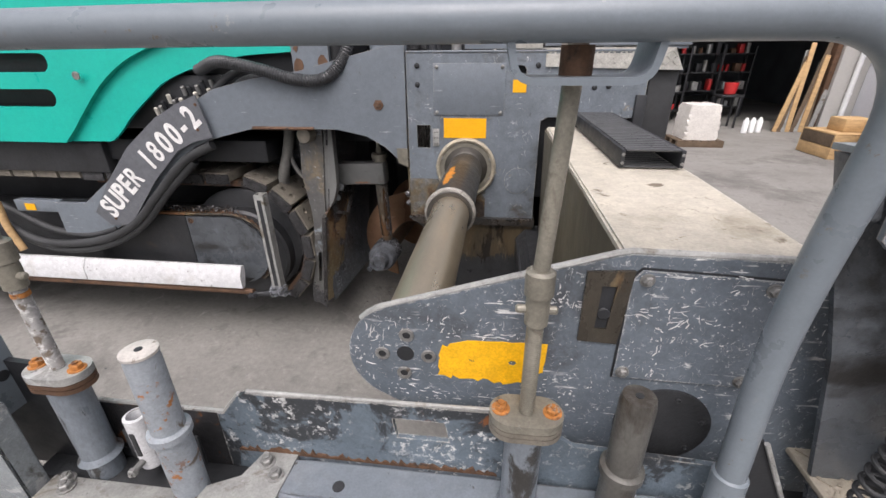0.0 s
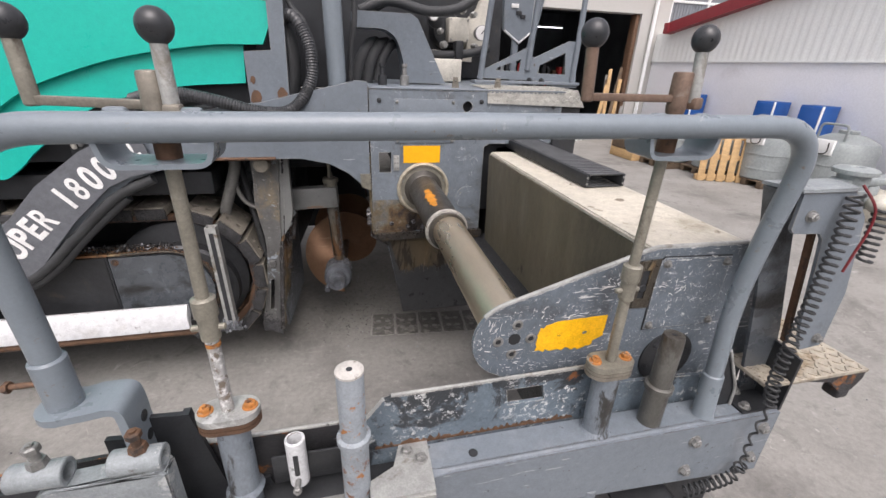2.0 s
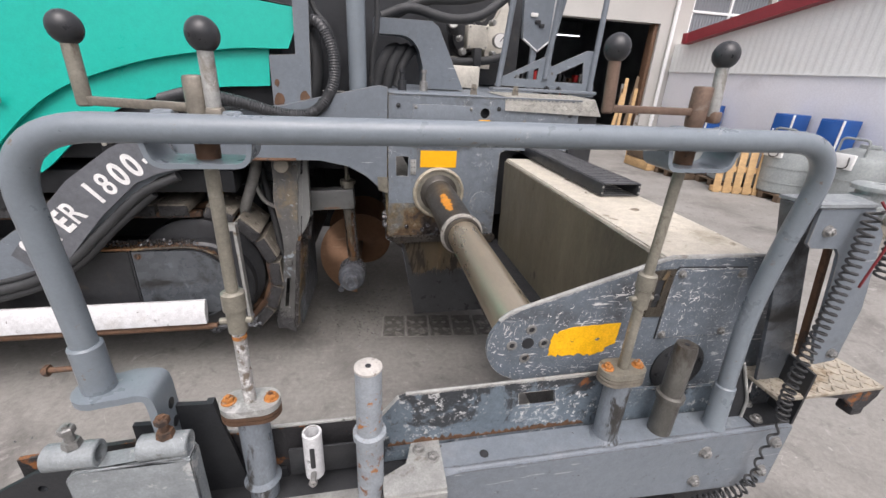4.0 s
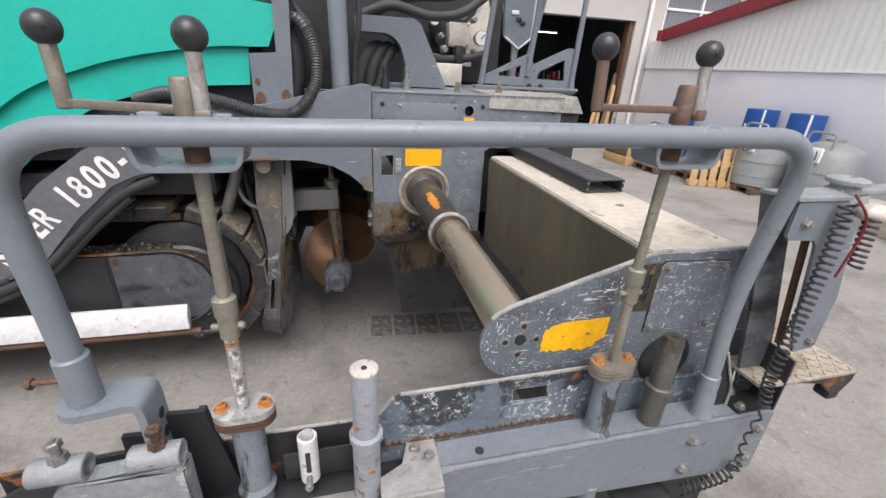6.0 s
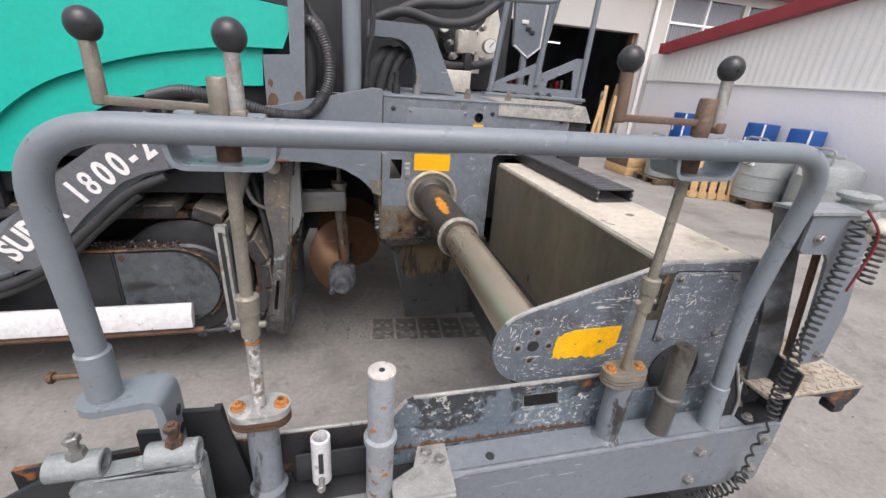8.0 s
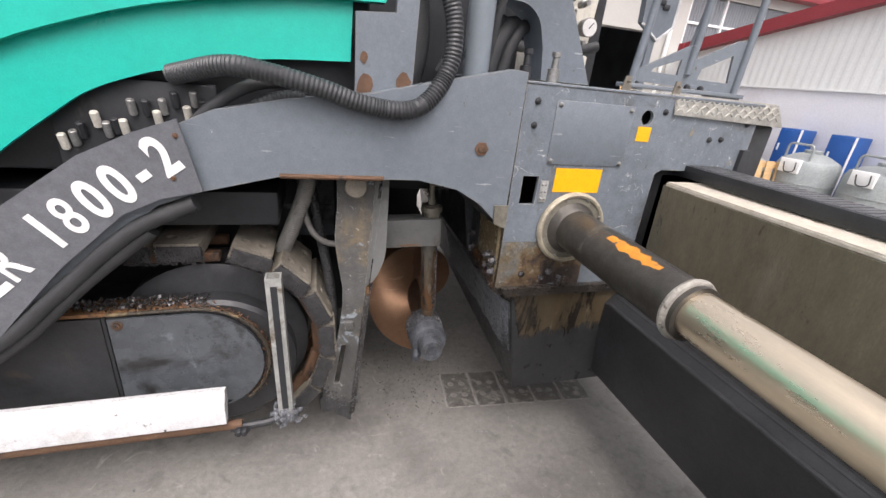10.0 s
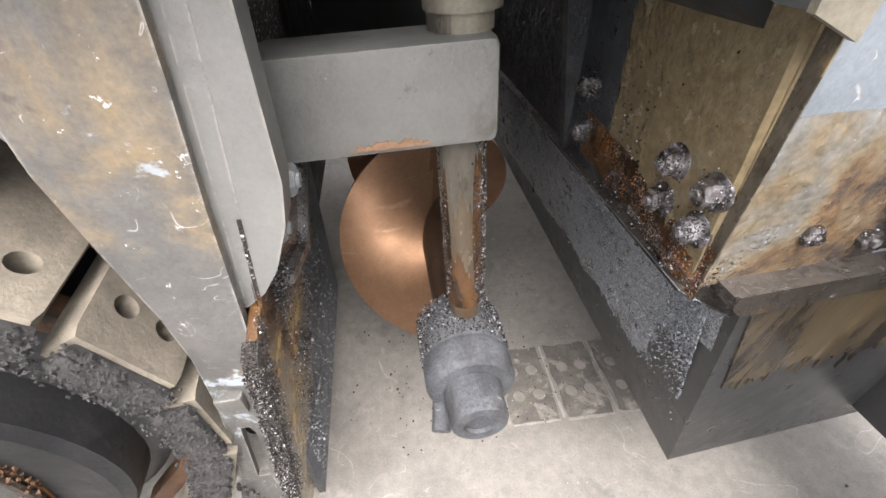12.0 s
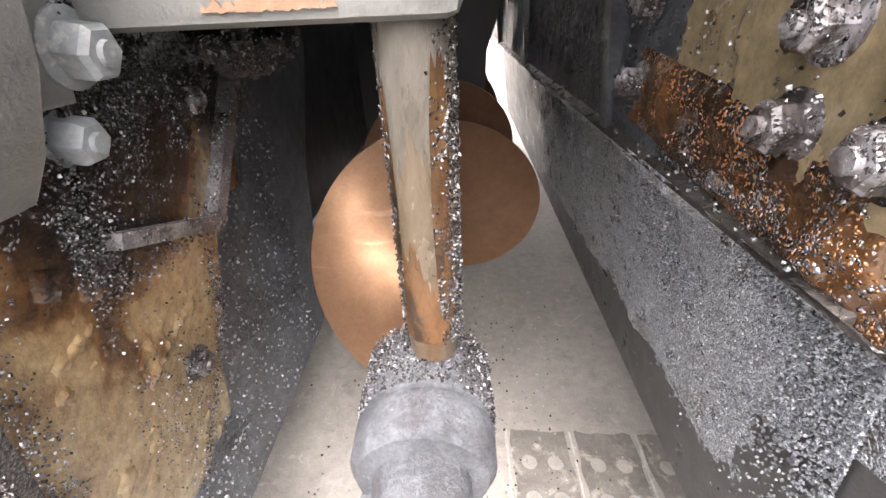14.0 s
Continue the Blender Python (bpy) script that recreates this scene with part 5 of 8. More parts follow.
hexbolt(bm, (0.119, -0.04, 0.895), (0, -1, 0), 0.009, 0.009, False)
part("set_screw", bm, bolt_steel, sleeve)
for x, y in ((-0.05, -0.045), (-0.035, -0.062)):
    bm = bm_new()
    hexbolt(bm, (x, y, 0.85), (0, 0, 1), 0.011, 0.012)
    part("bolt", bm, bolt_steel, gate)
# clamp block with two cross tubes
bm = bm_new()
plate(bm, [(-0.325, 0.80), (-0.10, 0.80), (-0.10, 1.06), (-0.125, 1.075), (-0.3, 1.06), (-0.325, 1.04)], [], -0.085, -0.04)
bmesh.ops.bevel(bm, geom=bm.edges[:], offset=0.004, segments=2, affect="EDGES")
part("clamp_block", bm, scuffed_cast, gate, "scuffed cast grey clamp block")
for x in (-0.305, -0.145):
    bm = bm_new()
    ring(bm, (x - 0.05, -0.062, 1.082), (x + 0.04, -0.062, 1.082), 0.0165, 0.0255, 26)
    tube = part("clamp_tube", bm, scuffed_cast, gate, "short scuffed cross tube")
    bm = bm_new()
    rod(bm, (x, -0.062, 1.1), (x, -0.062, 1.14), 0.0085, 14)
    lathe(bm, (x, -0.062, 1.107), (x, -0.062, 2), [(0, 0.017), (0.014, 0.015)], 6)
    hexbolt(bm, (x, -0.062, 1.14), (0, 0, 1), 0.0125, 0.014, False)
    part("clamp_bolt", bm, rust_iron if x > -0.2 else bolt_steel, tube, "rusty square-necked clamp bolt")
bm = bm_new()
plate(bm, [(-0.25, 0.8), (-0.03, 0.8), (-0.085, 1.1), (-0.17, 1.105), (-0.17, 1.055), (-0.25, 1.06)], [], 0.022, 0.034)
plate(bm, [(-0.07, 0.80), (0.06, 0.80), (0.045, 0.86), (-0.06, 0.87), (-0.085, 1.1), (-0.1, 1.1)], [], 0.034, 0.0438)
part("black_bracket", bm, black_steel, gate, "black sheet bracket behind the clamp")
bm = bm_new()
plate(bm, [(-0.66, 0.74), (-0.33, 0.9), (-0.33, 1.0), (-0.42, 1.0), (-0.6, 0.9)], [circle(-0.42, 0.955, 0.009, 12), circle(-0.5, 0.91, 0.009, 12), circle(-0.57, 0.85, 0.009, 12)], -0.02, -0.008)
part("perforated_arm", bm, black_steel, gate, "dark arm with a row of holes")
# side shoe and small gear under the beam
bm = bm_new()
plate(bm, [(-0.45, 0.12), (1.25, 0.12), (1.42, 0.3), (1.42, 0.62), (0.4, 0.69), (-0.45, 0.72)], [], 0.0, 0.014)
part("side_shoe", bm, black_steel, gate, "black side shoe plate under the beam")
bm = bm_new()
bar = rounded([(1.0, -0.04, 0.60), (1.19, -0.04, 0.60), (1.22, -0.04, 0.56), (1.22, -0.04, 0.46)], 0.03, 4)
strap(bm, bar, 0.005, -0.075, -0.002)
part("bent_strap", bm, dark_steel, gate, "dark bent strap")
for j, (cx, cy, cz) in enumerate(((1.2, -0.07, 0.52), (1.205, -0.07, 0.493), (1.2, -0.068, 0.466), (1.205, -0.07, 0.44), (0.98, -0.05, 0.5), (0.985, -0.05, 0.474), (0.98, -0.05, 0.448))):
    bm = bm_new()
    t = j % 2
    loop = [(cx + (0.011 * math.cos(a) if t else 0), cy + (0 if t else 0.011 * math.cos(a)), cz + 0.02 * math.sin(a)) for a in [2 * math.pi * k / 16 for k in range(17)]]
    sweep(bm, loop, 0.004, 8)
    part("chain_link", bm, bolt_steel, gate)
for x in (0.78, 0.9):
    bm = bm_new()
    rod(bm, (x, -0.03, 0.42), (x, -0.03, 0.69), 0.02 if x < 0.85 else 0.03, 18)
    part("guide_tube", bm, grey_paint, gate)
for x, z, m in ((1.21, 0.819, 0), (1.209, 0.702, 0), (1.455, 0.821, 1), (1.451, 0.701, 1)):
    bm = bm_new()
    hexbolt(bm, (x, -0.055, z), (0, -1, 0), 0.0135, 0.013)
    part("bolt", bm, bolt_steel, gate, "dull hexagon bolt on the beam")
# small gusset by the rail foot
bm = bm_new()
plate(bm, [(1.262, 1.095), (1.282, 1.095), (1.352, 0.95), (1.354, BEAM + 0.001), (1.3, BEAM + 0.001), (1.288, 0.95)], [], -0.004, 0.004)
part("gusset", bm, black_steel, gate, "black bent gusset beside the rail foot")
bm = bm_new()
sweep(bm, rounded([(1.283, -0.008, 1.095), (1.353, -0.008, 0.95), (1.355, -0.008, BEAM + 0.002)], 0.02, 4), 0.0045, 8)
part("gusset_edge", bm, galvanised, gate, "worn bright gusset edge")

# ---- control mast at the rear end ----
mast = thing("control_mast", (1.42, 0, 0.9), "grey sheet-steel control mast with a coiled cable", "mast")
bm = bm_new()
plate(bm, [(-0.056, BEAM), (0.07, BEAM), (0.07, 1.085), (-0.056, 1.068)], [], 1.484, 1.492, "x")
plate(bm, [(1.36, -0.05), (1.483, -0.05), (1.483, 0.07), (1.36, 0.07)], [], BEAM + 0.001, BEAM + 0.008, "z")
part("base_bracket", bm, black_steel, mast, "dark folded base bracket")
for x, y in ((1.385, -0.03), (1.41, 0.03)):
    bm = bm_new()
    hexbolt(bm, (x, y, BEAM + 0.008), (0, 0, 1), 0.011, 0.011)
    part("bolt", bm, bolt_steel, mast)
# darker paint than the front plate, to put the upright's shade in colour
bm = bm_new()
plate(bm, [(1.246, 1.556), (1.38, 1.556), (1.385, 1.43), (1.48, 1.126), (1.538, BEAM + 0.009), (1.425, BEAM + 0.009), (1.375, 1.12), (1.345, 1.25)], [circle(1.43, 0.965, 0.016, 14)], 0.026, 0.036)
plate(bm, [(1.246, 1.556), (1.258, 1.556), (1.272, 1.49), (1.26, 1.49)], [], -0.034, 0.026)
part("inner_upright", bm, stained_panel, mast, "shaded inner upright")
bm = bm_new()
plate(bm, [(1.274, 1.554), (1.43, 1.558), (1.495, 1.487), (1.552, 1.274), (1.553, 1.115), (1.545, 1.104), (1.478, 1.096), (1.443, 1.176), (1.399, 1.384), (1.386, 1.436), (1.37, 1.453), (1.289, 1.456), (1.276, 1.468)], [], -0.043, -0.034)
bmesh.ops.bevel(bm, geom=[e for e in bm.edges if len(e.link_faces) == 2 and e.calc_face_angle(0) > 0.8], offset=0.002, segments=2, affect="EDGES")
part("front_plate", bm, grey_paint, mast, "grey front plate of the mast")
bm = bm_new()
plate(bm, [(1.244, 0.04), (1.262, -0.048), (1.43, -0.048), (1.47, 0.04)], [], 1.558, 1.566, "z")
part("top_plate", bm, scuffed_cast, mast, "pale flat top plate")
bm = bm_new()
plate(bm, [(1.398, 1.44), (1.41, 1.44), (1.478, 1.1), (1.464, 1.1)], [], -0.01, 0.004)
part("rib", bm, rust_iron, mast, "rusty inner rib")
for x, z in ((1.318, 1.5), (1.52, 1.132)):
    bm = bm_new()
    hexbolt(bm, (x, -0.043, z), (0, -1, 0), 0.010, 0.011)
    part("bolt", bm, bolt_steel, mast)
bm = bm_new()
lathe(bm, (1.5, 0.02, 1.47), (1.5, 0.02, 3), [(0, 0.028), (0.06, 0.028), (0.062, 0.038), (0.075, 0.038), (0.077, 0.033), (0.11, 0.033), (0.112, 0.046), (0.122, 0.046), (0.126, 0.04), (0.128, 0.016), (0.124, 0.014)], 30)
part("post_head", bm, tank_grey, mast, "round capped post head")
bm = bm_new()
box(bm, 1.46, 1.72, 0.0, 0.05, 1.552, 1.57, 0.006)
box(bm, 1.54, 1.58, 0.0, 0.04, 1.49, 1.553, 0.008)
part("swing_arm", bm, tank_grey, mast, "pale swing arm on the post")
bm = bm_new()
vs = bmesh.ops.create_uvsphere(bm, u_segments=18, v_segments=12, radius=0.032)["verts"]
for w in vs:
    w.co = Vector((1.575 + w.co.x * 1.2, -0.02 + w.co.y, 1.51 + w.co.z * 0.8))
part("rubber_boot", bm, pump_paint, mast, "yellowed rubber boot")
bm = bm_new()
axis = spline([(1.405, -0.06, 1.555), (1.397, -0.068, 1.5), (1.4, -0.07, 1.44), (1.4, -0.07, 1.33), (1.397, -0.07, 1.2), (1.39, -0.07, 1.09), (1.394, -0.072, 1.0), (1.402, -0.08, 0.92), (1.382, -0.085, 0.86), (1.38, -0.085, 0.79), (1.386, -0.085, 0.72), (1.36, -0.085, 0.665), (1.2, -0.085, 0.64)], 30)
coil, turn = [], 0.0
for k, p in enumerate(axis):
    near = 1.0 if (p.z > 0.94 or p.z < 0.72) else 0.45
    d = (axis[min(k + 1, len(axis) - 1)] - axis[max(k - 1, 0)])
    way, s, u = frame_axes(d)
    steps = 10
    q = axis[min(k + 1, len(axis) - 1)]
    for j in range(steps):
        turn += (0.125 if near > 0.5 else 0.05) * 2 * math.pi * (q - p).length / 0.0024 / steps
        coil.append(p.lerp(q, j / steps) + (s * math.cos(turn) + u * math.sin(turn)) * 0.0145 * near)
sweep(bm, coil[:-1], 0.0036, 7)
part("coiled_cable", bm, rubber, mast, "black coiled cable")
bm = bm_new()
coil = [(1.555 + 0.02 * t + 0.016 * math.cos(2 * math.pi * 9 * t), -0.035 + 0.016 * math.sin(2 * math.pi * 9 * t), 1.51 - 0.15 * t) for t in [k / 160 for k in range(161)]]
sweep(bm, coil, 0.0036, 7)
part("coiled_cable", bm, rubber, mast, "black coiled cable")
bm = bm_new()
sweep(bm, spline([(1.42, -0.055, 1.575), (1.437, -0.085, 1.53), (1.442, -0.09, 1.48), (1.43, -0.09, 1.42), (1.42, -0.09, 1.37)]), 0.003, 8)
part("cable_tie", bm, cable_red, mast, "dark red tape and tie")
# tread step behind the mast
step = thing("side_step", (1.62, 0.1, 0.96), "worn checkered tread step on a dark bracket", "step")
bm = bm_new()
box(bm, 1.40, 1.79, -0.055, 0.55, 0.978, 0.99, 0.003)
part("tread", bm, muddy_tread, step, "muddy checkered tread plate")
bm = bm_new()
for i in range(14):
    for j in range(20):
        x, y = 1.42 + 0.027 * i, -0.04 + 0.029 * j
        a = radians(45 if (i + j) % 2 else -45)
        box(bm, -0.011, 0.011, -0.003, 0.003, 0.9895, 0.993, 0, Matrix.Translation((x, y, 0)) @ Euler((0, 0, a)).to_matrix().to_4x4())
part("tread_pattern", bm, muddy_tread, step)
bm = bm_new()
plate(bm, [(1.55, 0.976), (1.79, 0.976), (1.79, 0.95), (1.765, 0.91), (1.72, 0.905), (1.66, 0.955)], [], -0.05, -0.038)
box(bm, 1.72, 1.77, -0.05, 0.0, 0.875, 0.91, 0.01)
box(bm, 1.48, 1.6, 0.0, 0.02, 0.93, 0.977, 0.004)
part("step_bracket", bm, rusty_black, step, "rusty dark step bracket")

# ---- screed extension: side plate, tube, heat box ----
ext = thing("screed_extension", (1.0, 0.7, 0.34), "extended grey screed part with a beige box and guide tube", "screed extension")
PY = 0.087
bm = bm_new()
nose = [(0.672 + 0.112 * math.cos(a), 1.14 + 0.112 * math.sin(a)) for a in [radians(105 + 11 * k) for k in range(14)]]
outline = nose + [(0.70, 1.0), (0.78, 0.98), (0.95, 0.97), (1.05, 0.85), (1.48, 0.85), (1.475, 1.372), (1.052, 1.378), (1.03, 1.372)]
plate(bm, outline, [], PY, PY + 0.014)
bmesh.ops.bevel(bm, geom=[e for e in bm.edges if abs(e.verts[0].co.y - e.verts[1].co.y) < 1e-6 and len(e.link_faces) == 2 and e.calc_face_angle(0) > 0.8], offset=0.003, segments=2, affect="EDGES")
side = part("side_plate", bm, scratched_paint, ext, "scratched dark grey side plate with a rounded nose")
bm = bm_new()
way = [(p[0], PY + 0.007, p[1] + 0.002) for p in nose[:4][::-1]] + [(1.03, PY + 0.007, 1.375), (1.052, PY + 0.007, 1.38), (1.475, PY + 0.007, 1.374)]
sweep(bm, way, 0.0065, 8)
part("worn_edge", bm, galvanised, ext, "bright worn top edge of the plate")
bm = bm_new()
lathe(bm, (0.672, PY, 1.146), (0.672, -1, 1.146), [(-0.004, 0.017), (0.0012, 0.017), (0.0014, 0.004)], 20)
part("centre_hole", bm, black_steel, side, "dark centre hole")
for dx, dz in ((0.045, 0), (-0.045, 0), (0.004, 0.046), (-0.004, -0.044)):
    bm = bm_new()
    ring(bm, (0.672 + dx, PY, 1.144 + dz), (0.672 + dx, PY - 0.004, 1.144 + dz), 0.008, 0.0145, 20)
    screw = part("socket_screw", bm, bolt_steel, side, "socket-head screw with a dark socket")
    bm = bm_new()
    lathe(bm, (0.672 + dx, PY + 0.002, 1.144 + dz), (0.672 + dx, -1, 1.144 + dz), [(0, 0.009), (0.0036, 0.0085), (0.0037, 0.004)], 6)
    part("socket", bm, black_steel, screw, "dark socket")
# ragged yellow patch
prng = random.Random(3)
bm = bm_new()
pts = []
for a, b, n, j in (((0.738, 1.10), (0.905, 1.092), 16, 0.006), ((0.905, 1.10), (0.905, 1.118), 2, 0.004), ((0.933, 1.126), (0.937, 1.19), 5, 0.001), ((0.937, 1.19), (0.775, 1.187), 10, 0.001), ((0.77, 1.176), (0.738, 1.168), 4, 0.005), ((0.735, 1.16), (0.738, 1.11), 7, 0.005)):
    for k in range(n):
        t = k / n
        pts.append((a[0] + (b[0] - a[0]) * t + prng.uniform(-j, j), a[1] + (b[1] - a[1]) * t + prng.uniform(-j, j)))
plate(bm, pts, [[(0.876 + 0.008 * math.cos(a), 1.142 + 0.006 * math.sin(a)) for a in [k for k in range(6)]]], PY - 0.0015, PY + 0.001)
part("decal", bm, worn_decal, side, "torn yellow warning decal")
bm = bm_new()
plate(bm, [(1.058, 1.132), (1.285, 1.128), (1.285, 1.343), (1.072, 1.352), (1.058, 1.335)], [], PY - 0.005, PY + 0.001)
lid = part("cover_lid", bm, scratched_paint, ext, "bolted scratched cover lid")
bm = bm_new()
plate(bm, [(1.0545, 1.1285), (1.2885, 1.1245), (1.2885, 1.3465), (1.0705, 1.3555), (1.0545, 1.3385)], [], PY - 0.0018, PY + 0.001)
part("seam", bm, black_steel, lid, "black dirty seam round the lid")
for x, z in ((1.072, 1.145), (1.08, 1.335), (1.272, 1.142), (1.272, 1.328)):
    bm = bm_new()
    hexbolt(bm, (x, PY - 0.005, z), (0, -1, 0), 0.008, 0.007)
    part("bolt", bm, bolt_steel, lid)
s_rng = random.Random(29)


def scratches(y, spots):
    """Thin raised slivers of bare metal: (x, z, spread x, spread z, count, longest, angle, spread of angle)."""
    bm = bm_new()
    for x0, z0, sx, sz, n, longest, angle, fan in spots:
        for k in range(n):
            x, z = s_rng.gauss(x0, sx), s_rng.gauss(z0, sz)
            if (x < 0.7 and (x - 0.672) ** 2 + (z - 1.14) ** 2 > 0.1 ** 2) or z < 0.985 or z > 1.235 + 0.36 * (x - 0.672):
                continue
            a, half = radians(s_rng.gauss(angle, fan)), 0.5 * longest * s_rng.random() ** 2 + 0.0012
            w = s_rng.uniform(0.0004, 0.0011)
            bend = s_rng.uniform(-0.25, 0.25) * half
            d, e = Vector((math.cos(a), 0, math.sin(a))), Vector((-math.sin(a), 0, math.cos(a)))
            line = [Vector((x, y, z)) + d * half * t + e * (bend * (1 - t * t)) for t in (-1, -0.4, 0.3, 1)]
            wide = (0.2, 1.0, 0.8, 0.15)
            rows = [[bm.verts.new(p + e * w * v * u + Vector((0, dy, 0))) for p, v in zip(line, wide)] for u, dy in ((1, 0.0), (-1, 0.0), (-1.3, 0.0012), (1.3, 0.0012))]
            for p, q in zip(rows, rows[1:] + rows[:1]):
                for i in range(3):
                    bm.faces.new((p[i], p[i + 1], q[i + 1], q[i]))
            bm.faces.new([r[0] for r in rows])
            bm.faces.new([r[3] for r in rows][::-1])
    return bm


tagged(part("scratch_wear", scratches(PY - 0.0056, ((1.16, 1.26, 0.035, 0.014, 34, 0.022, 20, 50), (1.09, 1.27, 0.02, 0.012, 16, 0.024, 5, 20), (1.2, 1.22, 0.03, 0.008, 14, 0.012, 10, 40), (1.122, 1.19, 0.003, 0.03, 16, 0.01, 80, 40), (1.16, 1.345, 0.05, 0.002, 22, 0.014, 0, 6), (1.22, 1.3, 0.03, 0.02, 10, 0.012, 50, 30), (1.07, 1.2, 0.006, 0.04, 10, 0.004, 60, 60))), bare_chip, lid, "bright scratches in the lid paint"), kind="stuff")
tagged(part("scratch_wear", scratches(PY - 0.0008, ((0.95, 1.285, 0.03, 0.01, 40, 0.012, 10, 50), (0.9, 1.275, 0.04, 0.003, 12, 0.04, 4, 8), (0.61, 1.19, 0.03, 0.03, 36, 0.02, 55, 30), (0.585, 1.1, 0.012, 0.04, 30, 0.012, 100, 30), (0.68, 1.05, 0.05, 0.012, 36, 0.014, 10, 30), (0.8, 1.0, 0.09, 0.01, 60, 0.016, 0, 15), (0.76, 1.22, 0.06, 0.02, 22, 0.014, 30, 25), (0.98, 1.08, 0.05, 0.04, 26, 0.006, 40, 60), (1.2, 1.1, 0.08, 0.012, 14, 0.01, 0, 30), (1.35, 1.2, 0.05, 0.08, 30, 0.012, 60, 40), (0.83, 1.205, 0.06, 0.006, 16, 0.02, 2, 6))), bare_chip, side, "bright scratches in the plate paint"), kind="stuff")
bm = bm_new()
slot = [(0.985, 1.345), (1.06, 1.35), (1.052, 1.205), (0.985, 1.208)]
plate(bm, slot, [[(1.012, 1.32), (1.036, 1.32), (1.03, 1.235), (1.01, 1.235)]], PY - 0.006, PY + 0.001)
part("slot_plate", bm, grimy_plate, ext, "worn brown slotted plate")
bm = bm_new()
box(bm, 1.01, 1.036, PY - 0.002, PY + 0.002, 1.235, 1.32, 0)
rod(bm, (1.022, PY, 1.265), (1.022, PY - 0.006, 1.265), 0.012, 16)
part("slot", bm, black_steel, ext)
bm = bm_new()
lathe(bm, (1.165, PY, 1.02), (1.165, -1, 1.02), [(-0.002, 0.088), (0.005, 0.088), (0.006, 0.084)], 40)
cap = part("round_cover", bm, dark_steel, ext, "dark round bolted cover")
for a in range(6):
    bm = bm_new()
    hexbolt(bm, (1.165 + 0.072 * math.cos(a * 1.047 + 0.3), PY - 0.006, 1.02 + 0.072 * math.sin(a * 1.047 + 0.3)), (0, -1, 0), 0.006, 0.004, False)
    part("screw", bm, dark_steel, cap)
# guide tube
bm = bm_new()
lathe(bm, (0.672, PY + 0.013, 1.146), (0.688, 1.5, 1.16), [(0, 0.067), (0.80, 0.067)], 56)
part("inner_tube", bm, polished, ext, "polished steel guide tube with brown oil film")
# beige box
# the sides take a darker colour than the top to carry their shade
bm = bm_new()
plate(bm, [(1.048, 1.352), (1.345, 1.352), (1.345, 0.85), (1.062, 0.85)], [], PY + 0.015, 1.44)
part("box_body", bm, box_side, ext, "olive grey dusty box side, darkened for its shade")
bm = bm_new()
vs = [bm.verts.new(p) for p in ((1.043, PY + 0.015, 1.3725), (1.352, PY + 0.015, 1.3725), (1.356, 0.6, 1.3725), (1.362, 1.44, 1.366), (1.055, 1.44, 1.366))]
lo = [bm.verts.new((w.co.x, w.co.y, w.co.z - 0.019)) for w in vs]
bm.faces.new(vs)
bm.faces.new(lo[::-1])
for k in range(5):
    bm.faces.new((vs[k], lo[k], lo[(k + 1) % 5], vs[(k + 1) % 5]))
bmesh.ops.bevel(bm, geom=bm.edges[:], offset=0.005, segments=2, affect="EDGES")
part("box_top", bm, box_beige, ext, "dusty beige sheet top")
# lower body with the trough between tube and box
bm = bm_new()
plate(bm, [(0.985, 0.425), (1.47, 0.425), (1.47, 0.85), (1.0, 0.85), (0.955, 0.80), (0.955, 0.70)], [], PY + 0.016, 1.53)
part("lower_body", bm, dark_steel, ext, "dark oily lower body of the extension")
bm = bm_new()
for z, r in ((0.80, 0.012), (0.835, 0.008), (0.77, 0.008)):
    sweep(bm, [(0.965 + (0.03 if z > 0.82 else 0), PY + 0.02, z), (0.965 + (0.03 if z > 0.82 else 0), 1.45, z)], r, 10)
part("slide_rail", bm, dark_steel, ext, "grooved dark slide rail")

# ---- cable tray lying on the box ----
tray = thing("cable_chain", (1.26, 1.1, 1.372), "black plastic cable chain lying on the box top", "cable chain")
for s, x in ((0, 1.176), (1, 1.335)):
    bm = bm_new()
    box(bm, x, x + 0.012, 0.67, 1.62, 1.375, 1.425, 0.003)
    part("side_band", bm, black_steel, tray)
for k in range(34):
    bm = bm_new()
    y = 0.672 + 0.028 * k
    box(bm, 1.189, 1.334, y, y + 0.022, 1.42, 1.427, 0.003)
    box(bm, 1.189, 1.334, y + 0.004, y + 0.018, 1.374, 1.379, 0.002)
    part("cross_link", bm, chain_plastic, tray, "dusty black cross link" if k == 0 else "")
for x in (1.182, 1.341):
    for z in (1.388, 1.412):
        bm = bm_new()
        lathe(bm, (x, 0.671, z), (x, -1, z), [(0, 0.005), (0.003, 0.004)], 12)
        part("rivet", bm, bolt_steel, tray)

# ---- main screed body ----
screed = thing("main_screed", (0.9, 2.8, 0.33), "grey main screed body with oily lower walls", "screed")
SY, FAR = 1.485, 4.05
bm = bm_new()
outline = [(0.41, 0.9), (1.03, 0.9), (1.03, 1.385), (1.06, 1.402), (1.47, 1.402), (1.47, 1.672), (0.41, 1.672)]
holes = [[(0.452, 1.252), (0.515, 1.252), (0.518, 1.36), (0.452, 1.36)], circle(0.925, 1.595, 0.027)]
plate(bm, outline, holes, SY, SY + 0.015)
part("side_plate", bm, oily_side, screed, "grey painted side plate with oil marks")
bm = bm_new()
box(bm, 0.68, 1.46, SY + 0.06, FAR, 1.0, 1.66, 0.01)
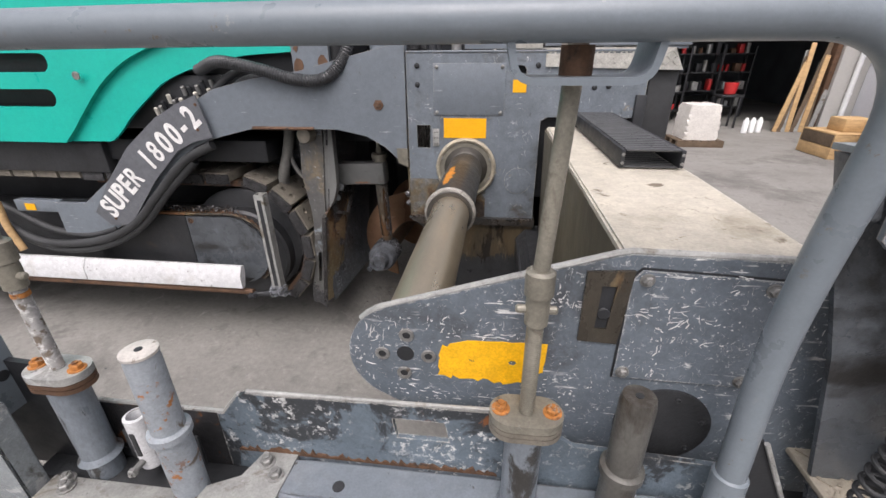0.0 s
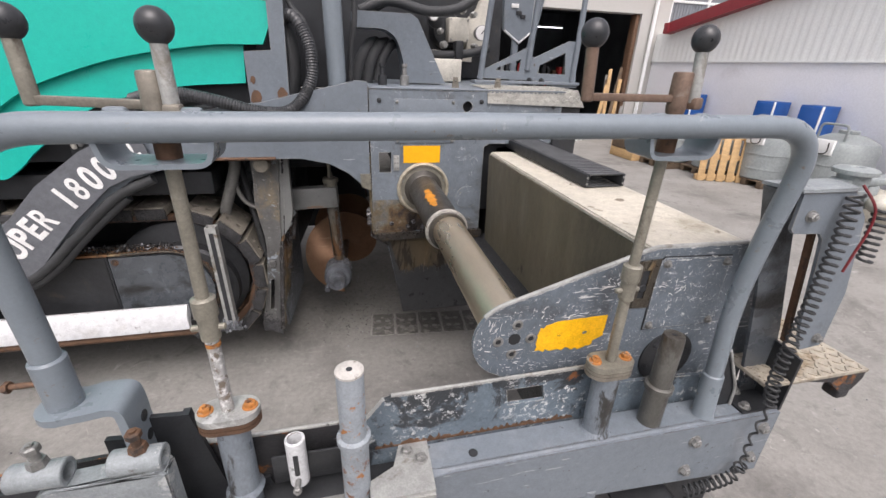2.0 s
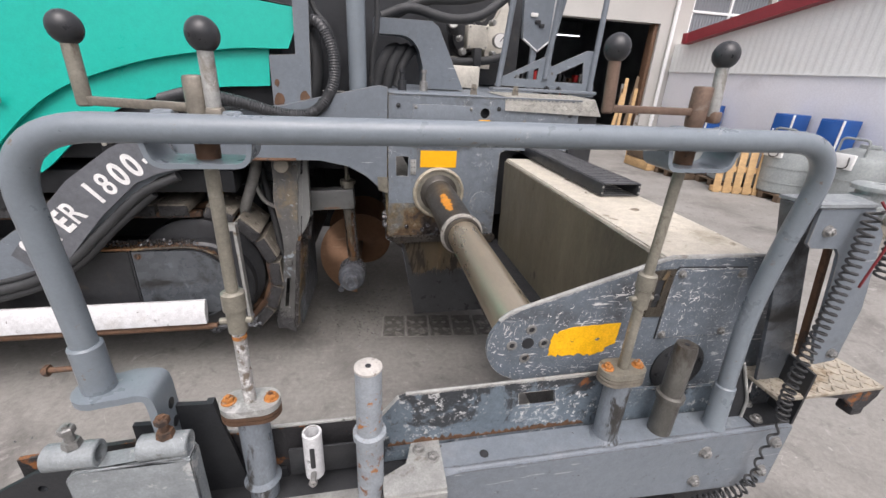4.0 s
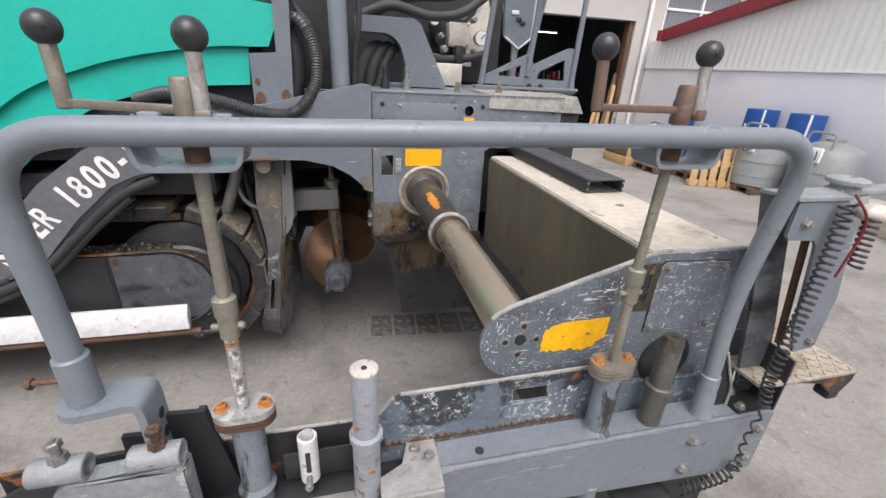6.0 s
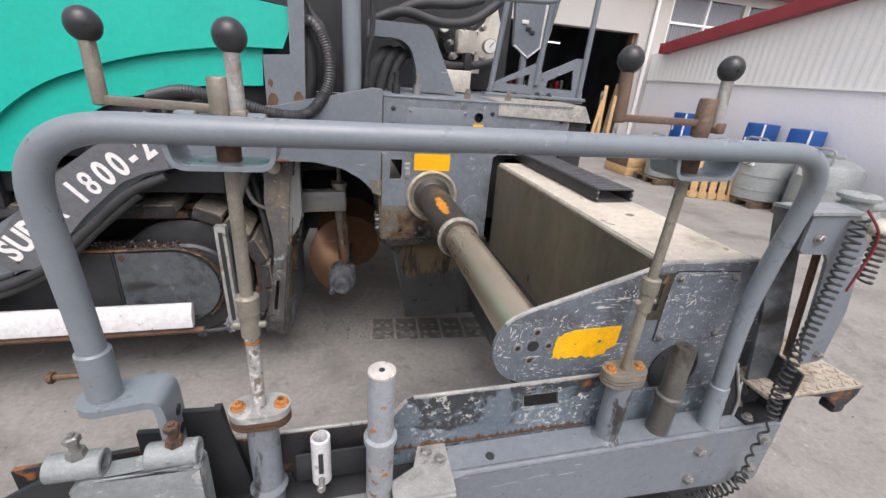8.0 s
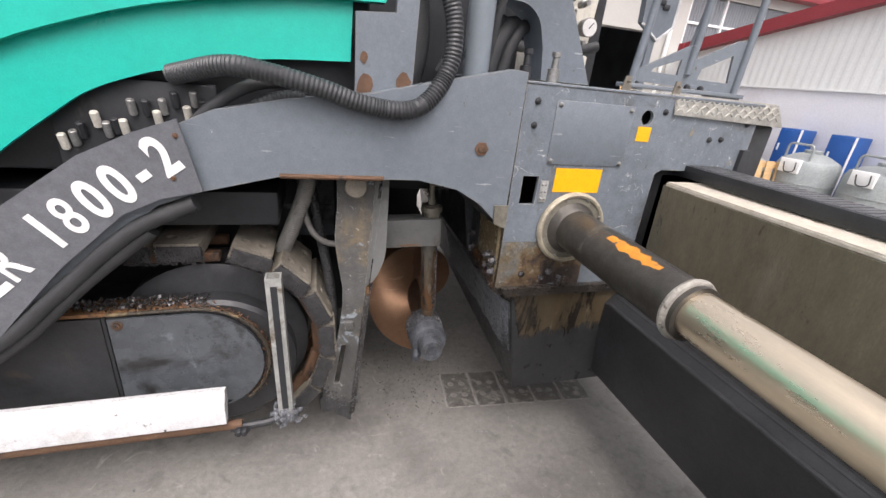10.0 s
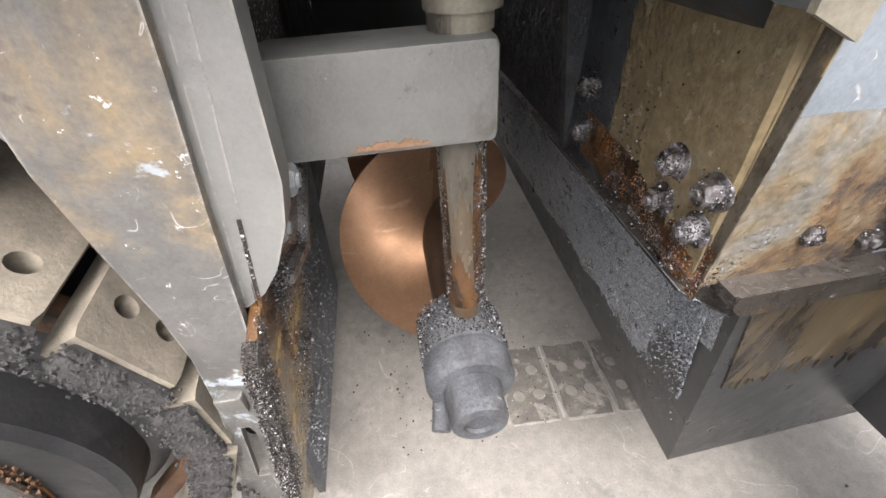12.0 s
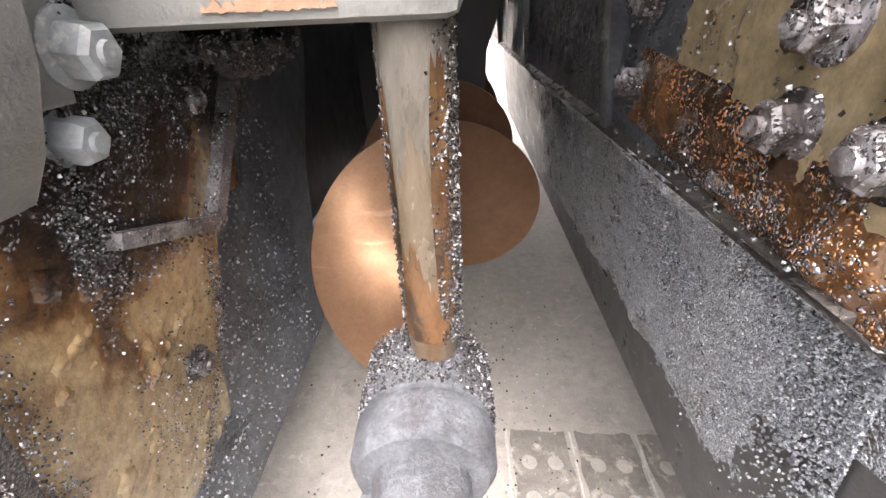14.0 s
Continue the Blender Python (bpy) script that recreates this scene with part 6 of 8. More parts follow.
box(bm, 0.43, 0.7, SY + 0.06, FAR, 1.36, 1.655, 0.01)
part("inner_body", bm, dark_steel, screed, "dark inner screed body")
bm = bm_new()
box(bm, 1.12, 1.6, SY + 0.06, FAR, 0.5, 1.38, 0.01)
part("rear_body", bm, dark_steel, screed)
bm = bm_new()
box(bm, 0.535, 0.86, SY - 0.004, SY - 0.001, 1.408, 1.63, 0.001)
hatch = part("hatch", bm, grey_paint, screed, "flat bolted grey hatch")
for x in (0.55, 0.845):
    for z in (1.42, 1.615):
        bm = bm_new()
        hexbolt(bm, (x, SY - 0.004, z), (0, -1, 0), 0.006, 0.005)
        part("bolt", bm, bolt_steel, hatch)
for x0, x1, z0, z1 in ((0.582, 0.782, 1.303, 1.394), (0.895, 0.955, 1.508, 1.562)):
    bm = bm_new()
    box(bm, x0, x1, SY - 0.002, SY - 0.0004, z0, z1, 0)
    part("decal", bm, yellow_decal, screed, "plain yellow decal")
bm = bm_new()
box(bm, 0.528, 0.56, SY - 0.005, SY - 0.0005, 1.262, 1.345, 0.002)
knuckle = part("hinge_plate", bm, galvanised, screed, "small riveted plate")
for k in range(3):
    for x in (0.537, 0.551):
        bm = bm_new()
        lathe(bm, (x, SY - 0.005, 1.276 + 0.027 * k), (x, -1, 1.276 + 0.027 * k), [(0, 0.005), (0.003, 0.003)], 10)
        part("rivet", bm, bolt_steel, knuckle)
for x, z in ((0.46, 1.62), (0.46, 1.54), (1.25, 1.53), (1.31, 1.535), (1.0, 1.62), (1.42, 1.6)):
    bm = bm_new()
    hexbolt(bm, (x, SY, z), (0, -1, 0), 0.008, 0.006)
    part("bolt", bm, dark_steel, screed)
# flange, outer tube and its weld rings
C = (0.69, 1.16)
bm = bm_new()
lathe(bm, (C[0], SY, C[1]), (C[0], -1, C[1]), [(0, 0.138), (0.012, 0.138), (0.016, 0.134), (0.016, 0.1)], 48)
flange = part("tube_flange", bm, spindle_steel, screed, "round bolted tube flange")
bm = bm_new()
lathe(bm, (C[0], SY, C[1]), (C[0], -1, C[1]), [(0.001, 0.126), (0.001, 0.142), (0.01, 0.146), (0.02, 0.143), (0.025, 0.136), (0.022, 0.128), (0.014, 0.125)], 96, False)
for w in bm.verts:
    a = math.atan2(w.co.z - C[1], w.co.x - C[0])
    w.co += Vector((math.cos(a), -0.6, math.sin(a))) * 0.0022 * noise.noise(Vector((9 * math.cos(a) * 2, 9 * math.sin(a) * 2, w.co.y * 60)))
part("rim_bead", bm, cream_bead, flange, "cream weld bead round the flange")
# dark tube colour on this ring paints the shadow inside the flange bead
bm = bm_new()
lathe(bm, (C[0], SY - 0.014, C[1]), (C[0], -1, C[1]), [(0, 0.106), (0.008, 0.1), (0.02, 0.09), (0.03, 0.085), (0.034, 0.078)], 48)
part("weld_ring", bm, tube_dark, flange, "weld ring at the tube foot, darkened for the shadow there")
for k in range(8):
    a = k * math.pi / 4 + 0.39
    bm = bm_new()
    hexbolt(bm, (C[0] + 0.125 * math.cos(a), SY - 0.016, C[1] + 0.125 * math.sin(a)), (0, -1, 0), 0.006, 0.005, False)
    part("bolt", bm, bolt_steel, flange)
bm = bm_new()
lathe(bm, (C[0], SY - 0.03, C[1]), (0.676, 0.8, 1.152), [(0, 0.081), (0.62, 0.081)], 56)
outer = part("outer_tube", bm, tube_dark, screed, "sooty outer guide tube with an orange mark")
bm = bm_new()
o_rng = random.Random(17)
rows = []
for k in range(15):
    y = 1.2 - 0.24 * k / 14
    ax, az = 0.676 + 0.014 * (y - 0.8) / 0.655, 1.152 + 0.008 * (y - 0.8) / 0.655
    half = 0.26 * math.sin(math.pi * (0.12 + 0.8 * k / 14)) ** 0.6
    mid = radians(113) + 0.05 * o_rng.uniform(-1, 1)
    lo, hi = mid - half * o_rng.uniform(0.7, 1.1), mid + half * o_rng.uniform(0.7, 1.1)
    rows.append([bm.verts.new((ax + 0.0817 * math.cos(lo + (hi - lo) * j / 6), y, az + 0.0817 * math.sin(lo + (hi - lo) * j / 6))) for j in range(7)])
for p, q in zip(rows, rows[1:]):
    for j in range(6):
        bm.faces.new((p[j], q[j], q[j + 1], p[j + 1]))
part("paint_mark", bm, orange_mark, outer, "smeared orange paint mark")
bm = bm_new()
lathe(bm, (0.677, 0.875, 1.152), (0.676, 0.5, 1.151), [(0, 0.083), (0.004, 0.091), (0.012, 0.093), (0.022, 0.088), (0.028, 0.068)], 56)
part("weld_ring", bm, weld, outer, "rough bright weld bead at the tube mouth")
bm = bm_new()
lathe(bm, (0.945, SY, 1.1), (0.945, -1, 1.1), [(-0.001, 0.065), (0.004, 0.065), (0.0045, 0.06)], 36)
part("round_cover", bm, oily_side, screed, "round bolted cover with a thin seam")
# ledge and lower box
bm = bm_new()
plate(bm, [(0.455, 0.868), (0.62, 0.872), (1.04, 0.872), (1.04, 0.906), (0.43, 0.906), (0.436, 0.885)], [], SY - 0.03, SY + 0.05)
part("ledge", bm, tarred, screed, "tarry ledge above the lower box")
for x, z in ((0.512, 0.962), (0.603, 0.942), (0.687, 0.938), (0.635, 0.968)):
    bm = bm_new()
    hexbolt(bm, (x, SY, z), (0, -1, 0), 0.012, 0.012)
    part("bolt", bm, tarred_bolt, screed)
bm = bm_new()
plate(bm, [(0.573, 0.372), (1.04, 0.376), (1.04, 0.87), (0.485, 0.87)], [], SY - 0.008, FAR)
for w in bm.verts:
    if w.co.y > 2:
        w.co.x += 0.17
bmesh.ops.bevel(bm, geom=[e for e in bm.edges if len(e.link_faces) == 2 and e.calc_face_angle(0) > 0.8], offset=0.012, segments=3, affect="EDGES")
lower = part("lower_box", bm, wall_sheet, screed, "black oily lower box with brown runs")
bm = bm_new()
drng = random.Random(11)
top = 0.868
edge = [(0.497, top), (1.03, top), (1.03, 0.76)]
x, low = 1.025, 0.73
while x > 0.55:
    low = min(0.79, max(0.66, low + drng.uniform(-0.012, 0.012)))
    w, drop = drng.uniform(0.002, 0.009), drng.choice((0.0, 0.0, 0.01, 0.02, 0.04, 0.07)) * drng.uniform(0.4, 1.0)
    edge += [(x, low), (x - 0.2 * w, low - 0.7 * drop), (x - 0.5 * w, low - drop - 0.002), (x - 0.8 * w, low - 0.7 * drop), (x - w, low)]
    x -= w + drng.uniform(0.002, 0.012)
plate(bm, edge, [], SY - 0.0115, SY - 0.007)
part("oil_run", bm, run_stain, lower, "brown dried oil runs on the box front")
hung = True
# sloping front wall with the caked ledge
bm = bm_new()
plate(bm, [(0.415, 0.87), (0.435, 0.87), (0.445, 1.3), (0.425, 1.3)], [], SY + 0.016, FAR)
part("front_wall", bm, oily_wall, screed, "brown oily front wall of the screed")
bm = bm_new()
plate(bm, [(0.40, 0.865), (0.49, 0.80), (0.505, 0.805), (0.435, 0.885)], [], SY + 0.02, FAR)
part("front_lip", bm, tarred, screed, "asphalt-caked lip along the front wall")
for y in (1.86, 2.5, 3.2):
    bm = bm_new()
    plate(bm, [(0.36, 1.3), (0.43, 1.3), (0.43, 0.86), (0.405, 0.86)], [], y, y + 0.02)
    part("rib", bm, slate_tar, screed, "tarred stiffening rib")
bm = bm_new()
plate(bm, [(0.413, 1.25), (0.43, 1.25), (0.43, 0.88), (0.408, 0.88)], [], 1.503, 1.645)
part("pad_plate", bm, oily_wall, screed, "smooth brown pad plate")
for y, z in ((1.581, 0.988), (1.584, 0.938), (1.517, 0.987), (1.522, 0.939), (1.8, 1.0), (1.8, 0.93)):
    bm = bm_new()
    hexbolt(bm, (0.41, y, z), (-1, 0, 0), 0.0135, 0.018)
    part("bolt", bm, tarred_bolt, screed, "fat tarred bolt head")
hung = False
bm = bm_new()
plate(bm, [(0.4075, 0.935), (0.4095, 0.935), (0.4095, 1.3), (0.4075, 1.3)], [], SY - 0.002, SY + 0.016)
part("edge_film", bm, grimy_plate, screed, "oil film on the plate edge")
bm = bm_new()
crust_sheet(bm, (0.409, SY - 0.001, 0.9), (0.38, 0, 0), (0, 0, 0.2), (0, -1, 0), 170, 90, 0.0025, -1.3, 31.0, 9)
part("tar_crust", bm, plate_foot, screed, "brown tar and grit smeared over the plate foot")
# top sheet, tread plate cover and lugs
bm = bm_new()
box(bm, 0.41, 1.48, SY - 0.004, FAR, 1.673, 1.682, 0.003)
part("top_sheet", bm, grey_paint, screed, "flat grey top sheet")
bm = bm_new()
vs = [bm.verts.new(p) for p in ((1.03, SY - 0.012, 1.615), (1.6, SY - 0.012, 1.6), (1.56, SY + 0.004, 1.684), (1.03, SY + 0.004, 1.684), (1.56, SY + 0.35, 1.69), (1.03, SY + 0.35, 1.69), (1.61, SY + 0.35, 1.6))]
for f in ((0, 1, 2, 3), (3, 2, 4, 5), (1, 6, 4, 2)):
    bm.faces.new([vs[i] for i in f])
bmesh.ops.solidify(bm, geom=bm.faces[:], thickness=0.004)
cover = part("tread_cover", bm, tread_plate, screed, "folded aluminium tread plate cover")
bm = bm_new()
for i in range(22):
    for j in range(3):
        x, z = 1.045 + 0.0245 * i, 1.63 + 0.019 * j
        a = radians(40 if (i + j) % 2 else -40)
        y = SY - 0.013 + 0.016 * (z - 1.61) / 0.075
        box(bm, -0.011, 0.011, -0.0022, 0.0015, -0.0028, 0.0028, 0, Matrix.Translation((x, y, z)) @ Euler((0, a, 0)).to_matrix().to_4x4())
    for j in range(12):
        x, y = 1.045 + 0.0245 * i, SY + 0.02 + 0.027 * j
        a = radians(45 if (i + j) % 2 else -45)
        box(bm, -0.011, 0.011, -0.003, 0.003, -0.001, 0.0028, 0, Matrix.Translation((x, y, 1.6845 + 0.0173 * (y - SY))) @ Euler((0, 0, a)).to_matrix().to_4x4())
part("tread_pattern", bm, tread_plate, cover)
for x in (0.88, 1.12):
    bm = bm_new()
    plate(bm, [(x - 0.02, 1.682), (x + 0.02, 1.682), (x + 0.012, 1.735), (x - 0.012, 1.735)], [circle(x, 1.715, 0.006, 10)], SY + 0.1, SY + 0.108)
    rod(bm, (x, SY + 0.085, 1.716), (x, SY + 0.12, 1.716), 0.004, 8)
    part("lifting_lug", bm, zinc, screed, "small hinge lug with a pin")
bm = bm_new()
box(bm, 1.43, 1.475, SY - 0.02, SY + 0.35, 1.2, 1.5, 0.004)
part("rear_web", bm, black_steel, screed)
bm = bm_new()
box(bm, 1.48, 1.6, SY + 0.02, SY + 0.35, 1.25, 1.6, 0.01)
part("rubber_flap", bm, rubber, screed, "black rubber flap")
# platform frame on top
frame_th = thing("platform_frame", (1.4, 1.86, 1.68), "grey steel platform frame with slanted hand rails", "frame")
bm = bm_new()
plate(bm, [(1.08, 1.73), (1.74, 1.715), (1.74, 1.735), (1.70, 1.95), (1.66, 1.95), (1.44, 1.85), (1.38, 1.9), (1.12, 1.775)], [[(1.47, 1.765), (1.66, 1.762), (1.645, 1.885), (1.48, 1.81)], [(1.2, 1.775), (1.35, 1.772), (1.355, 1.84), (1.21, 1.79)]], 1.855, 1.867)
part("gusset", bm, grey_paint, frame_th, "slanted grey gusset plate")
bm = bm_new()
box(bm, 1.06, 1.75, 1.82, 1.9, 1.7, 1.718, 0.003)
box(bm, 1.56, 1.74, 1.83, 1.89, 1.685, 1.7, 0.003)
part("sill", bm, grey_paint, frame_th)
for a, b in (((1.1, 1.85, 1.72), (1.2, 1.85, 2.75)), ((1.4, 1.85, 1.78), (1.46, 1.85, 2.75)), ((1.38, 1.87, 1.76), (1.56, 1.87, 2.75)), ((1.71, 1.85, 1.72), (1.74, 1.85, 2.75))):
    bm = bm_new()
    sweep(bm, [a, b], 0.017, 14)
    part("rail_post", bm, grey_paint, frame_th, "slanted grey rail tube")
bm = bm_new()
sweep(bm, rounded([(0.3, 1.62, 2.17), (1.0, 1.7, 2.2), (1.42, 1.74, 2.22), (1.52, 1.76, 2.4)], 0.1), 0.018, 14)
part("cross_rail", bm, grey_paint, frame_th)
for x in (1.42, 1.5):
    bm = bm_new()
    hexbolt(bm, (x, 1.85, 1.718), (0, 0, 1), 0.014, 0.014)
    part("bolt", bm, black_steel, frame_th)

# ---- auger bracket, arm, bearing and screw ----
hung = True
brk = thing("auger_bracket", (-0.12, 1.7, 0.3), "worn grey channel bracket caked with tar and asphalt", "bracket")
bm = bm_new()
FY = 1.545
outline = [(-0.155, 1.335), (-0.02, 1.335), (-0.033, 1.24), (-0.046, 1.13), (-0.063, 1.016), (-0.085, 0.8), (-0.11, 0.62), (-0.155, 0.33), (-0.16, 0.30), (-0.272, 0.335), (-0.262, 0.4), (-0.235, 0.48), (-0.205, 0.6), (-0.178, 0.72), (-0.162, 0.82), (-0.158, 0.9), (-0.168, 0.99), (-0.175, 1.07), (-0.172, 1.12), (-0.16, 1.2)]
slot = [(-0.177, 0.63), (-0.157, 0.63), (-0.196, 0.435), (-0.218, 0.435)]
plate(bm, outline, [slot], FY, FY + 0.012)
for w in bm.verts:
    if w.co.z < 0.9:
        right = w.co.x > -0.12 - 0.2 * (0.8 - w.co.z)
        w.co.y += -0.02 * min(1.0, (0.9 - w.co.z) / 0.2) if right else (0.9 - w.co.z) * 0.09
part("front_flange", bm, bracket_paint, brk, "chipped grey front flange with a slot")
bm = bm_new()
box(bm, -0.28, -0.155, FY + 0.042, FY + 0.075, 0.285, 0.365, 0.012)
e_rng = random.Random(62)
for k in range(700):
    x, z = e_rng.uniform(-0.275, -0.155), 0.3 + abs(e_rng.gauss(0, 0.035))
    y = 1.599 - 0.074 * (x + 0.27) / 0.11
    grains(bm, [Vector((x, y - 0.003, z + 0.02 * (-0.155 - x) / 0.12))], 0.003, 0.008, e_rng)
part("caked_foot", bm, pad_edge, brk, "asphalt-caked lower tip")
bm = bm_new()
plate(bm, [(FY + 0.012, 1.34), (1.92, 1.34), (1.925, 0.9), (1.815, 0.8), (1.785, 0.66), (1.72, 0.52), (1.61, 0.32), (1.517, 0.34), (1.513, 0.82), (1.518, 0.868), (FY + 0.014, 0.885)], [], -0.006, 0.006, "x")
shear = Matrix(((1, 0, 0.15, -0.081 - 0.12), (0, 1, 0, 0), (0, 0, 1, 0), (0, 0, 0, 1)))
bm.transform(shear)
web = part("web", bm, tar_web, brk, "tar-covered brown side web")
bm = bm_new()
plate(bm, [(1.64, 0.975), (1.87, 0.955), (1.775, 0.805), (1.635, 0.855)], [], 0.005, 0.0125, "x")
bm.transform(shear)
part("pad", bm, tar_web, brk, "dark tarred pad")
bm = bm_new()
plate(bm, [(1.557, 1.0), (1.557, 0.872), (1.66, 0.814), (1.765, 0.757), (1.79, 0.782), (1.9, 0.96), (1.9, 1.0)], [], 0.004, 0.0085, "x")
bm.transform(shear)
part("upper_sheet", bm, tar_web, brk, "tarred doubling sheet on the web")
bm = bm_new()
plate(bm, [(1.868, 0.96), (1.892, 0.955), (1.79, 0.782), (1.635, 0.842), (1.638, 0.856), (1.778, 0.805)], [], 0.005, 0.028, "x")
bm.transform(shear)
part("clip", bm, clip_steel, brk, "grimy bare clip")
bm = bm_new()
plate(bm, [(-0.06, 1.3), (0.02, 1.3), (0.01, 1.13), (0.004, 1.03), (-0.006, 0.985), (-0.03, 0.932), (-0.052, 0.902), (-0.075, 0.886), (-0.09, 0.885), (-0.082, 0.92), (-0.07, 1.05)], [], FY + 0.013, FY + 0.052)
bmesh.ops.bevel(bm, geom=[e for e in bm.edges if len(e.link_faces) == 2 and e.calc_face_angle(0) > 0.6], offset=0.006, segments=2, affect="EDGES")
part("gusset", bm, arm_paint, brk, "thick grey gusset strip")
bm = bm_new()
plate(bm, [(-0.05, 1.25), (-0.004, 1.25), (-0.028, 1.0), (-0.036, 0.955), (-0.05, 0.965)], [], FY + 0.052, FY + 0.098)
bmesh.ops.bevel(bm, geom=[e for e in bm.edges if len(e.link_faces) == 2 and e.calc_face_angle(0) > 0.6], offset=0.006, segments=2, affect="EDGES")
part("gusset_step", bm, arm_paint, brk)
bm = bm_new()
plate(bm, [(FY - 0.041, 0.345), (FY - 0.028, 0.345), (FY - 0.025, 0.872), (FY - 0.042, 0.86)], [], -0.009, 0.0085, "x")
bm.transform(shear)
e_rng = random.Random(61)
grains(bm, [Vector((-0.2 + 0.15 * z + e_rng.uniform(-0.012, 0.01), FY - 0.042 + e_rng.uniform(-0.003, 0.004), z)) for z in [0.345 + 0.5 * e_rng.random() for k in range(2200)]], 0.0008, 0.0026, e_rng)
part("tar_edge", bm, dark_grit, brk, "tarred edge between flange and web")
bm = bm_new()
plate(bm, [(FY + 0.0125, 0.9), (FY + 0.026, 0.9), (FY + 0.026, 1.338), (FY + 0.0125, 1.338)], [], -0.009, 0.0085, "x")
bm.transform(shear)
part("weld_edge", bm, arm_paint, brk, "painted weld between flange and web")
bm = bm_new()
sheet = [(1.59, 0.315), (2.18, 0.32), (2.28, 0.7), (2.42, 0.93), (2.42, 1.2), (1.6, 1.2)]
plate(bm, sheet, [], -0.137, -0.125, "x")
part("rubber_apron", bm, apron_rubber, brk, "dusty dark rear apron")
for y, z, r in ((1.639, 0.932, 0.0155), (1.714, 0.638, 0.015), (1.65, 0.988, 0.0175), (1.779, 0.934, 0.014)):
    bm = bm_new()
    hexbolt(bm, (-0.195 + 0.15 * z + (0.016 if z > 0.98 else 0.0), y, z), (1, 0, -0.15), r, 0.022 if z > 0.9 else 0.014)
    part("bolt", bm, scuffed_cast if z > 0.9 and y < 1.7 else tarred_bolt, brk, "big bolt head smeared with tar" if z > 0.9 and y < 1.7 else "tarred bolt head")
bm = bm_new()
bmesh.ops.create_uvsphere(bm, u_segments=48, v_segments=32, radius=1)
for w in bm.verts:
    p = w.co.copy()
    w.co = Vector((-0.005, 1.86, 0.985)) + Vector((p.x * 0.05, p.y * 0.07, p.z * 0.04)) * (1 + 0.3 * noise.noise(p * 2.2) + 0.12 * noise.noise(p * 9))
grains(bm, [Vector((-0.005, 1.86, 0.985)) + Vector((0.05 * u.x, 0.07 * u.y, 0.04 * u.z)) * e_rng.uniform(0.95, 1.12) for u in [Vector((e_rng.gauss(0, 1), e_rng.gauss(0, 1), e_rng.gauss(0, 1))).normalized() for k in range(900)]], 0.0015, 0.004, e_rng)
part("tar_lump", bm, dark_grit, brk, "dark lump of old asphalt under the arm")
bm = bm_new()
lathe(bm, (-0.095, FY, 1.285), (-0.095, -1, 1.285), [(-0.01, 0.038), (0.055, 0.038), (0.062, 0.034), (0.063, 0.01)], 36)
part("pin", bm, zinc, brk, "big dull pivot pin head")
bm = bm_new()
box(bm, -0.38, -0.06, FY - 0.02, FY + 0.02, 1.335, 1.35, 0.003)
part("top_angle", bm, dark_steel, brk)
bm = bm_new()
box(bm, -0.16, -0.125, FY - 0.012, FY + 0.008, 0.72, 0.755, 0.004)
part("stop", bm, bracket_paint, brk, "small welded stop")

arm = thing("auger_hanger", (0.19, 1.7, 0.6), "grey box arm with a tarred vertical hanger tube", "hanger")
bm = bm_new()
box(bm, -0.03, 0.232, 1.66, 1.75, 0.995, 1.112, 0.012)
part("box_arm", bm, arm_paint, arm, "grey painted box arm with a rust patch")
bm = bm_new()
prng = random.Random(5)
pts = [(0.06 + 0.09 * t, 1.0035 + prng.uniform(0, 0.0015)) for t in [k / 40 for k in range(41)]]
pts += [(0.15 - 0.09 * t + prng.uniform(-0.001, 0.001), 1.0125 + 0.008 * noise.noise(Vector((14 * t, 3, 0))) + 0.006 * noise.noise(Vector((45 * t, 7, 0))) - 0.006 * abs(2 * t - 1) ** 3) for t in [k / 60 for k in range(61)]]
plate(bm, pts, [], 1.6585, 1.6605)
part("rust_patch", bm, bare_primer, arm, "bare orange-brown patch on the arm")
bm = bm_new()
lathe(bm, (0.193, 1.712, 0.66), (0.197, 1.715, 3), [(0, 0.026), (0.06, 0.03), (0.5, 0.034)], 28)
part("hanger_tube", bm, surface("oil_streaked_hanger", (0.095, 0.086, 0.07), 0.3, 0.3, 0.25, 9, [((0.14, 0.135, 0.12), 5, 0.56, 0.16, 0.35, 0.2, "blot"), ((0.09, 0.055, 0.03), 9, 0.56, 0.14, 0.3, 0.1, "blot"), ((0.02, 0.018, 0.016), 34, 0.62, 0.06, 0.2, 0.1, "blot"), ((0.4, 0.4, 0.4), 60, 0.66, 0.04, 0.3, 0.2, "fleck")], 0.5, stretch=(1, 1, 0.3)), arm, "oil-streaked brown hanger tube")
for s in (0, 1):
    bm = bm_new()
    k_rng = random.Random(20 + s)
    spots = []
    for k in range(700 if s == 0 else 2300):
        z = k_rng.uniform(0.69, 1.0)
        a = (radians(200) + k_rng.gauss(0, 0.1)) if s == 0 else (radians(-28) + k_rng.gauss(0, 0.26))
        rr = 0.0305 + k_rng.uniform(-0.002, 0.003)
        spots.append(Vector((0.194 + rr * math.cos(a), 1.713 + rr * math.sin(a), z)))
    grains(bm, spots, 0.0008, 0.0022 if s == 0 else 0.0027, k_rng)
    part("tar_ridge", bm, dark_grit, arm, "ridge of tar and grit on the tube")
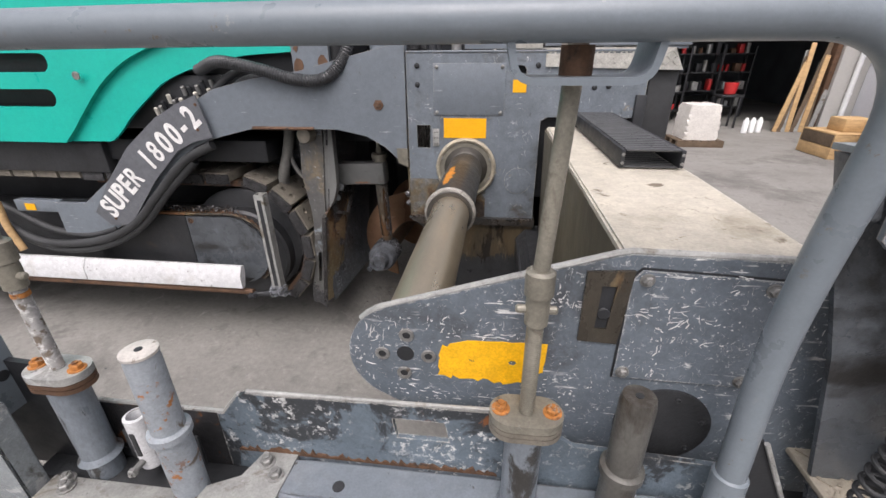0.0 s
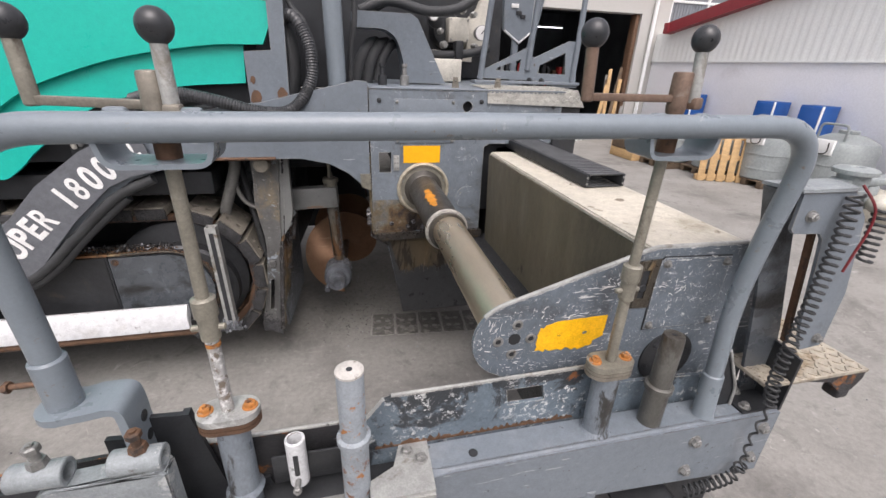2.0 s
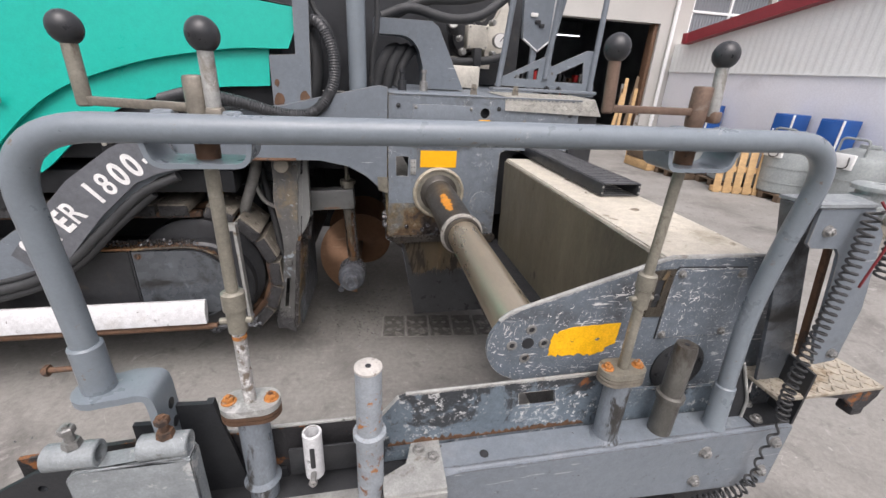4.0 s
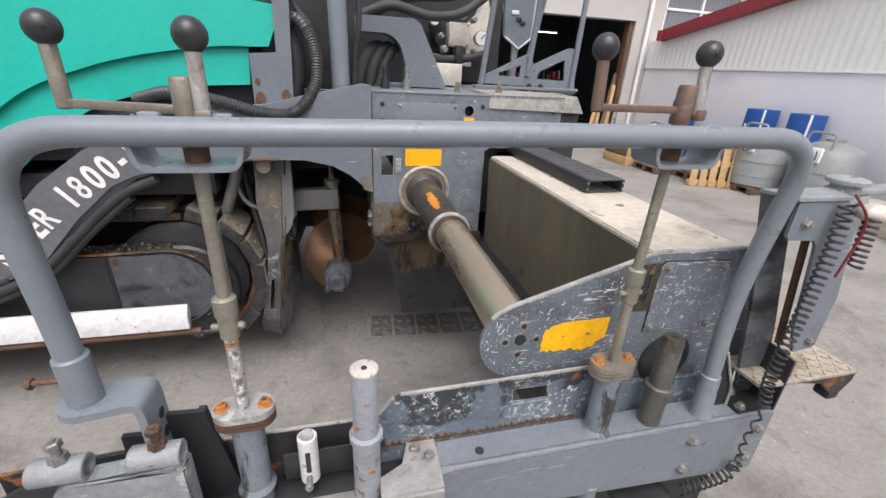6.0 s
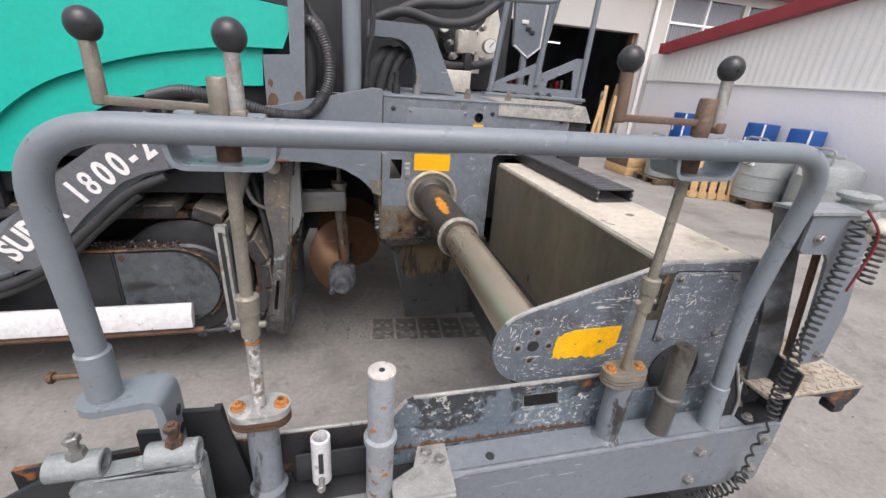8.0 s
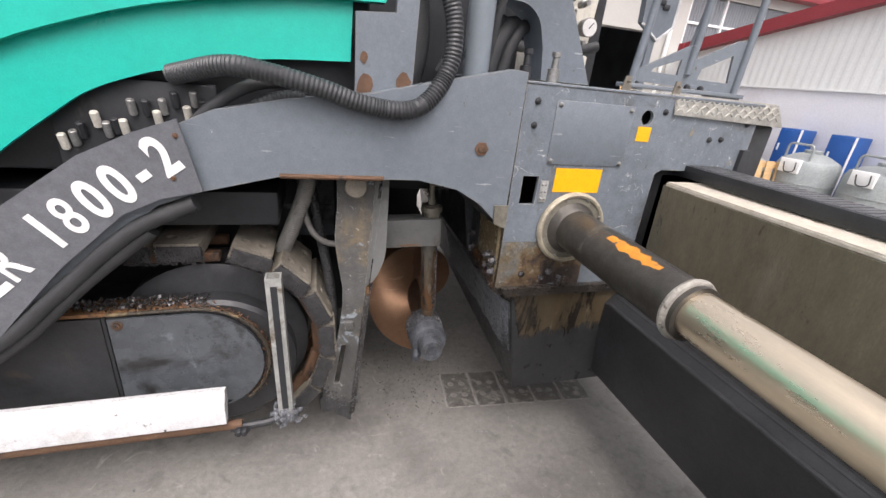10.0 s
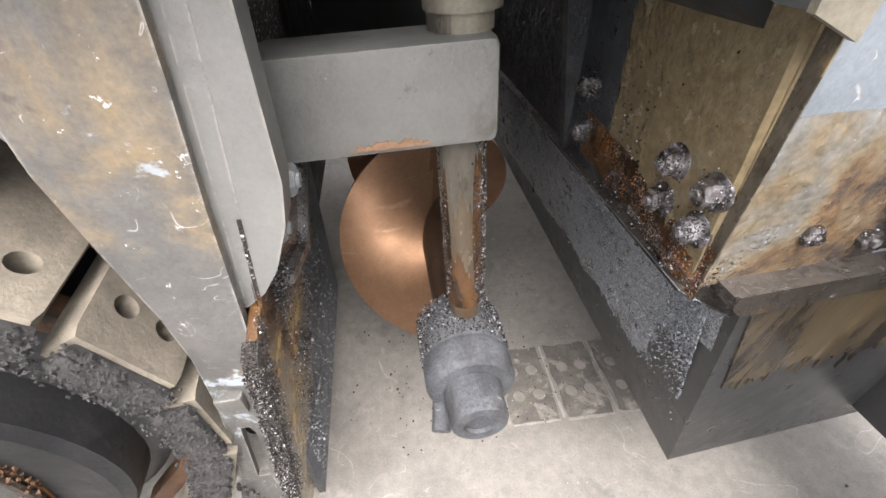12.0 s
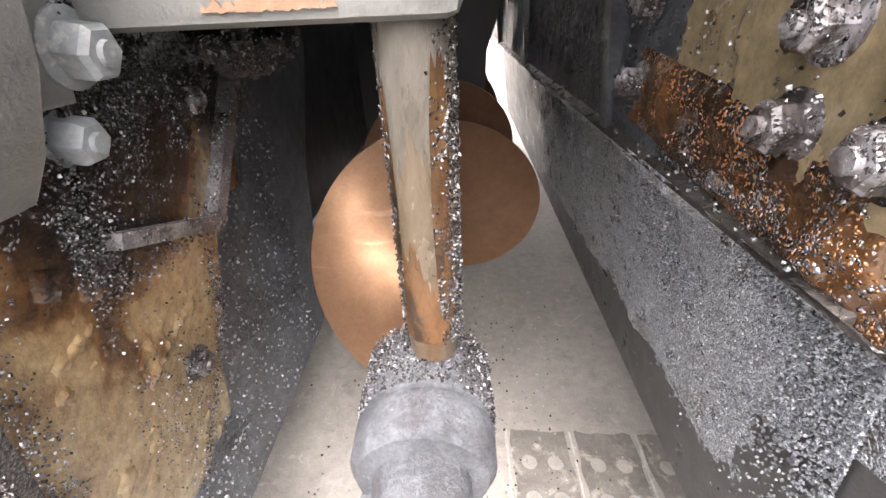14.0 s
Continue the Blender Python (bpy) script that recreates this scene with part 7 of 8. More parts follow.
# tar film round the foot of the tube, ragged at its top; dark runs beside the ridge
for lo, hi, a0, a1, extra, mat, seed, label in ((0.69, 0.87, 0, 360, 0.0004, brown_film, 4, "brown oil film on the tube"), (0.69, 0.765, 0, 360, 0.0007, amber_film, 3, "amber tar film round the tube foot"), (0.72, 0.98, -75, -38, 0.0009, tar_crust, 8, "dark tar run down the tube"), (0.74, 0.97, 205, 225, 0.0009, tar_crust, 9, "dark tar run down the tube"), (0.74, 0.86, 300, 318, 0.0009, amber_film, 15, "amber run down the tube")):
    bm = bm_new()
    f_rng = random.Random(seed)
    n, cols, level = max(8, int((a1 - a0) / 3)), [], 0.0
    for k in range(n + 1):
        a = radians(a0 + (a1 - a0) * k / n)
        level = max(-0.035, min(0.05, level + f_rng.uniform(-0.016, 0.017)))
        rim = 0.0 if a1 - a0 == 360 else 0.12 * (abs(2 * k / n - 1) ** 4)
        col = []
        for j in range(9):
            z = lo + rim + (hi - rim + level - lo - rim) * j / 8
            rr = 0.026 + 0.004 * min(1, (z - 0.66) / 0.06) + 0.004 * max(0.0, (z - 0.72) / 0.44) + extra
            col.append(bm.verts.new((0.193 + 0.0017 * (z - 0.66) + rr * math.cos(a), 1.712 + 0.0013 * (z - 0.66) + rr * math.sin(a), z)))
        cols.append(col)
    for p, q in zip(cols, cols[1:]):
        for j in range(8):
            bm.faces.new((p[j], q[j], q[j + 1], p[j + 1]))
    part("tar_film", bm, mat, arm, label)
bm = bm_new()
lathe(bm, (0.2, 1.71, 1.112), (0.2, 1.71, 3), [(0, 0.034), (0.018, 0.034), (0.02, 0.043), (0.04, 0.043), (0.043, 0.02)], 30)
part("collar", bm, spindle_steel, arm, "brown flanged collar")
bm = bm_new()
rod(bm, (0.2, 1.71, 1.15), (0.2, 1.71, 1.4), 0.011, 14)
hexbolt(bm, (0.2, 1.71, 1.155), (0, 0, 1), 0.014, 0.03, False)
rod(bm, (0.2, 1.70, 1.245), (0.225, 1.66, 1.25), 0.01, 12)
part("adjuster_rod", bm, spindle_steel, arm, "threaded adjuster rod")

AX, AZ = 0.182, 0.585
aug = thing("auger", (AX, 2.6, 0.38), "coppery worn spiral auger on a dark shaft", "auger")
bm = bm_new()
rod(bm, (AX, 1.75, AZ), (AX, FAR, AZ), 0.04, 28)
part("shaft", bm, auger_dark, aug, "dark auger shaft")


def flight(y0, y1, phase, hand, r0=0.038, r1=0.235, turns=1.0, n=72):
    bm = bm_new()
    rows = []
    for k in range(n + 1):
        t = k / n
        a, y = phase + hand * 2 * math.pi * turns * t, y0 + (y1 - y0) * t
        ring_pts = []
        for r, dy in ((r0, -0.007), (r1, -0.005), (r1, 0.005), (r0, 0.007)):
            ring_pts.append(bm.verts.new((AX + r * math.cos(a), y + dy + 0.02 * ((r - r0) / (r1 - r0)) ** 2, AZ + r * math.sin(a))))
        mid = bm.verts.new((AX + (r0 + r1) / 2 * math.cos(a), y - 0.006, AZ + (r0 + r1) / 2 * math.sin(a)))
        rows.append([ring_pts[0], mid] + ring_pts[1:])
    for p, q in zip(rows, rows[1:]):
        for i in range(5):
            bm.faces.new((p[i], q[i], q[(i + 1) % 5], p[(i + 1) % 5]))
    bm.faces.new(rows[0][::-1])
    bm.faces.new(rows[-1])
    return bm


# flights darken by material with depth, shade put into the colour
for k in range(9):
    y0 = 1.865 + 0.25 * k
    part("flight", flight(y0, y0 + 0.256, radians(180 - 720 * (y0 - 1.99)), -1, turns=0.512, n=36), bronze if k < 1 else (bronze_shaded if k < 5 else auger_dark), aug, "curved coppery auger flight")
bear = thing("auger_bearing", (AX, 1.65, AZ - 0.07), "grey end bearing caked with asphalt below the hanger", "bearing")
bm = bm_new()
lathe(bm, (AX, 1.755, AZ), (AX, -1, AZ), [(0, 0.06), (0.01, 0.074), (0.085, 0.078), (0.095, 0.074), (0.097, 0.069), (0.105, 0.069), (0.107, 0.078), (0.145, 0.077), (0.158, 0.068), (0.16, 0.05)], 40)
part("housing", bm, bearing_steel, bear, "caked round bearing housing")
bm = bm_new()
lathe(bm, (AX, 1.60, AZ), (AX, -1, AZ), [(0, 0.05), (0.02, 0.05), (0.03, 0.047), (0.06, 0.047), (0.066, 0.044), (0.066, 0.026), (0.06, 0.024)], 32)
part("end_nut", bm, bearing_steel, bear, "lumpy end nut")
bm = bm_new()
k_rng = random.Random(33)
spots = []
for k in range(3200):
    a, y = k_rng.uniform(-0.3, math.pi + 0.3), k_rng.uniform(1.66, 1.755)
    rr = 0.076 + k_rng.uniform(-0.002, 0.004)
    spots.append(Vector((AX + rr * math.cos(a), y, AZ + rr * math.sin(a))))
grains(bm, spots, 0.0012, 0.0027, k_rng)
part("grit", bm, brown_grit, bear, "grit stuck on the housing")
bm = bm_new()
sweep(bm, [(AX - 0.052, 1.61, AZ - 0.035), (AX - 0.062, 1.56, AZ - 0.05)], 0.016, 12)
part("grease_nipple", bm, bearing_steel, bear)

# ---- asphalt grit on the screed front and the bracket ----
bm = bm_new()
k_rng = random.Random(51)
spots = []
for k in range(250):
    y = SY + 0.04 + (k_rng.random() ** 1.6) * 1.5
    t = min(1.0, abs(k_rng.gauss(0.0, 0.4)))
    x0, z0 = 0.40 + 0.086 * t, 0.878 - 0.075 * t
    if t > 0.98:
        x0, z0 = 0.487 + 0.03 * k_rng.random(), 0.82 - 0.25 * k_rng.random() ** 2
        x0 = 0.482 + (0.838 - z0) * 0.138
    spots.append(Vector((x0 - 0.002, y, z0 + k_rng.uniform(-0.004, 0.01))))
for k in range(17000):
    y = SY + 0.05 + (k_rng.random() ** 1.7) * 1.1
    z = 0.835 - abs(k_rng.gauss(0, 0.11))
    if z > 0.36:
        spots.append(Vector((0.481 + (0.838 - z) * 0.138, y, z)))
for k in range(5000):
    y = SY + 0.03 + (k_rng.random() ** 1.5) * 1.0
    t = k_rng.random()
    spots.append(Vector((0.488 + 0.017 * t, y, 0.8 + 0.005 * t + k_rng.gauss(0.0, 0.004))))
grains(bm, spots, 0.0009, 0.0026, k_rng)
solid("asphalt_grit", bm, blue_grit, "grey asphalt grit caked on the screed front", "grit", "stuff")
bm = bm_new()
spots = []
for cy, cz, sy, sz, n in ((1.69, 0.957, 0.022, 0.026, 2600), (1.776, 0.95, 0.018, 0.018, 1400), (1.66, 1.01, 0.03, 0.02, 500), (1.85, 1.0, 0.03, 0.02, 600), (1.622, 0.862, 0.02, 0.03, 2200), (1.7, 0.805, 0.06, 0.012, 600), (1.66, 0.62, 0.05, 0.07, 700), (1.585, 0.72, 0.012, 0.08, 800), (1.78, 0.7, 0.012, 0.06, 900), (1.9, 0.93, 0.03, 0.05, 500), (1.7, 0.645, 0.014, 0.014, 160)):
    for k in range(n):
        y, z = k_rng.gauss(cy, sy), k_rng.gauss(cz, sz)
        edge_y = 1.785 - 0.175 * max(0.0, 0.66 - z) / 0.34 if z < 0.8 else 1.92
        if FY + 0.06 < y < edge_y and z > 0.36:
            spots.append(Vector((-0.2 + 0.15 * z + 0.007 + abs(k_rng.gauss(0, 0.006)), y, z)))
for k in range(900):
    z = k_rng.uniform(0.5, 0.9)
    spots.append(Vector((-0.2 + 0.15 * z + 0.006 + abs(k_rng.gauss(0, 0.003)), 1.52 + abs(k_rng.gauss(0, 0.014)), z)))
for k in range(2200):
    t = k_rng.random()
    z = 0.33 + 0.33 * t
    spots.append(Vector((-0.2 + 0.15 * z + k_rng.uniform(-0.004, 0.01), 1.61 + 0.175 * t + k_rng.uniform(-0.016, 0.006), z + k_rng.uniform(-0.012, 0.012))))
grains(bm, spots, 0.0006, 0.0019, k_rng)
solid("bracket_grit", bm, brown_grit, "grey glossy grit stuck on the bracket", "grit", "stuff")
bm = bm_new()
spots = []
for k in range(1800):
    y = 1.62 + 0.5 * k_rng.random() ** 2
    z = 0.33 + 0.65 * k_rng.random()
    spots.append(Vector((-0.124 + k_rng.uniform(0, 0.002), y, z)))
for k in range(1500):
    spots.append(Vector((-0.125 + abs(k_rng.gauss(0, 0.01)), k_rng.gauss(1.98, 0.06), k_rng.gauss(0.98, 0.03))))
grains(bm, spots, 0.0012, 0.0036, k_rng)
solid("apron_grit", bm, blue_grit, "grey asphalt grit on the rear apron", "grit", "stuff")
bm = bm_new()
crust_sheet(bm, (0.4065, 1.49, 0.862), (0, 0.32, 0.03), (0.002, 0, 0.07), (-1, 0, 0), 110, 26, 0.006, -0.25, 4.0, 20)
part("rust_crust", bm, rust_streak, screed, "orange rusty crust above the caked lip")
bm = bm_new()
crust_sheet(bm, (0.411, 1.63, 0.87), (0, 0.13, 0), (0.008, 0, 0.36), (-1, 0, 0), 46, 110, 0.005, 0.2, 9.0, 11)
part("tar_crust", bm, oily_wall, screed, "wet tar crust on the front wall")
bm = bm_new()
crust_sheet(bm, (0.409, 1.74, 0.865), (0, 1.1, 0), (0.01, 0, 0.42), (-1, 0, 0), 260, 110, 0.007, -0.15, 19.0, 9)
part("slate_crust", bm, slate_tar, screed, "slate-black tar crust on the far wall")
bm = bm_new()
crust_sheet(bm, (0.397, 1.5, 0.868), (0, 1.2, 0), (0.088, 0, -0.065), (-0.595, 0, -0.804), 380, 36, 0.009, -0.35, 2.0, 16)
part("lip_crust", bm, grit_crust, screed, "gritty grey crust on the lip")
bm = bm_new()
crust_sheet(bm, (0.482, 1.512, 0.838), (0, 1.25, 0), (0.048, 0, -0.35), (-0.985, 0, -0.174), 430, 130, 0.006, -0.42, 5.0, 7)
part("wall_crust", bm, grit_crust, screed, "gritty grey crust on the sloping wall")
# crust on the bracket web and the apron; the web face leans
web_out = Vector((1, 0, -0.15)).normalized()
def web_at(y, z):
    return Vector((-0.195 + 0.15 * z, y, z))
for (y0, z0, dy, dz, bare, seed, mat, name) in ((1.56, 0.8, 0.33, 0.24, 0.1, 11.0, tar_web, "tar_crust"), (1.525, 0.42, 0.24, 0.44, 0.3, 12.0, tar_web, "tar_crust"), (1.6, 0.92, 0.3, 0.16, -0.3, 13.0, grit_crust, "grit_crust"), (1.555, 0.72, 0.16, 0.2, 0.3, 14.0, tar_web, "grit_crust")):
    bm = bm_new()
    crust_sheet(bm, web_at(y0, z0), (0, dy, 0), (0.15 * dz, 0, dz), web_out, int(dy / 0.0028), int(dz / 0.0028), 0.009, bare, seed, 15)
    part(name, bm, mat, brk, "lumpy wet tar crust" if mat is tar_web else "lumpy asphalt grit crust")
bm = bm_new()
crust_sheet(bm, (-0.1245, 1.6, 0.32), (0, 0.58, 0), (0, 0, 0.75), (1, 0, 0), 200, 230, 0.006, 0.1, 21.0, 9)
part("grit_crust", bm, slate_tar, brk, "thin grit crust on the apron")
bm = bm_new()
spots = []
for y, z in ((1.581, 0.988), (1.584, 0.938), (1.517, 0.987), (1.522, 0.939), (1.8, 1.0), (1.8, 0.93)):
    for k in range(45):
        a, r = k_rng.uniform(0, 6.28), abs(k_rng.gauss(0.019, 0.005))
        spots.append(Vector((0.412 - 0.016 * k_rng.random(), y + r * math.cos(a), z + r * math.sin(a))))
for k in range(200):
    t = k_rng.random()
    spots.append(Vector((0.408, 1.51 + 0.22 * t, 0.86 + 0.04 * t + k_rng.gauss(0, 0.012))))
for k in range(900):
    spots.append(Vector((0.411, 1.53 + 0.6 * k_rng.random() ** 1.5, 0.9 + abs(k_rng.gauss(0, 0.07)))))
grains(bm, spots, 0.0007, 0.002, k_rng)
solid("wall_grit", bm, dark_grit, "dark glossy grit round the wall bolts", "grit", "stuff")

hung = False
bm = bm_new()
k_rng = random.Random(88)
spots = [Vector((k_rng.gauss(0.3, 0.16), 1.75 + abs(k_rng.gauss(0, 0.45)), 0.002)) for k in range(320)]
grains(bm, spots, 0.0012, 0.005, k_rng)
solid("floor_crumbs", bm, dark_grit, "dark asphalt crumbs fallen on the concrete", "grit", "stuff")
# ---- crawler track ----
track = thing("crawler_track", (-1.6, 1.72, 0), "dusty crawler track with rubber pads and a dark frame", "crawler track")
TY0, TY1 = 1.585, 1.9
RC, RAD, FRONT = (-0.66, 0.62), 0.40, -4.6
chain = []
z_top, z_low = RC[1] + RAD, 0.055
n_arc = 6
way = [(FRONT + 0.155 * k, z_top) for k in range(int((RC[0] - FRONT) / 0.155) + 1)]
for k in range(1, n_arc + 1):
    a = math.pi / 2 - math.pi * k / 8.3
    way.append((RC[0] + RAD * math.cos(a), RC[1] + RAD * math.sin(a)))
base_bm = bm_new()
hole_list = [circle(dx, dy, 0.017, 12) for dx in (-0.03, 0.03) for dy in (-0.085, 0.085)]
plate(base_bm, [(-0.066, -0.155), (0.066, -0.155), (0.07, -0.14), (0.07, 0.14), (0.066, 0.155), (-0.066, 0.155), (-0.07, 0.14), (-0.07, -0.14)], hole_list, 0.0, 0.05, "z")
box(base_bm, -0.064, 0.064, -0.15, 0.15, -0.006, 0.006, 0.002)
first = part("track_pad", base_bm, pad_rubber, track, "dusty rubber track pad with four holes")
pads = [first]
YC = (TY0 + TY1) / 2


def lay(ob, x, z, a):
    ob.matrix_basis = Matrix.Translation((x, YC, z)) @ Euler((0, a, 0)).to_matrix().to_4x4()


rims = []
seq = way
for i, (x, z) in enumerate(seq):
    a = 0.0
    if x > RC[0] + 0.01 or i > len(seq) - n_arc - 1:
        a = math.atan2(z - RC[1], x - RC[0])
        a = math.pi / 2 - a
    ob = first if i == 0 else first.copy()
    if i:
        scene.collection.objects.link(ob)
    lay(ob, x, z, a)
    rims.append((x, z, a))
low_x = RC[0] - 0.05
k = 0
while low_x - 0.155 * k > FRONT:
    ob = first.copy()
    scene.collection.objects.link(ob)
    lay(ob, low_x - 0.155 * k, z_low, math.pi)
    ob.location.y = 2.24
    k += 1
for x, z, a in rims[-12:]:
    bm = bm_new()
    m = Matrix.Translation((x, YC, z)) @ Euler((0, a, 0)).to_matrix().to_4x4()
    box(bm, -0.06, 0.075, -0.168, -0.152, -0.012, 0.042, 0.006, m)
    part("caked_edge", bm, pad_edge, track, "asphalt caked on the pad edge")
bm = bm_new()
k_rng = random.Random(63)
spots = []
for x, z, a in rims[-9:]:
    m = Matrix.Translation((x, YC, z)) @ Euler((0, a, 0)).to_matrix().to_4x4()
    spots += [m @ Vector((k_rng.uniform(-0.068, 0.08), -0.166 + k_rng.gauss(0, 0.005), k_rng.uniform(-0.02, 0.045))) for _ in range(560)]
grains(bm, spots, 0.0015, 0.0045, k_rng)
tagged(part("edge_grit", bm, pad_edge, track, "asphalt grit on the pad edges"), kind="stuff")
for x, z, a in rims[-12:]:
    m = Matrix.Translation((x, YC, z)) @ Euler((0, a, 0)).to_matrix().to_4x4()
    for y0 in (-0.1, 0.06):
        bm = bm_new()
        box(bm, -0.05, 0.115, y0, y0 + 0.04, -0.045, -0.008, 0.008, m)
        part("chain_link", bm, rust_iron, track, "rusty chain link")
bm = bm_new()
lathe(bm, (RC[0], TY0 + 0.06, RC[1]), (RC[0], 3, RC[1]), [(0, 0.3), (0.02, 0.34), (0.18, 0.34), (0.2, 0.3)], 48)
part("idler_wheel", bm, dark_steel, track, "dark idler wheel")
bm = bm_new()
box(bm, FRONT, -0.75, TY0 + 0.04, TY1 - 0.03, 0.28, 0.80, 0.02)
box(bm, FRONT, -0.7, 2.06, 2.42, 0.09, 0.5, 0.02)
part("track_frame", bm, dark_steel, track, "dark oily track frame")
# side panel with a rounded end
bm = bm_new()
panel = [(-0.955, 0.44), (-0.955, 0.815)] + [(-0.70 + 0.22 * math.sin(a), 0.60 + 0.215 * math.cos(a)) for a in [radians(12 * k) for k in range(15)]] + [(-0.6, 0.42)]
plate(bm, panel, [], 1.552, 1.566)
part("side_panel", bm, stained_panel, track, "grey rounded side panel with stains")
bm = bm_new()
plate(bm, [(-0.975, 0.42), (-0.975, 0.815), (-1.45, 0.815), (-1.6, 0.62), (-1.6, 0.42)], [], 1.558, 1.57)
part("dark_panel", bm, dark_steel, track, "oil-dark side panel")
bm = bm_new()
box(bm, -0.968, -0.958, 1.55, 1.57, 0.42, 0.82, 0)
part("seam", bm, black_steel, track)
bm = bm_new()
hexbolt(bm, (-0.928, 1.552, 0.79), (0, -1, 0), 0.012, 0.008)
part("bolt", bm, rust_iron, track)
bm = bm_new()
arc = [(-0.955, 1.56, 0.828)] + [(-0.70 + 0.24 * math.sin(a), 1.56, 0.60 + 0.235 * math.cos(a)) for a in [radians(10 * k) for k in range(15)]]
sweep(bm, arc, 0.007, 8)
part("rust_rim", bm, grimy_plate, track, "rusty dirt rim over the panel")
bm = bm_new()
strap(bm, [Vector((x, 0, z - 0.004)) for x, y, z in [(-1.45, 0, 0.828)] + arc[:12]], 0.006, 1.566, 1.66)
part("rust_ledge", bm, rust_ledge, track, "rusty orange ledge above the panel")
bm = bm_new()
k_rng = random.Random(78)
spots = []
for p, q in zip(arc, arc[1:]):
    for k in range(60):
        t = k_rng.random()
        spots.append(Vector(p).lerp(Vector(q), t) + Vector((k_rng.gauss(0, 0.008), k_rng.uniform(-0.004, 0.03), k_rng.gauss(0.006, 0.008))))
grains(bm, spots, 0.002, 0.006, k_rng)
tagged(part("dirt_crust", bm, rust_iron, track, "brown dirt heaped on the rim"), kind="stuff")
bm = bm_new()
lathe(bm, (-0.64, 1.57, 0.58), (-0.64, 3, 0.58), [(0, 0.26), (0.012, 0.275), (0.1, 0.275)], 44)
part("hub_cover", bm, dark_steel, track)
bm = bm_new()
k_rng = random.Random(77)
spots = [Vector((k_rng.uniform(-1.5, -0.65), k_rng.uniform(1.57, 1.62), 0.835 + k_rng.uniform(0, 0.03))) for _ in range(900)]
grains(bm, spots, 0.003, 0.008, k_rng)
part("grit", bm, dark_grit, track, "grit heaped on the frame edge")
# white push bar and lower tube
bar = thing("side_guard", (-1.6, 1.44, 0.42), "white painted steel guard bar along the track", "guard")
bm = bm_new()
for x0, x1 in ((-3.6, -1.62), (-1.615, -0.605)):
    plate(bm, [(1.42, 0.425), (1.448, 0.425), (1.475, 0.505), (1.475, 0.552), (1.452, 0.558), (1.42, 0.5)], [], x0, x1, "x")
part("guard_bar", bm, white_paint, bar, "chipped white folded guard sheet")
bm = bm_new()
sweep(bm, [(-3.6, 1.45, 0.40), (-0.56, 1.45, 0.39)], 0.018, 12)
part("lower_tube", bm, rust_iron, bar, "rusty dark lower tube")
bm = bm_new()
sweep(bm, rounded([(-0.6, 1.45, 0.372), (-0.45, 1.45, 0.385), (-0.4, 1.46, 0.41)], 0.05), 0.015, 10)
for x in (-0.57, -0.55):
    hexbolt(bm, (x, 1.432, 0.375), (0, -1, 0), 0.012, 0.02)
part("end_hook", bm, dark_steel, bar)
bm = bm_new()
hexbolt(bm, (-0.8, 1.43, 0.432), (0, -1, 0), 0.008, 0.006)
part("rivet", bm, dark_steel, bar)
# slotted square tube
post = thing("slotted_post", (-0.42, 1.46, 0.40), "bare square steel tube with a long slot", "post")
for m_top, m_low in (((-0.42, 1.487, 0.99), (-0.402, 1.466, 0.41)),):
    bm = bm_new()
    t, lo = Vector(m_top), Vector(m_low)
    w = 0.026
    corners = [(-w, -w), (w, -w), (w, w), (-w, w)]
    inner = [(c * 0.78, d * 0.78) for c, d in corners]
    rings = []
    for base, cs in ((lo, corners), (t, corners), (t, inner), (lo, inner)):
        rings.append([bm.verts.new((base.x + c, base.y + d, base.z)) for c, d in cs])
    for p, q in zip(rings, rings[1:] + rings[:1]):
        for k in range(4):
            bm.faces.new((p[k], p[(k + 1) % 4], q[(k + 1) % 4], q[k]))
    part("tube", bm, galvanised, post)
    bm = bm_new()
    for f in (0.06,):
        a, b = lo.lerp(t, f), lo.lerp(t, 0.95)
        vs = [bm.verts.new((p.x + dx, p.y - w - 0.0012, p.z)) for p, dx in ((a, -0.011), (a, 0.011), (b, 0.011), (b, -0.011))]
        back = [bm.verts.new((w0.co.x, w0.co.y + 0.003, w0.co.z)) for w0 in vs]
        bm.faces.new(vs)
        bm.faces.new(back[::-1])
        for k in range(4):
            bm.faces.new((vs[k], back[k], back[(k + 1) % 4], vs[(k + 1) % 4]))
    part("slot", bm, black_steel, post, "long dark slot")
bm = bm_new()
k_rng = random.Random(9)
grains(bm, [Vector((-0.405 + k_rng.gauss(0, 0.02), 1.455 + k_rng.gauss(0, 0.02), 0.40 + k_rng.uniform(-0.02, 0.04))) for _ in range(220)], 0.005, 0.014, k_rng)
part("caked_foot", bm, crust, post, "asphalt-caked foot")

# ---- tow arm plate, name sign and hood ----
tractor = thing("paver_tractor", (-1.5, 2.4, 0.3), "turquoise and grey road paver body", "paver")
bm = bm_new()
arch = [(-1.7, 0.70), (-1.42, 0.72), (-1.2, 0.82), (-0.9, 1.10), (-0.72, 1.24), (-0.6, 1.283), (-0.38, 1.335), (0.06, 1.335), (0.2, 1.305), (0.29, 1.255), (0.36, 1.19), (0.4, 1.17), (0.405, 1.705), (0.36, 1.71), (0.1, 1.65), (-0.1, 1.60), (-0.35, 1.565), (-0.55, 1.52), (-0.8, 1.40), (-1.1, 1.18), (-1.5, 0.9), (-1.7, 0.9)]
plate(bm, arch, [], 1.478, 1.54)
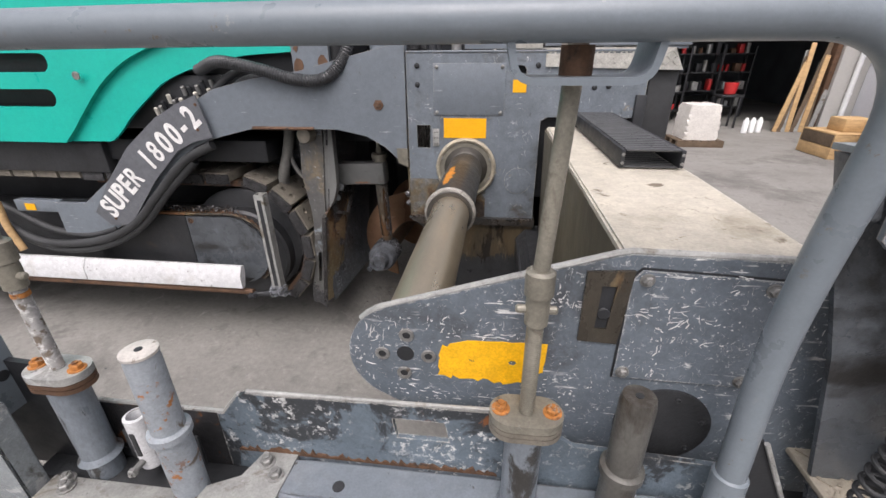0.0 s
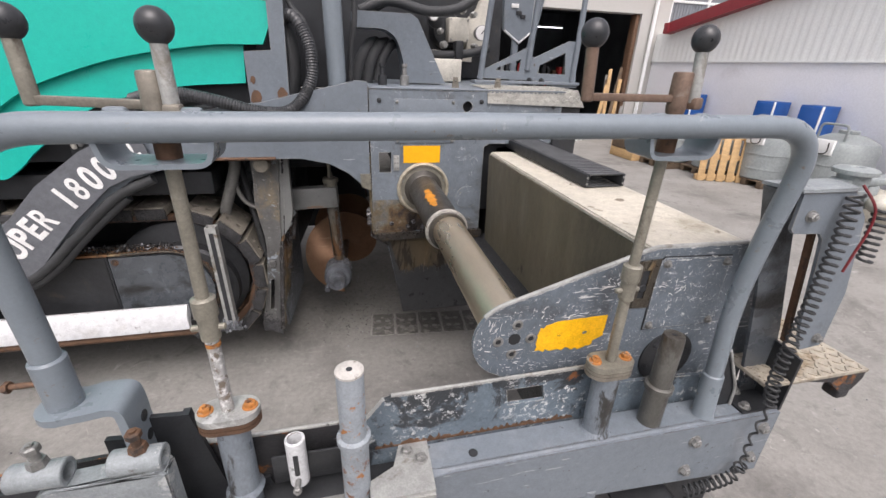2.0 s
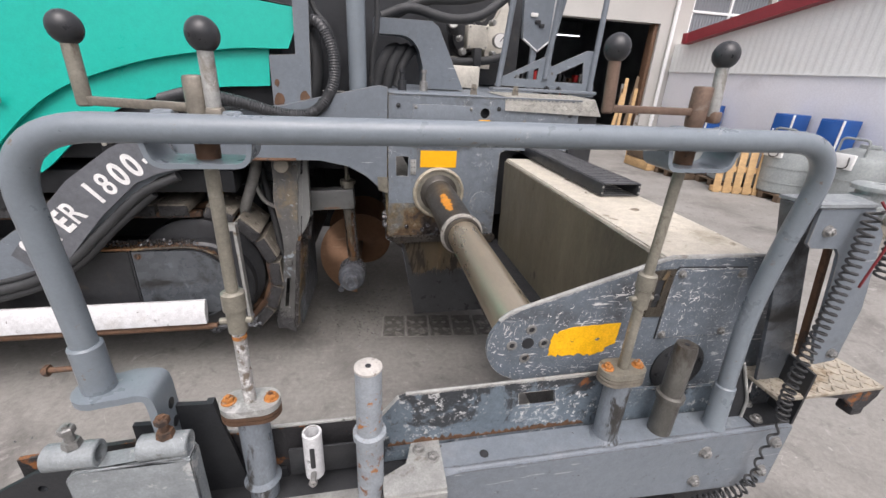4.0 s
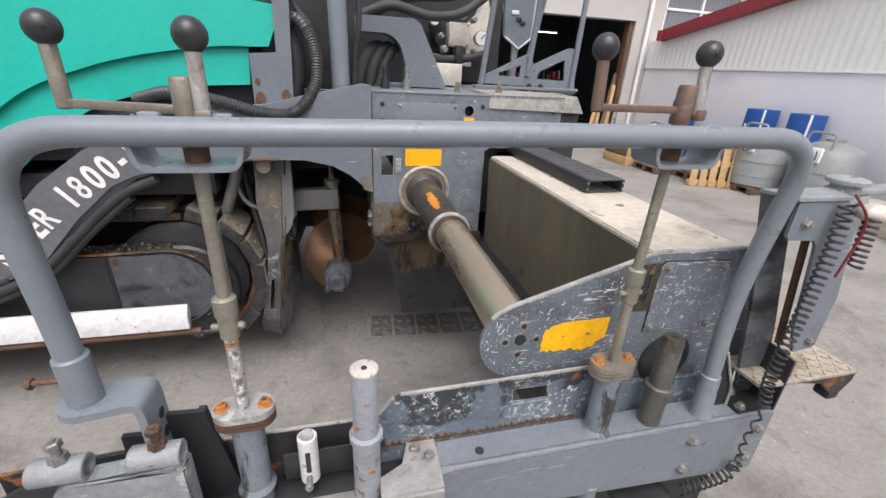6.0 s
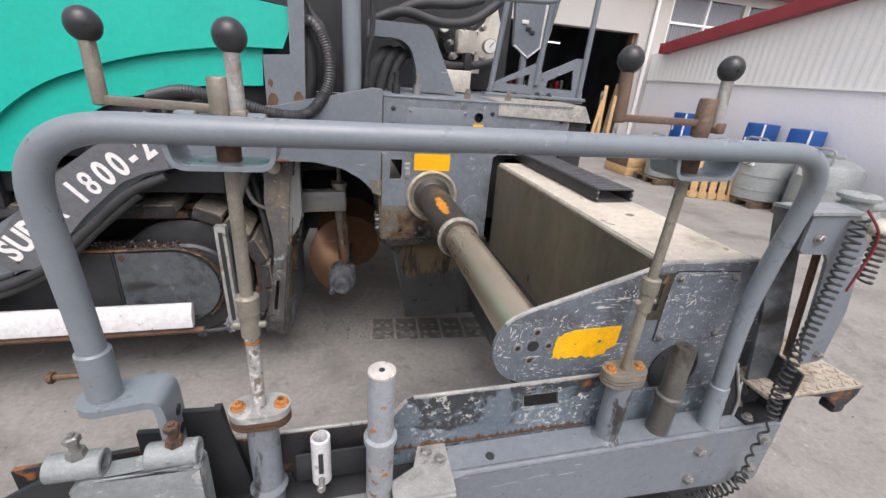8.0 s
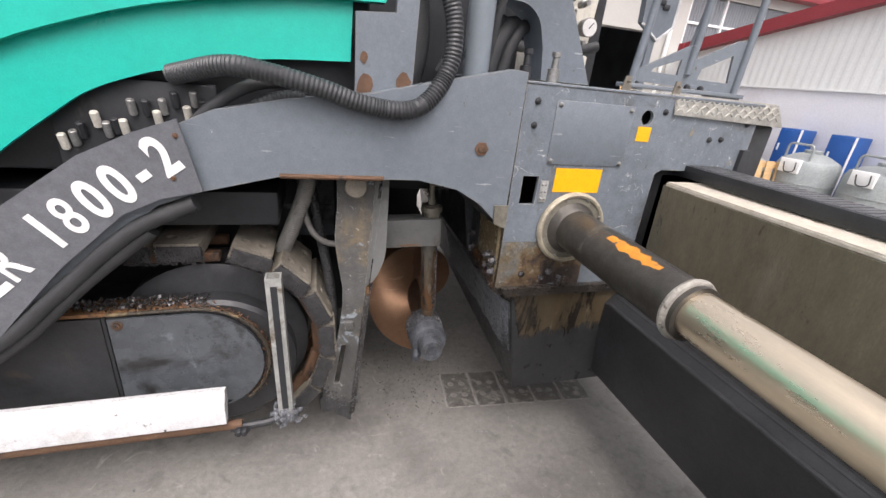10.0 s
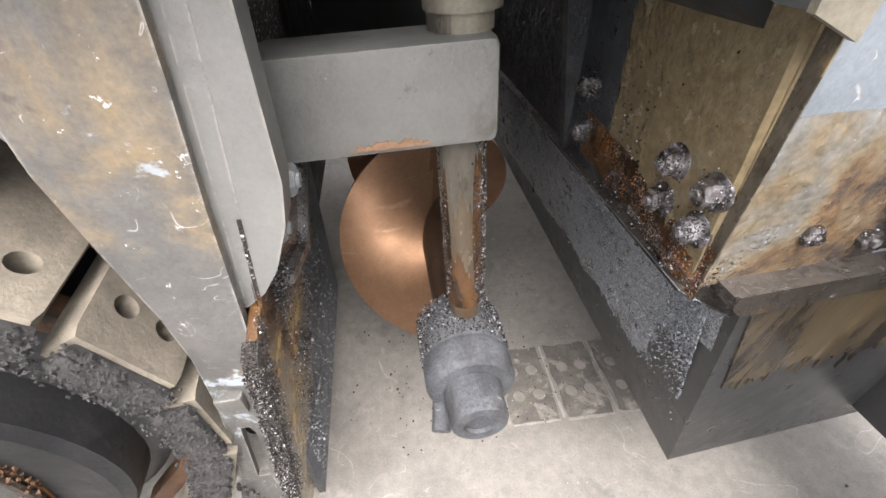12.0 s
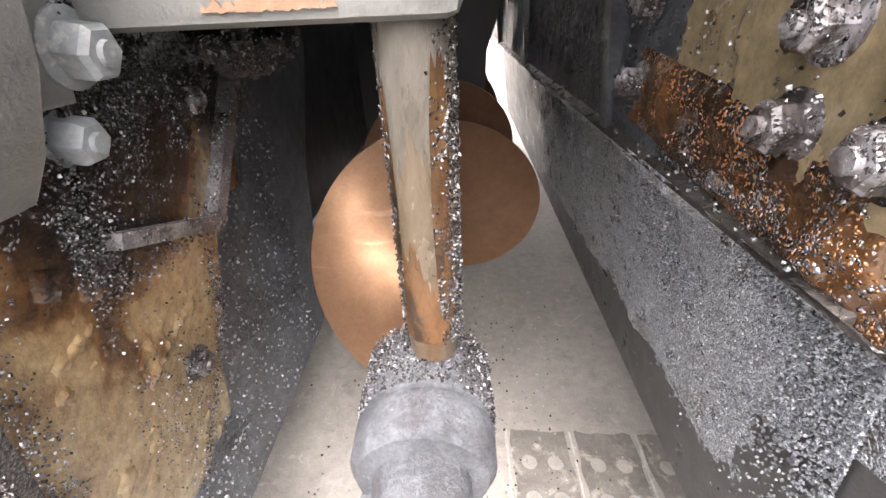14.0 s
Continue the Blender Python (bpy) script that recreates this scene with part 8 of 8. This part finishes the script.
part("tow_arm", bm, grey_paint, tractor, "broad grey tow arm plate with an arched lower edge")
# depth of the tow arm behind its plate, plain black
bm = bm_new()
inner = [(-1.0, 1.1), (-0.72, 1.26), (-0.38, 1.345), (0.06, 1.345), (0.2, 1.31), (0.29, 1.25), (0.36, 1.175), (0.402, 1.15), (0.404, 1.6), (-0.6, 1.5), (-1.0, 1.25)]
plate(bm, inner, [], 1.541, 1.95)
part("arm_inner", bm, black_steel, tractor, "black inside of the tow arm")
bm = bm_new()
box(bm, -1.5, -0.2, 1.96, 1.975, 0.95, 1.36, 0.004)
for z in (1.08, 1.22):
    box(bm, -1.5, -0.2, 1.945, 1.961, z, z + 0.022, 0.004)
part("chassis_panel", bm, stained_panel, tractor, "dark folded chassis panel behind the track")
bm = bm_new()
hexbolt(bm, (0.272, 1.478, 1.451), (0, -1, 0), 0.022, 0.006, False)
part("bolt_cap", bm, rust_iron, tractor, "brown round bolt cap")
bm = bm_new()
sweep(bm, [(-0.38, 1.475, 1.338), (-0.06, 1.475, 1.338)], 0.008, 8)
part("lower_strip", bm, rust_iron, tractor)
bm = bm_new()
plate(bm, [(0.35, 1.25), (0.405, 1.25), (0.405, 1.16), (0.355, 1.18)], [], 1.47, 1.477)
part("corner_patch", bm, spindle_steel, tractor, "chipped pale corner")
sign_pts = [(-1.415, 0.862), (-1.345, 0.79), (-1.215, 0.79), (-1.12, 0.90), (-0.98, 1.058), (-0.8, 1.222), (-0.70, 1.268), (-0.59, 1.293), (-0.632, 1.495), (-0.75, 1.45), (-0.88, 1.385), (-1.09, 1.232), (-1.265, 1.05)]
sign = thing("name_sign", (-1.0, 1.44, 1.1), "curved dark grey model sign with white stencil letters", "sign")
bm = bm_new()
plate(bm, sign_pts, [], 1.446, 1.454)
part("sign_plate", bm, sign_paint, sign)
letters = (("S", -1.313, 0.884), ("U", -1.258, 0.934), ("P", -1.205, 0.982), ("E", -1.153, 1.027), ("R", -1.098, 1.073), ("1", -0.985, 1.168), ("8", -0.925, 1.212), ("0", -0.86, 1.26), ("0", -0.795, 1.304), ("-", -0.738, 1.345), ("2", -0.678, 1.388))
for n, (ch, x, z) in enumerate(letters):
    a, b = letters[max(0, n - 1)], letters[min(len(letters) - 1, n + 1)]
    slope = math.atan2(b[2] - a[2], b[1] - a[1])
    cu = bpy.data.curves.new("letter", "FONT")
    cu.body, cu.align_x, cu.align_y = ch, "CENTER", "CENTER"
    cu.size, cu.extrude, cu.offset = 0.155, 0.0012, 0.0022 if ch in "8R" else 0.0048
    tmp = bpy.data.objects.new("letter", cu)
    me = bpy.data.meshes.new_from_object(tmp)
    bpy.data.objects.remove(tmp)
    turn = Matrix.Translation((x, 1.4445, z)) @ Euler((math.pi / 2, 0, 0)).to_matrix().to_4x4() @ Euler((0, 0, slope)).to_matrix().to_4x4() @ Matrix.Diagonal((0.74, 1, 1, 1))
    me.transform(turn)
    bm = bm_new()
    bm.from_mesh(me)
    bpy.data.meshes.remove(me)
    part("letter", bm, letter_white, sign, "", smooth=False)
for x, z in ((-0.66, 1.33), (-1.3, 0.83), (-0.64, 1.45)):
    bm = bm_new()
    hexbolt(bm, (x, 1.446, z), (0, -1, 0), 0.007, 0.004, False)
    part("screw", bm, rust_iron, sign)
# hood with its arched lower edge and slots
hood = thing("engine_hood", (-1.8, 1.9, 1.25), "glossy turquoise engine hood with slots", "hood")


def slot_hole(x0, x1, z0, z1):
    zc, r = (z0 + z1) / 2, (z1 - z0) / 2
    return [(x0 - 0.3, z0), (x1 - r, z0)] + [(x1 - r + r * math.sin(a), zc - r * math.cos(a)) for a in [radians(18 * k) for k in range(1, 10)]] + [(x1 - r, z1), (x0 - 0.3, z1)]


bm = bm_new()
crease = [(-1.47, 1.247), (-1.40, 1.315), (-1.326, 1.396), (-1.205, 1.519), (-1.07, 1.62), (-0.919, 1.691), (-0.66, 1.776), (-0.321, 1.838), (-0.12, 1.85), (-0.062, 1.853)]
crease = [(p.x, p.z) for p in spline([(x, 0, z) for x, z in crease], 5)]
up = [(-0.03, 1.93), (-0.012, 2.03), (-0.3, 2.06), (-0.7, 2.12), (-4.2, 2.5)]
plate(bm, [(-4.2, 1.25)] + crease + up, [slot_hole(-1.9, -1.455, 1.595, 1.685), slot_hole(-1.9, -1.46, 1.425, 1.515)], 1.478, 1.528)
bmesh.ops.bevel(bm, geom=[e for e in bm.edges if len(e.link_faces) == 2 and e.calc_face_angle(0) > 0.8], offset=0.016, segments=4, affect="EDGES")
for w in bm.verts:
    w.co.y += (w.co.z - 1.25) * 0.12
part("side_skin", bm, green_paint, hood, "turquoise painted side skin")
bm = bm_new()
low = [(-1.49, 1.249), (-1.23, 1.251)] + [(p.x, p.z) for p in spline([(x, 0, z) for x, z in ((-1.21, 1.258), (-1.15, 1.305), (-1.074, 1.38), (-0.95, 1.478), (-0.864, 1.54), (-0.76, 1.585), (-0.66, 1.615), (-0.437, 1.662), (-0.163, 1.682))], 4)]
plate(bm, low + [(-0.155, 1.86)] + [(x, z + 0.02) for x, z in crease[-9::-1]], [], 1.509, 1.527)
bmesh.ops.bevel(bm, geom=[e for e in bm.edges if len(e.link_faces) == 2 and e.calc_face_angle(0) > 0.8], offset=0.005, segments=2, affect="EDGES")
for w in bm.verts:
    w.co.y += (w.co.z - 1.25) * 0.12
part("wheel_arch", bm, green_paint, hood, "recessed turquoise arch band")
bm = bm_new()
box(bm, -4.2, -0.1, 1.62, 3.7, 1.3, 1.95, 0.02)
part("inner_body", bm, black_steel, hood, "dark inside behind the slots")
bm = bm_new()
vs = [bm.verts.new(p) for p in ((-4.2, 1.75, 2.51), (-0.7, 1.62, 2.13), (-0.3, 1.6, 2.07), (-0.01, 1.59, 2.035), (-0.01, 3.7, 2.035), (-0.3, 3.7, 2.07), (-0.7, 3.7, 2.13), (-4.2, 3.7, 2.51))]
bm.faces.new(vs)
bmesh.ops.solidify(bm, geom=bm.faces[:], thickness=0.02)
part("top_skin", bm, grey_paint, hood, "dull grey top cover")
bm = bm_new()
lathe(bm, (-1.284, 1.49, 1.58), (-1.284, -1, 1.58), [(-0.003, 0.02), (0.002, 0.02), (0.003, 0.012), (0.001, 0.011)], 22)
part("latch", bm, bolt_steel, hood, "small round latch")
bm = bm_new()
box(bm, -0.35, -0.25, 1.575, 1.6, 2.058, 2.074, 0.006)
part("handle", bm, bolt_steel, hood, "small hood handle")
# rear tractor frame, dark inside and lower body
bm = bm_new()
plate(bm, [(-0.15, 1.55), (0.0, 1.6), (0.03, 1.62), (0.06, 2.5), (-0.02, 2.5), (-0.03, 1.83), (-0.15, 1.82)], [], 1.535, 1.56)
part("rear_post", bm, grey_paint, tractor, "grey rear post with bare rusty patches")
for x, z, r in ((-0.12, 1.62, 0.03), (0.0, 1.64, 0.025), (-0.125, 1.7, 0.014)):
    bm = bm_new()
    pts = [(x + r * (0.6 + 0.5 * random.Random(k + int(x * 100)).random()) * math.cos(k * 0.6), z + 1.5 * r * math.sin(k * 0.6) * (0.7 + 0.4 * random.Random(k * 7).random())) for k in range(10)]
    plate(bm, pts, [], 1.532, 1.536)
    part("rust_patch", bm, rust_iron, tractor, "rusty bare patch")
bm = bm_new()
box(bm, -4.2, -0.35, 1.95, 3.6, 0.45, 1.3, 0.02)
part("lower_body", bm, black_steel, tractor, "dark lower body behind the track")
hung = True
bm = bm_new()
box(bm, -0.35, -0.13, 1.99, 3.6, 0.55, 1.5, 0.02)
part("rear_wall", bm, black_steel, tractor, "dark rear wall of the lower body")
hung = False
bm = bm_new()
box(bm, -4.2, -0.4, 1.60, 1.95, 1.13, 1.25, 0.01)
part("underside", bm, black_steel, tractor)
bm = bm_new()
box(bm, -0.5, 0.79, 2.65, 2.95, 1.61, 2.9, 0.02)
part("engine_bay", bm, black_steel, tractor, "dark engine bay behind the hoses")
# added black block, keeps light from above out of the auger chamber
bm = bm_new()
box(bm, -0.125, 0.34, 1.79, 2.8, 1.22, 1.60, 0.01)
part("conveyor_floor", bm, black_steel, tractor, "added black block that darkens the space above the auger")
hung = True
# added black sheet, stands in for the unlit depth behind the auger
bm = bm_new()
plate(bm, [(-0.34, 0.45), (0.33, 0.45), (0.345, 0.86), (0.405, 1.03), (0.405, 1.215), (-0.125, 1.215), (-0.125, 0.95), (-0.34, 0.95)], [], 3.02, 3.1)
part("tunnel_wall", bm, black_steel, tractor, "added black backdrop for the dark behind the auger")
hung = False
bm = bm_new()
box(bm, -2.4, -1.35, 1.56, 1.64, 1.06, 1.24, 0.01)
part("side_box", bm, dark_steel, tractor, "dark grey side box under the hood")
bm = bm_new()
rod(bm, (0.262, 1.60, 1.66), (0.255, 1.60, 2.9), 0.045, 32)
part("roof_post", bm, rail_paint, tractor, "round grey roof post")
# arched grey support
bm = bm_new()
inner = [(0.36, 1.965), (0.5, 1.965)] + [(0.5 + 0.12 * math.sin(a), 1.845 + 0.12 * math.cos(a)) for a in [radians(11 * k) for k in range(1, 8)]] + [(0.635, 1.81), (0.65, 1.69)]
outer_l = [(0.885, 1.69), (0.72, 2.02), (0.68, 2.045), (0.36, 2.045)]
plate(bm, inner + outer_l, [], 1.85, 2.02)
bmesh.ops.bevel(bm, geom=[e for e in bm.edges if len(e.link_faces) == 2 and e.calc_face_angle(0) > 0.5], offset=0.006, segments=2, affect="EDGES")
part("arched_support", bm, grey_paint, tractor, "arched grey support bracket")
# pump group
pump = thing("hydraulic_pump", (1.2, 2.75, 1.7), "dirty cream hydraulic pump with a pressure gauge", "pump")
bm = bm_new()
box(bm, 1.1, 1.26, 2.68, 2.8, 1.955, 2.12, 0.008)
cov = part("cover_box", bm, pump_paint, pump, "bolted cream cover box")
for x in (1.115, 1.245):
    for z in (1.97, 2.105):
        bm = bm_new()
        hexbolt(bm, (x, 2.68, z), (0, -1, 0), 0.007, 0.006, False)
        part("bolt", bm, bolt_steel, cov)
bm = bm_new()
lathe(bm, (1.12, 2.8, 2.04), (1.12, 4, 2.04), [(0, 0.11), (0.05, 0.13), (0.3, 0.13)], 32)
lathe(bm, (1.0, 2.72, 2.1), (1.0, -1, 2.1), [(0, 0.06), (0.03, 0.06), (0.04, 0.04)], 24)
part("pump_body", bm, dark_steel, pump, "dark round pump body")
bm = bm_new()
lathe(bm, (1.36, 2.74, 2.025), (1.36, -1, 2.025), [(0, 0.05), (0.05, 0.055), (0.06, 0.055), (0.062, 0.048)], 30)
case = part("gauge", bm, bolt_steel, pump, "round pressure gauge")
bm = bm_new()
lathe(bm, (1.36, 2.677, 2.025), (1.36, -1, 2.025), [(0, 0.049), (0.002, 0.049)], 30)
part("dial", bm, gauge_white, case, "white dial")
bm = bm_new()
box(bm, -0.003, 0.003, -0.001, 0.001, -0.01, 0.035, 0, Matrix.Translation((1.36, 2.673, 2.025)) @ Euler((0, radians(40), 0)).to_matrix().to_4x4())
part("needle", bm, black_steel, case)
bm = bm_new()
lathe(bm, (0.97, 2.66, 2.12), (0.97, -1, 2.12), [(0, 0.036), (0.03, 0.04), (0.034, 0.034)], 24)
second = part("gauge", bm, bolt_steel, pump, "small round gauge")
bm = bm_new()
lathe(bm, (0.97, 2.6245, 2.12), (0.97, -1, 2.12), [(0, 0.033), (0.002, 0.033)], 24)
part("dial", bm, gauge_white, second, "white dial")
for x, z, r in ((1.03, 2.02, 0.022), (1.06, 1.93, 0.028), (1.3, 1.93, 0.02), (1.2, 2.16, 0.018), (1.28, 2.14, 0.022)):
    bm = bm_new()
    lathe(bm, (x, 2.7, z), (x, -1, z), [(0, r), (0.05, r), (0.055, 0.7 * r), (0.09, 0.7 * r)], 12)
    part("fitting", bm, bolt_steel, pump, "steel hose fitting")
bm = bm_new()
plate(bm, [(1.28, 1.86), (1.45, 1.9), (1.47, 2.2), (1.42, 2.34), (1.36, 2.2), (1.28, 2.12)], [], 2.81, 2.9)
plate(bm, [(1.0, 1.9), (1.3, 1.86), (1.3, 1.82), (1.0, 1.84)], [], 2.72, 2.9)
part("housing", bm, pump_paint, pump, "stained cream housing")
bm = bm_new()
sweep(bm, spline([(0.85, 2.6, 1.87), (1.05, 2.62, 1.86), (1.25, 2.62, 1.88), (1.4, 2.62, 1.92)]), 0.03, 12)
part("hose", bm, rubber, pump)
bm = bm_new()
box(bm, 1.13, 1.19, 2.57, 2.67, 1.83, 1.96, 0.01)
part("fitting", bm, dark_steel, pump)
bm = bm_new()
box(bm, 0.8, 1.6, 2.9, 3.4, 1.69, 2.9, 0.02)
part("tank_wall", bm, dark_steel, pump, "dark machinery behind the pump")
panel_th = thing("operator_console", (1.45, 2.2, 1.68), "grey angled control panel with white edge", "panel")
bm = bm_new()
plate(bm, [(1.36, 2.02), (1.47, 1.95), (1.55, 2.02), (1.56, 2.4), (1.33, 2.4)], [], 2.2, 2.24)
part("face", bm, grey_paint, panel_th)
bm = bm_new()
box(bm, 1.43, 1.47, 2.205, 2.235, 1.68, 2.0, 0.004)
part("stalk", bm, grey_paint, panel_th)
bm = bm_new()
sweep(bm, [(1.36, 2.2, 2.015), (1.47, 2.2, 1.945), (1.555, 2.2, 2.015), (1.565, 2.2, 2.4)], 0.008, 8)
part("edge", bm, white_paint, panel_th, "white edge strip")
for x, z, w in ((1.42, 2.16, 0.025), (1.45, 2.12, 0.02), (1.48, 2.1, 0.018)):
    bm = bm_new()
    box(bm, x - w, x + w, 2.19, 2.2, z - 0.012, z + 0.012, 0.003)
    part("switch", bm, gauge_white if x < 1.43 else black_steel, panel_th)
bm = bm_new()
box(bm, 0.86, 1.08, 2.2, 2.6, 1.69, 1.83, 0.01)
solid("cream_box", bm, pump_paint, "dirty cream sheet box on the screed", "box")
for x in (0.5, 0.62):
    bm = bm_new()
    lathe(bm, (x, 1.7, 1.682), (x, 1.7, 3), [(0, 0.024), (0.05, 0.024), (0.052, 0.014), (0.09, 0.012), (0.092, 0.017), (0.11, 0.017)], 16)
    solid("drain_valve", bm, black_steel if x < 0.6 else bolt_steel, "small valve stem on the top sheet", "valve", group="valve stems")


# ---- hoses ----
def hose(points, r, material, label, ribs=0.0, name="hose", steps=10):
    bm = bm_new()
    sweep(bm, spline(points, steps), r, 14, ribs)
    return solid(name, bm, material, label, "hose", group="hydraulic hoses")


hose([(-0.66, 1.56, 1.60), (-0.5, 1.47, 1.64), (-0.38, 1.447, 1.63), (-0.252, 1.445, 1.603), (-0.131, 1.447, 1.569), (-0.003, 1.45, 1.56), (0.077, 1.47, 1.6), (0.142, 1.5, 1.706), (0.147, 1.52, 1.831), (0.11, 1.54, 1.937), (0.06, 1.57, 1.98), (-0.01, 1.62, 1.92)], 0.026, hose_grey, "thick grey corrugated hose draped over the tow arm", 0.003, "corrugated_hose")
hose([(-0.62, 1.545, 1.38), (-0.52, 1.515, 1.47), (-0.4, 1.51, 1.55), (-0.3, 1.52, 1.57)], 0.022, hose_grey, "grey corrugated hose beside the sign", 0.0025, "corrugated_hose")
hose([(-0.66, 1.55, 1.42), (-0.55, 1.53, 1.53), (-0.42, 1.53, 1.6), (-0.25, 1.54, 1.6)], 0.018, rubber, "black hose behind the sign")
hose([(0.0, 1.6, 2.3), (0.06, 1.58, 2.05), (0.13, 1.56, 1.95), (0.17, 1.56, 1.8), (0.12, 1.57, 1.68)], 0.012, rubber, "thin black hose beside the rear post")
hose([(0.02, 1.62, 1.6), (0.05, 1.62, 1.75), (0.04, 1.63, 1.9), (0.0, 1.66, 2.05)], 0.045, rubber, "thick black hose by the rear post")
hose([(0.36, 1.66, 2.3), (0.365, 1.65, 2.0), (0.34, 1.66, 1.85), (0.33, 1.68, 1.7)], 0.014, rubber, "thin black hose by the roof post")
for k, (x, r) in enumerate(((0.42, 0.034), (0.48, 0.034), (0.54, 0.028))):
    hose([(x - 0.05, 1.92, 1.69), (x - 0.02, 1.93, 1.8), (x + 0.03, 1.95, 1.88), (x + 0.08, 2.0, 1.9)], r, rubber, "thick black hose under the arched support")
hose([(0.42, 2.2, 2.08), (0.6, 2.2, 2.14), (0.85, 2.22, 2.1), (1.05, 2.25, 2.13), (1.2, 2.3, 2.22), (1.3, 2.35, 2.3)], 0.03, rubber, "thick black hose over the pump")
hose([(0.5, 2.3, 2.1), (0.7, 2.3, 2.2), (1.0, 2.4, 2.24), (1.2, 2.5, 2.3)], 0.03, rubber, "thick black hose over the pump")
hose([(-2.4, 1.5, 0.95), (-2.1, 1.49, 0.75), (-1.9, 1.47, 0.655), (-1.65, 1.46, 0.65), (-1.4, 1.46, 0.70), (-1.2, 1.462, 0.80), (-1.0, 1.466, 0.98), (-0.8, 1.47, 1.16), (-0.62, 1.475, 1.25)], 0.024, rubber, "black hose sagging below the sign")
hose([(-2.4, 1.52, 0.9), (-2.1, 1.5, 0.70), (-1.85, 1.48, 0.61), (-1.6, 1.47, 0.61), (-1.35, 1.475, 0.68), (-1.15, 1.48, 0.80), (-0.95, 1.48, 0.99), (-0.75, 1.485, 1.16)], 0.022, rubber, "black hose sagging below the sign")
hose([(-2.4, 1.54, 0.98), (-2.05, 1.52, 0.82), (-1.8, 1.5, 0.72), (-1.55, 1.49, 0.7), (-1.35, 1.49, 0.75)], 0.02, rubber, "black hose sagging below the sign")
hose([(-2.05, 1.45, 0.9), (-2.04, 1.44, 0.75), (-2.0, 1.44, 0.6)], 0.02, raw_wood, "rope tie round the hoses", 0, "rope_tie")
bm = bm_new()
sweep(bm, spline([(-0.285, 1.69, 1.39), (-0.304, 1.69, 1.26), (-0.332, 1.695, 1.17), (-0.357, 1.7, 1.105), (-0.386, 1.71, 1.03), (-0.405, 1.74, 0.98)], 18), 0.0285, 20, 0.0016, 0.0058)
solid("corrugated_hose", bm, dusty_hose, "pale grey corrugated hose hanging over the track", "hose", group="hydraulic hoses")
hung = True
hose([(-0.29, 1.66, 1.24), (-0.283, 1.65, 1.17), (-0.262, 1.65, 1.09), (-0.225, 1.65, 1.045), (-0.18, 1.65, 1.03), (-0.13, 1.65, 1.035)], 0.011, dusty_hose, "thin grey hose bending to the bracket")
hose([(-0.26, 1.7, 1.3), (-0.24, 1.7, 1.1), (-0.215, 1.68, 0.9), (-0.205, 1.66, 0.72), (-0.21, 1.65, 0.5)], 0.018, rubber, "black corrugated hose behind the bracket", 0.002)
hung = False
# valve block under the hood
vb = thing("valve_block", (-0.75, 1.6, 1.38), "dark valve block with pale plugs under the hood", "valve block")
bm = bm_new()
box(bm, -0.98, -0.55, 1.58, 1.62, 1.3, 1.58, 0.01)
part("body", bm, black_steel, vb)
v_rng = random.Random(4)
for k in range(16):
    x, z = -0.95 + 0.026 * k + v_rng.uniform(-0.008, 0.008), 1.42 + 0.008 * k + v_rng.uniform(-0.03, 0.03)
    bm = bm_new()
    rod(bm, (x, 1.575, z - 0.02), (x, 1.56, z + 0.025), 0.011, 10)
    part("plug", bm, (pump_paint, bolt_steel, black_steel)[k % 3], vb)
bm = bm_new()
box(bm, -2.0, -1.42, 1.5, 1.55, 0.83, 0.90, 0.005)
solid("frame_rail", bm, grey_paint, "grey stained frame rail behind the hoses", "rail")
for x in (-1.9, -1.52):
    bm = bm_new()
    box(bm, x - 0.03, x + 0.035, 1.496, 1.499, 0.84, 0.88, 0)
    solid("yellow_mark", bm, yellow_decal, "small yellow decal on the frame rail", "decal")
bm = bm_new()
rod(bm, (-2.3, 1.5, 1.25), (-2.2, 1.48, 0.75), 0.025, 16)
solid("hose_pipe", bm, rubber, "black pipe under the hood", "pipe")
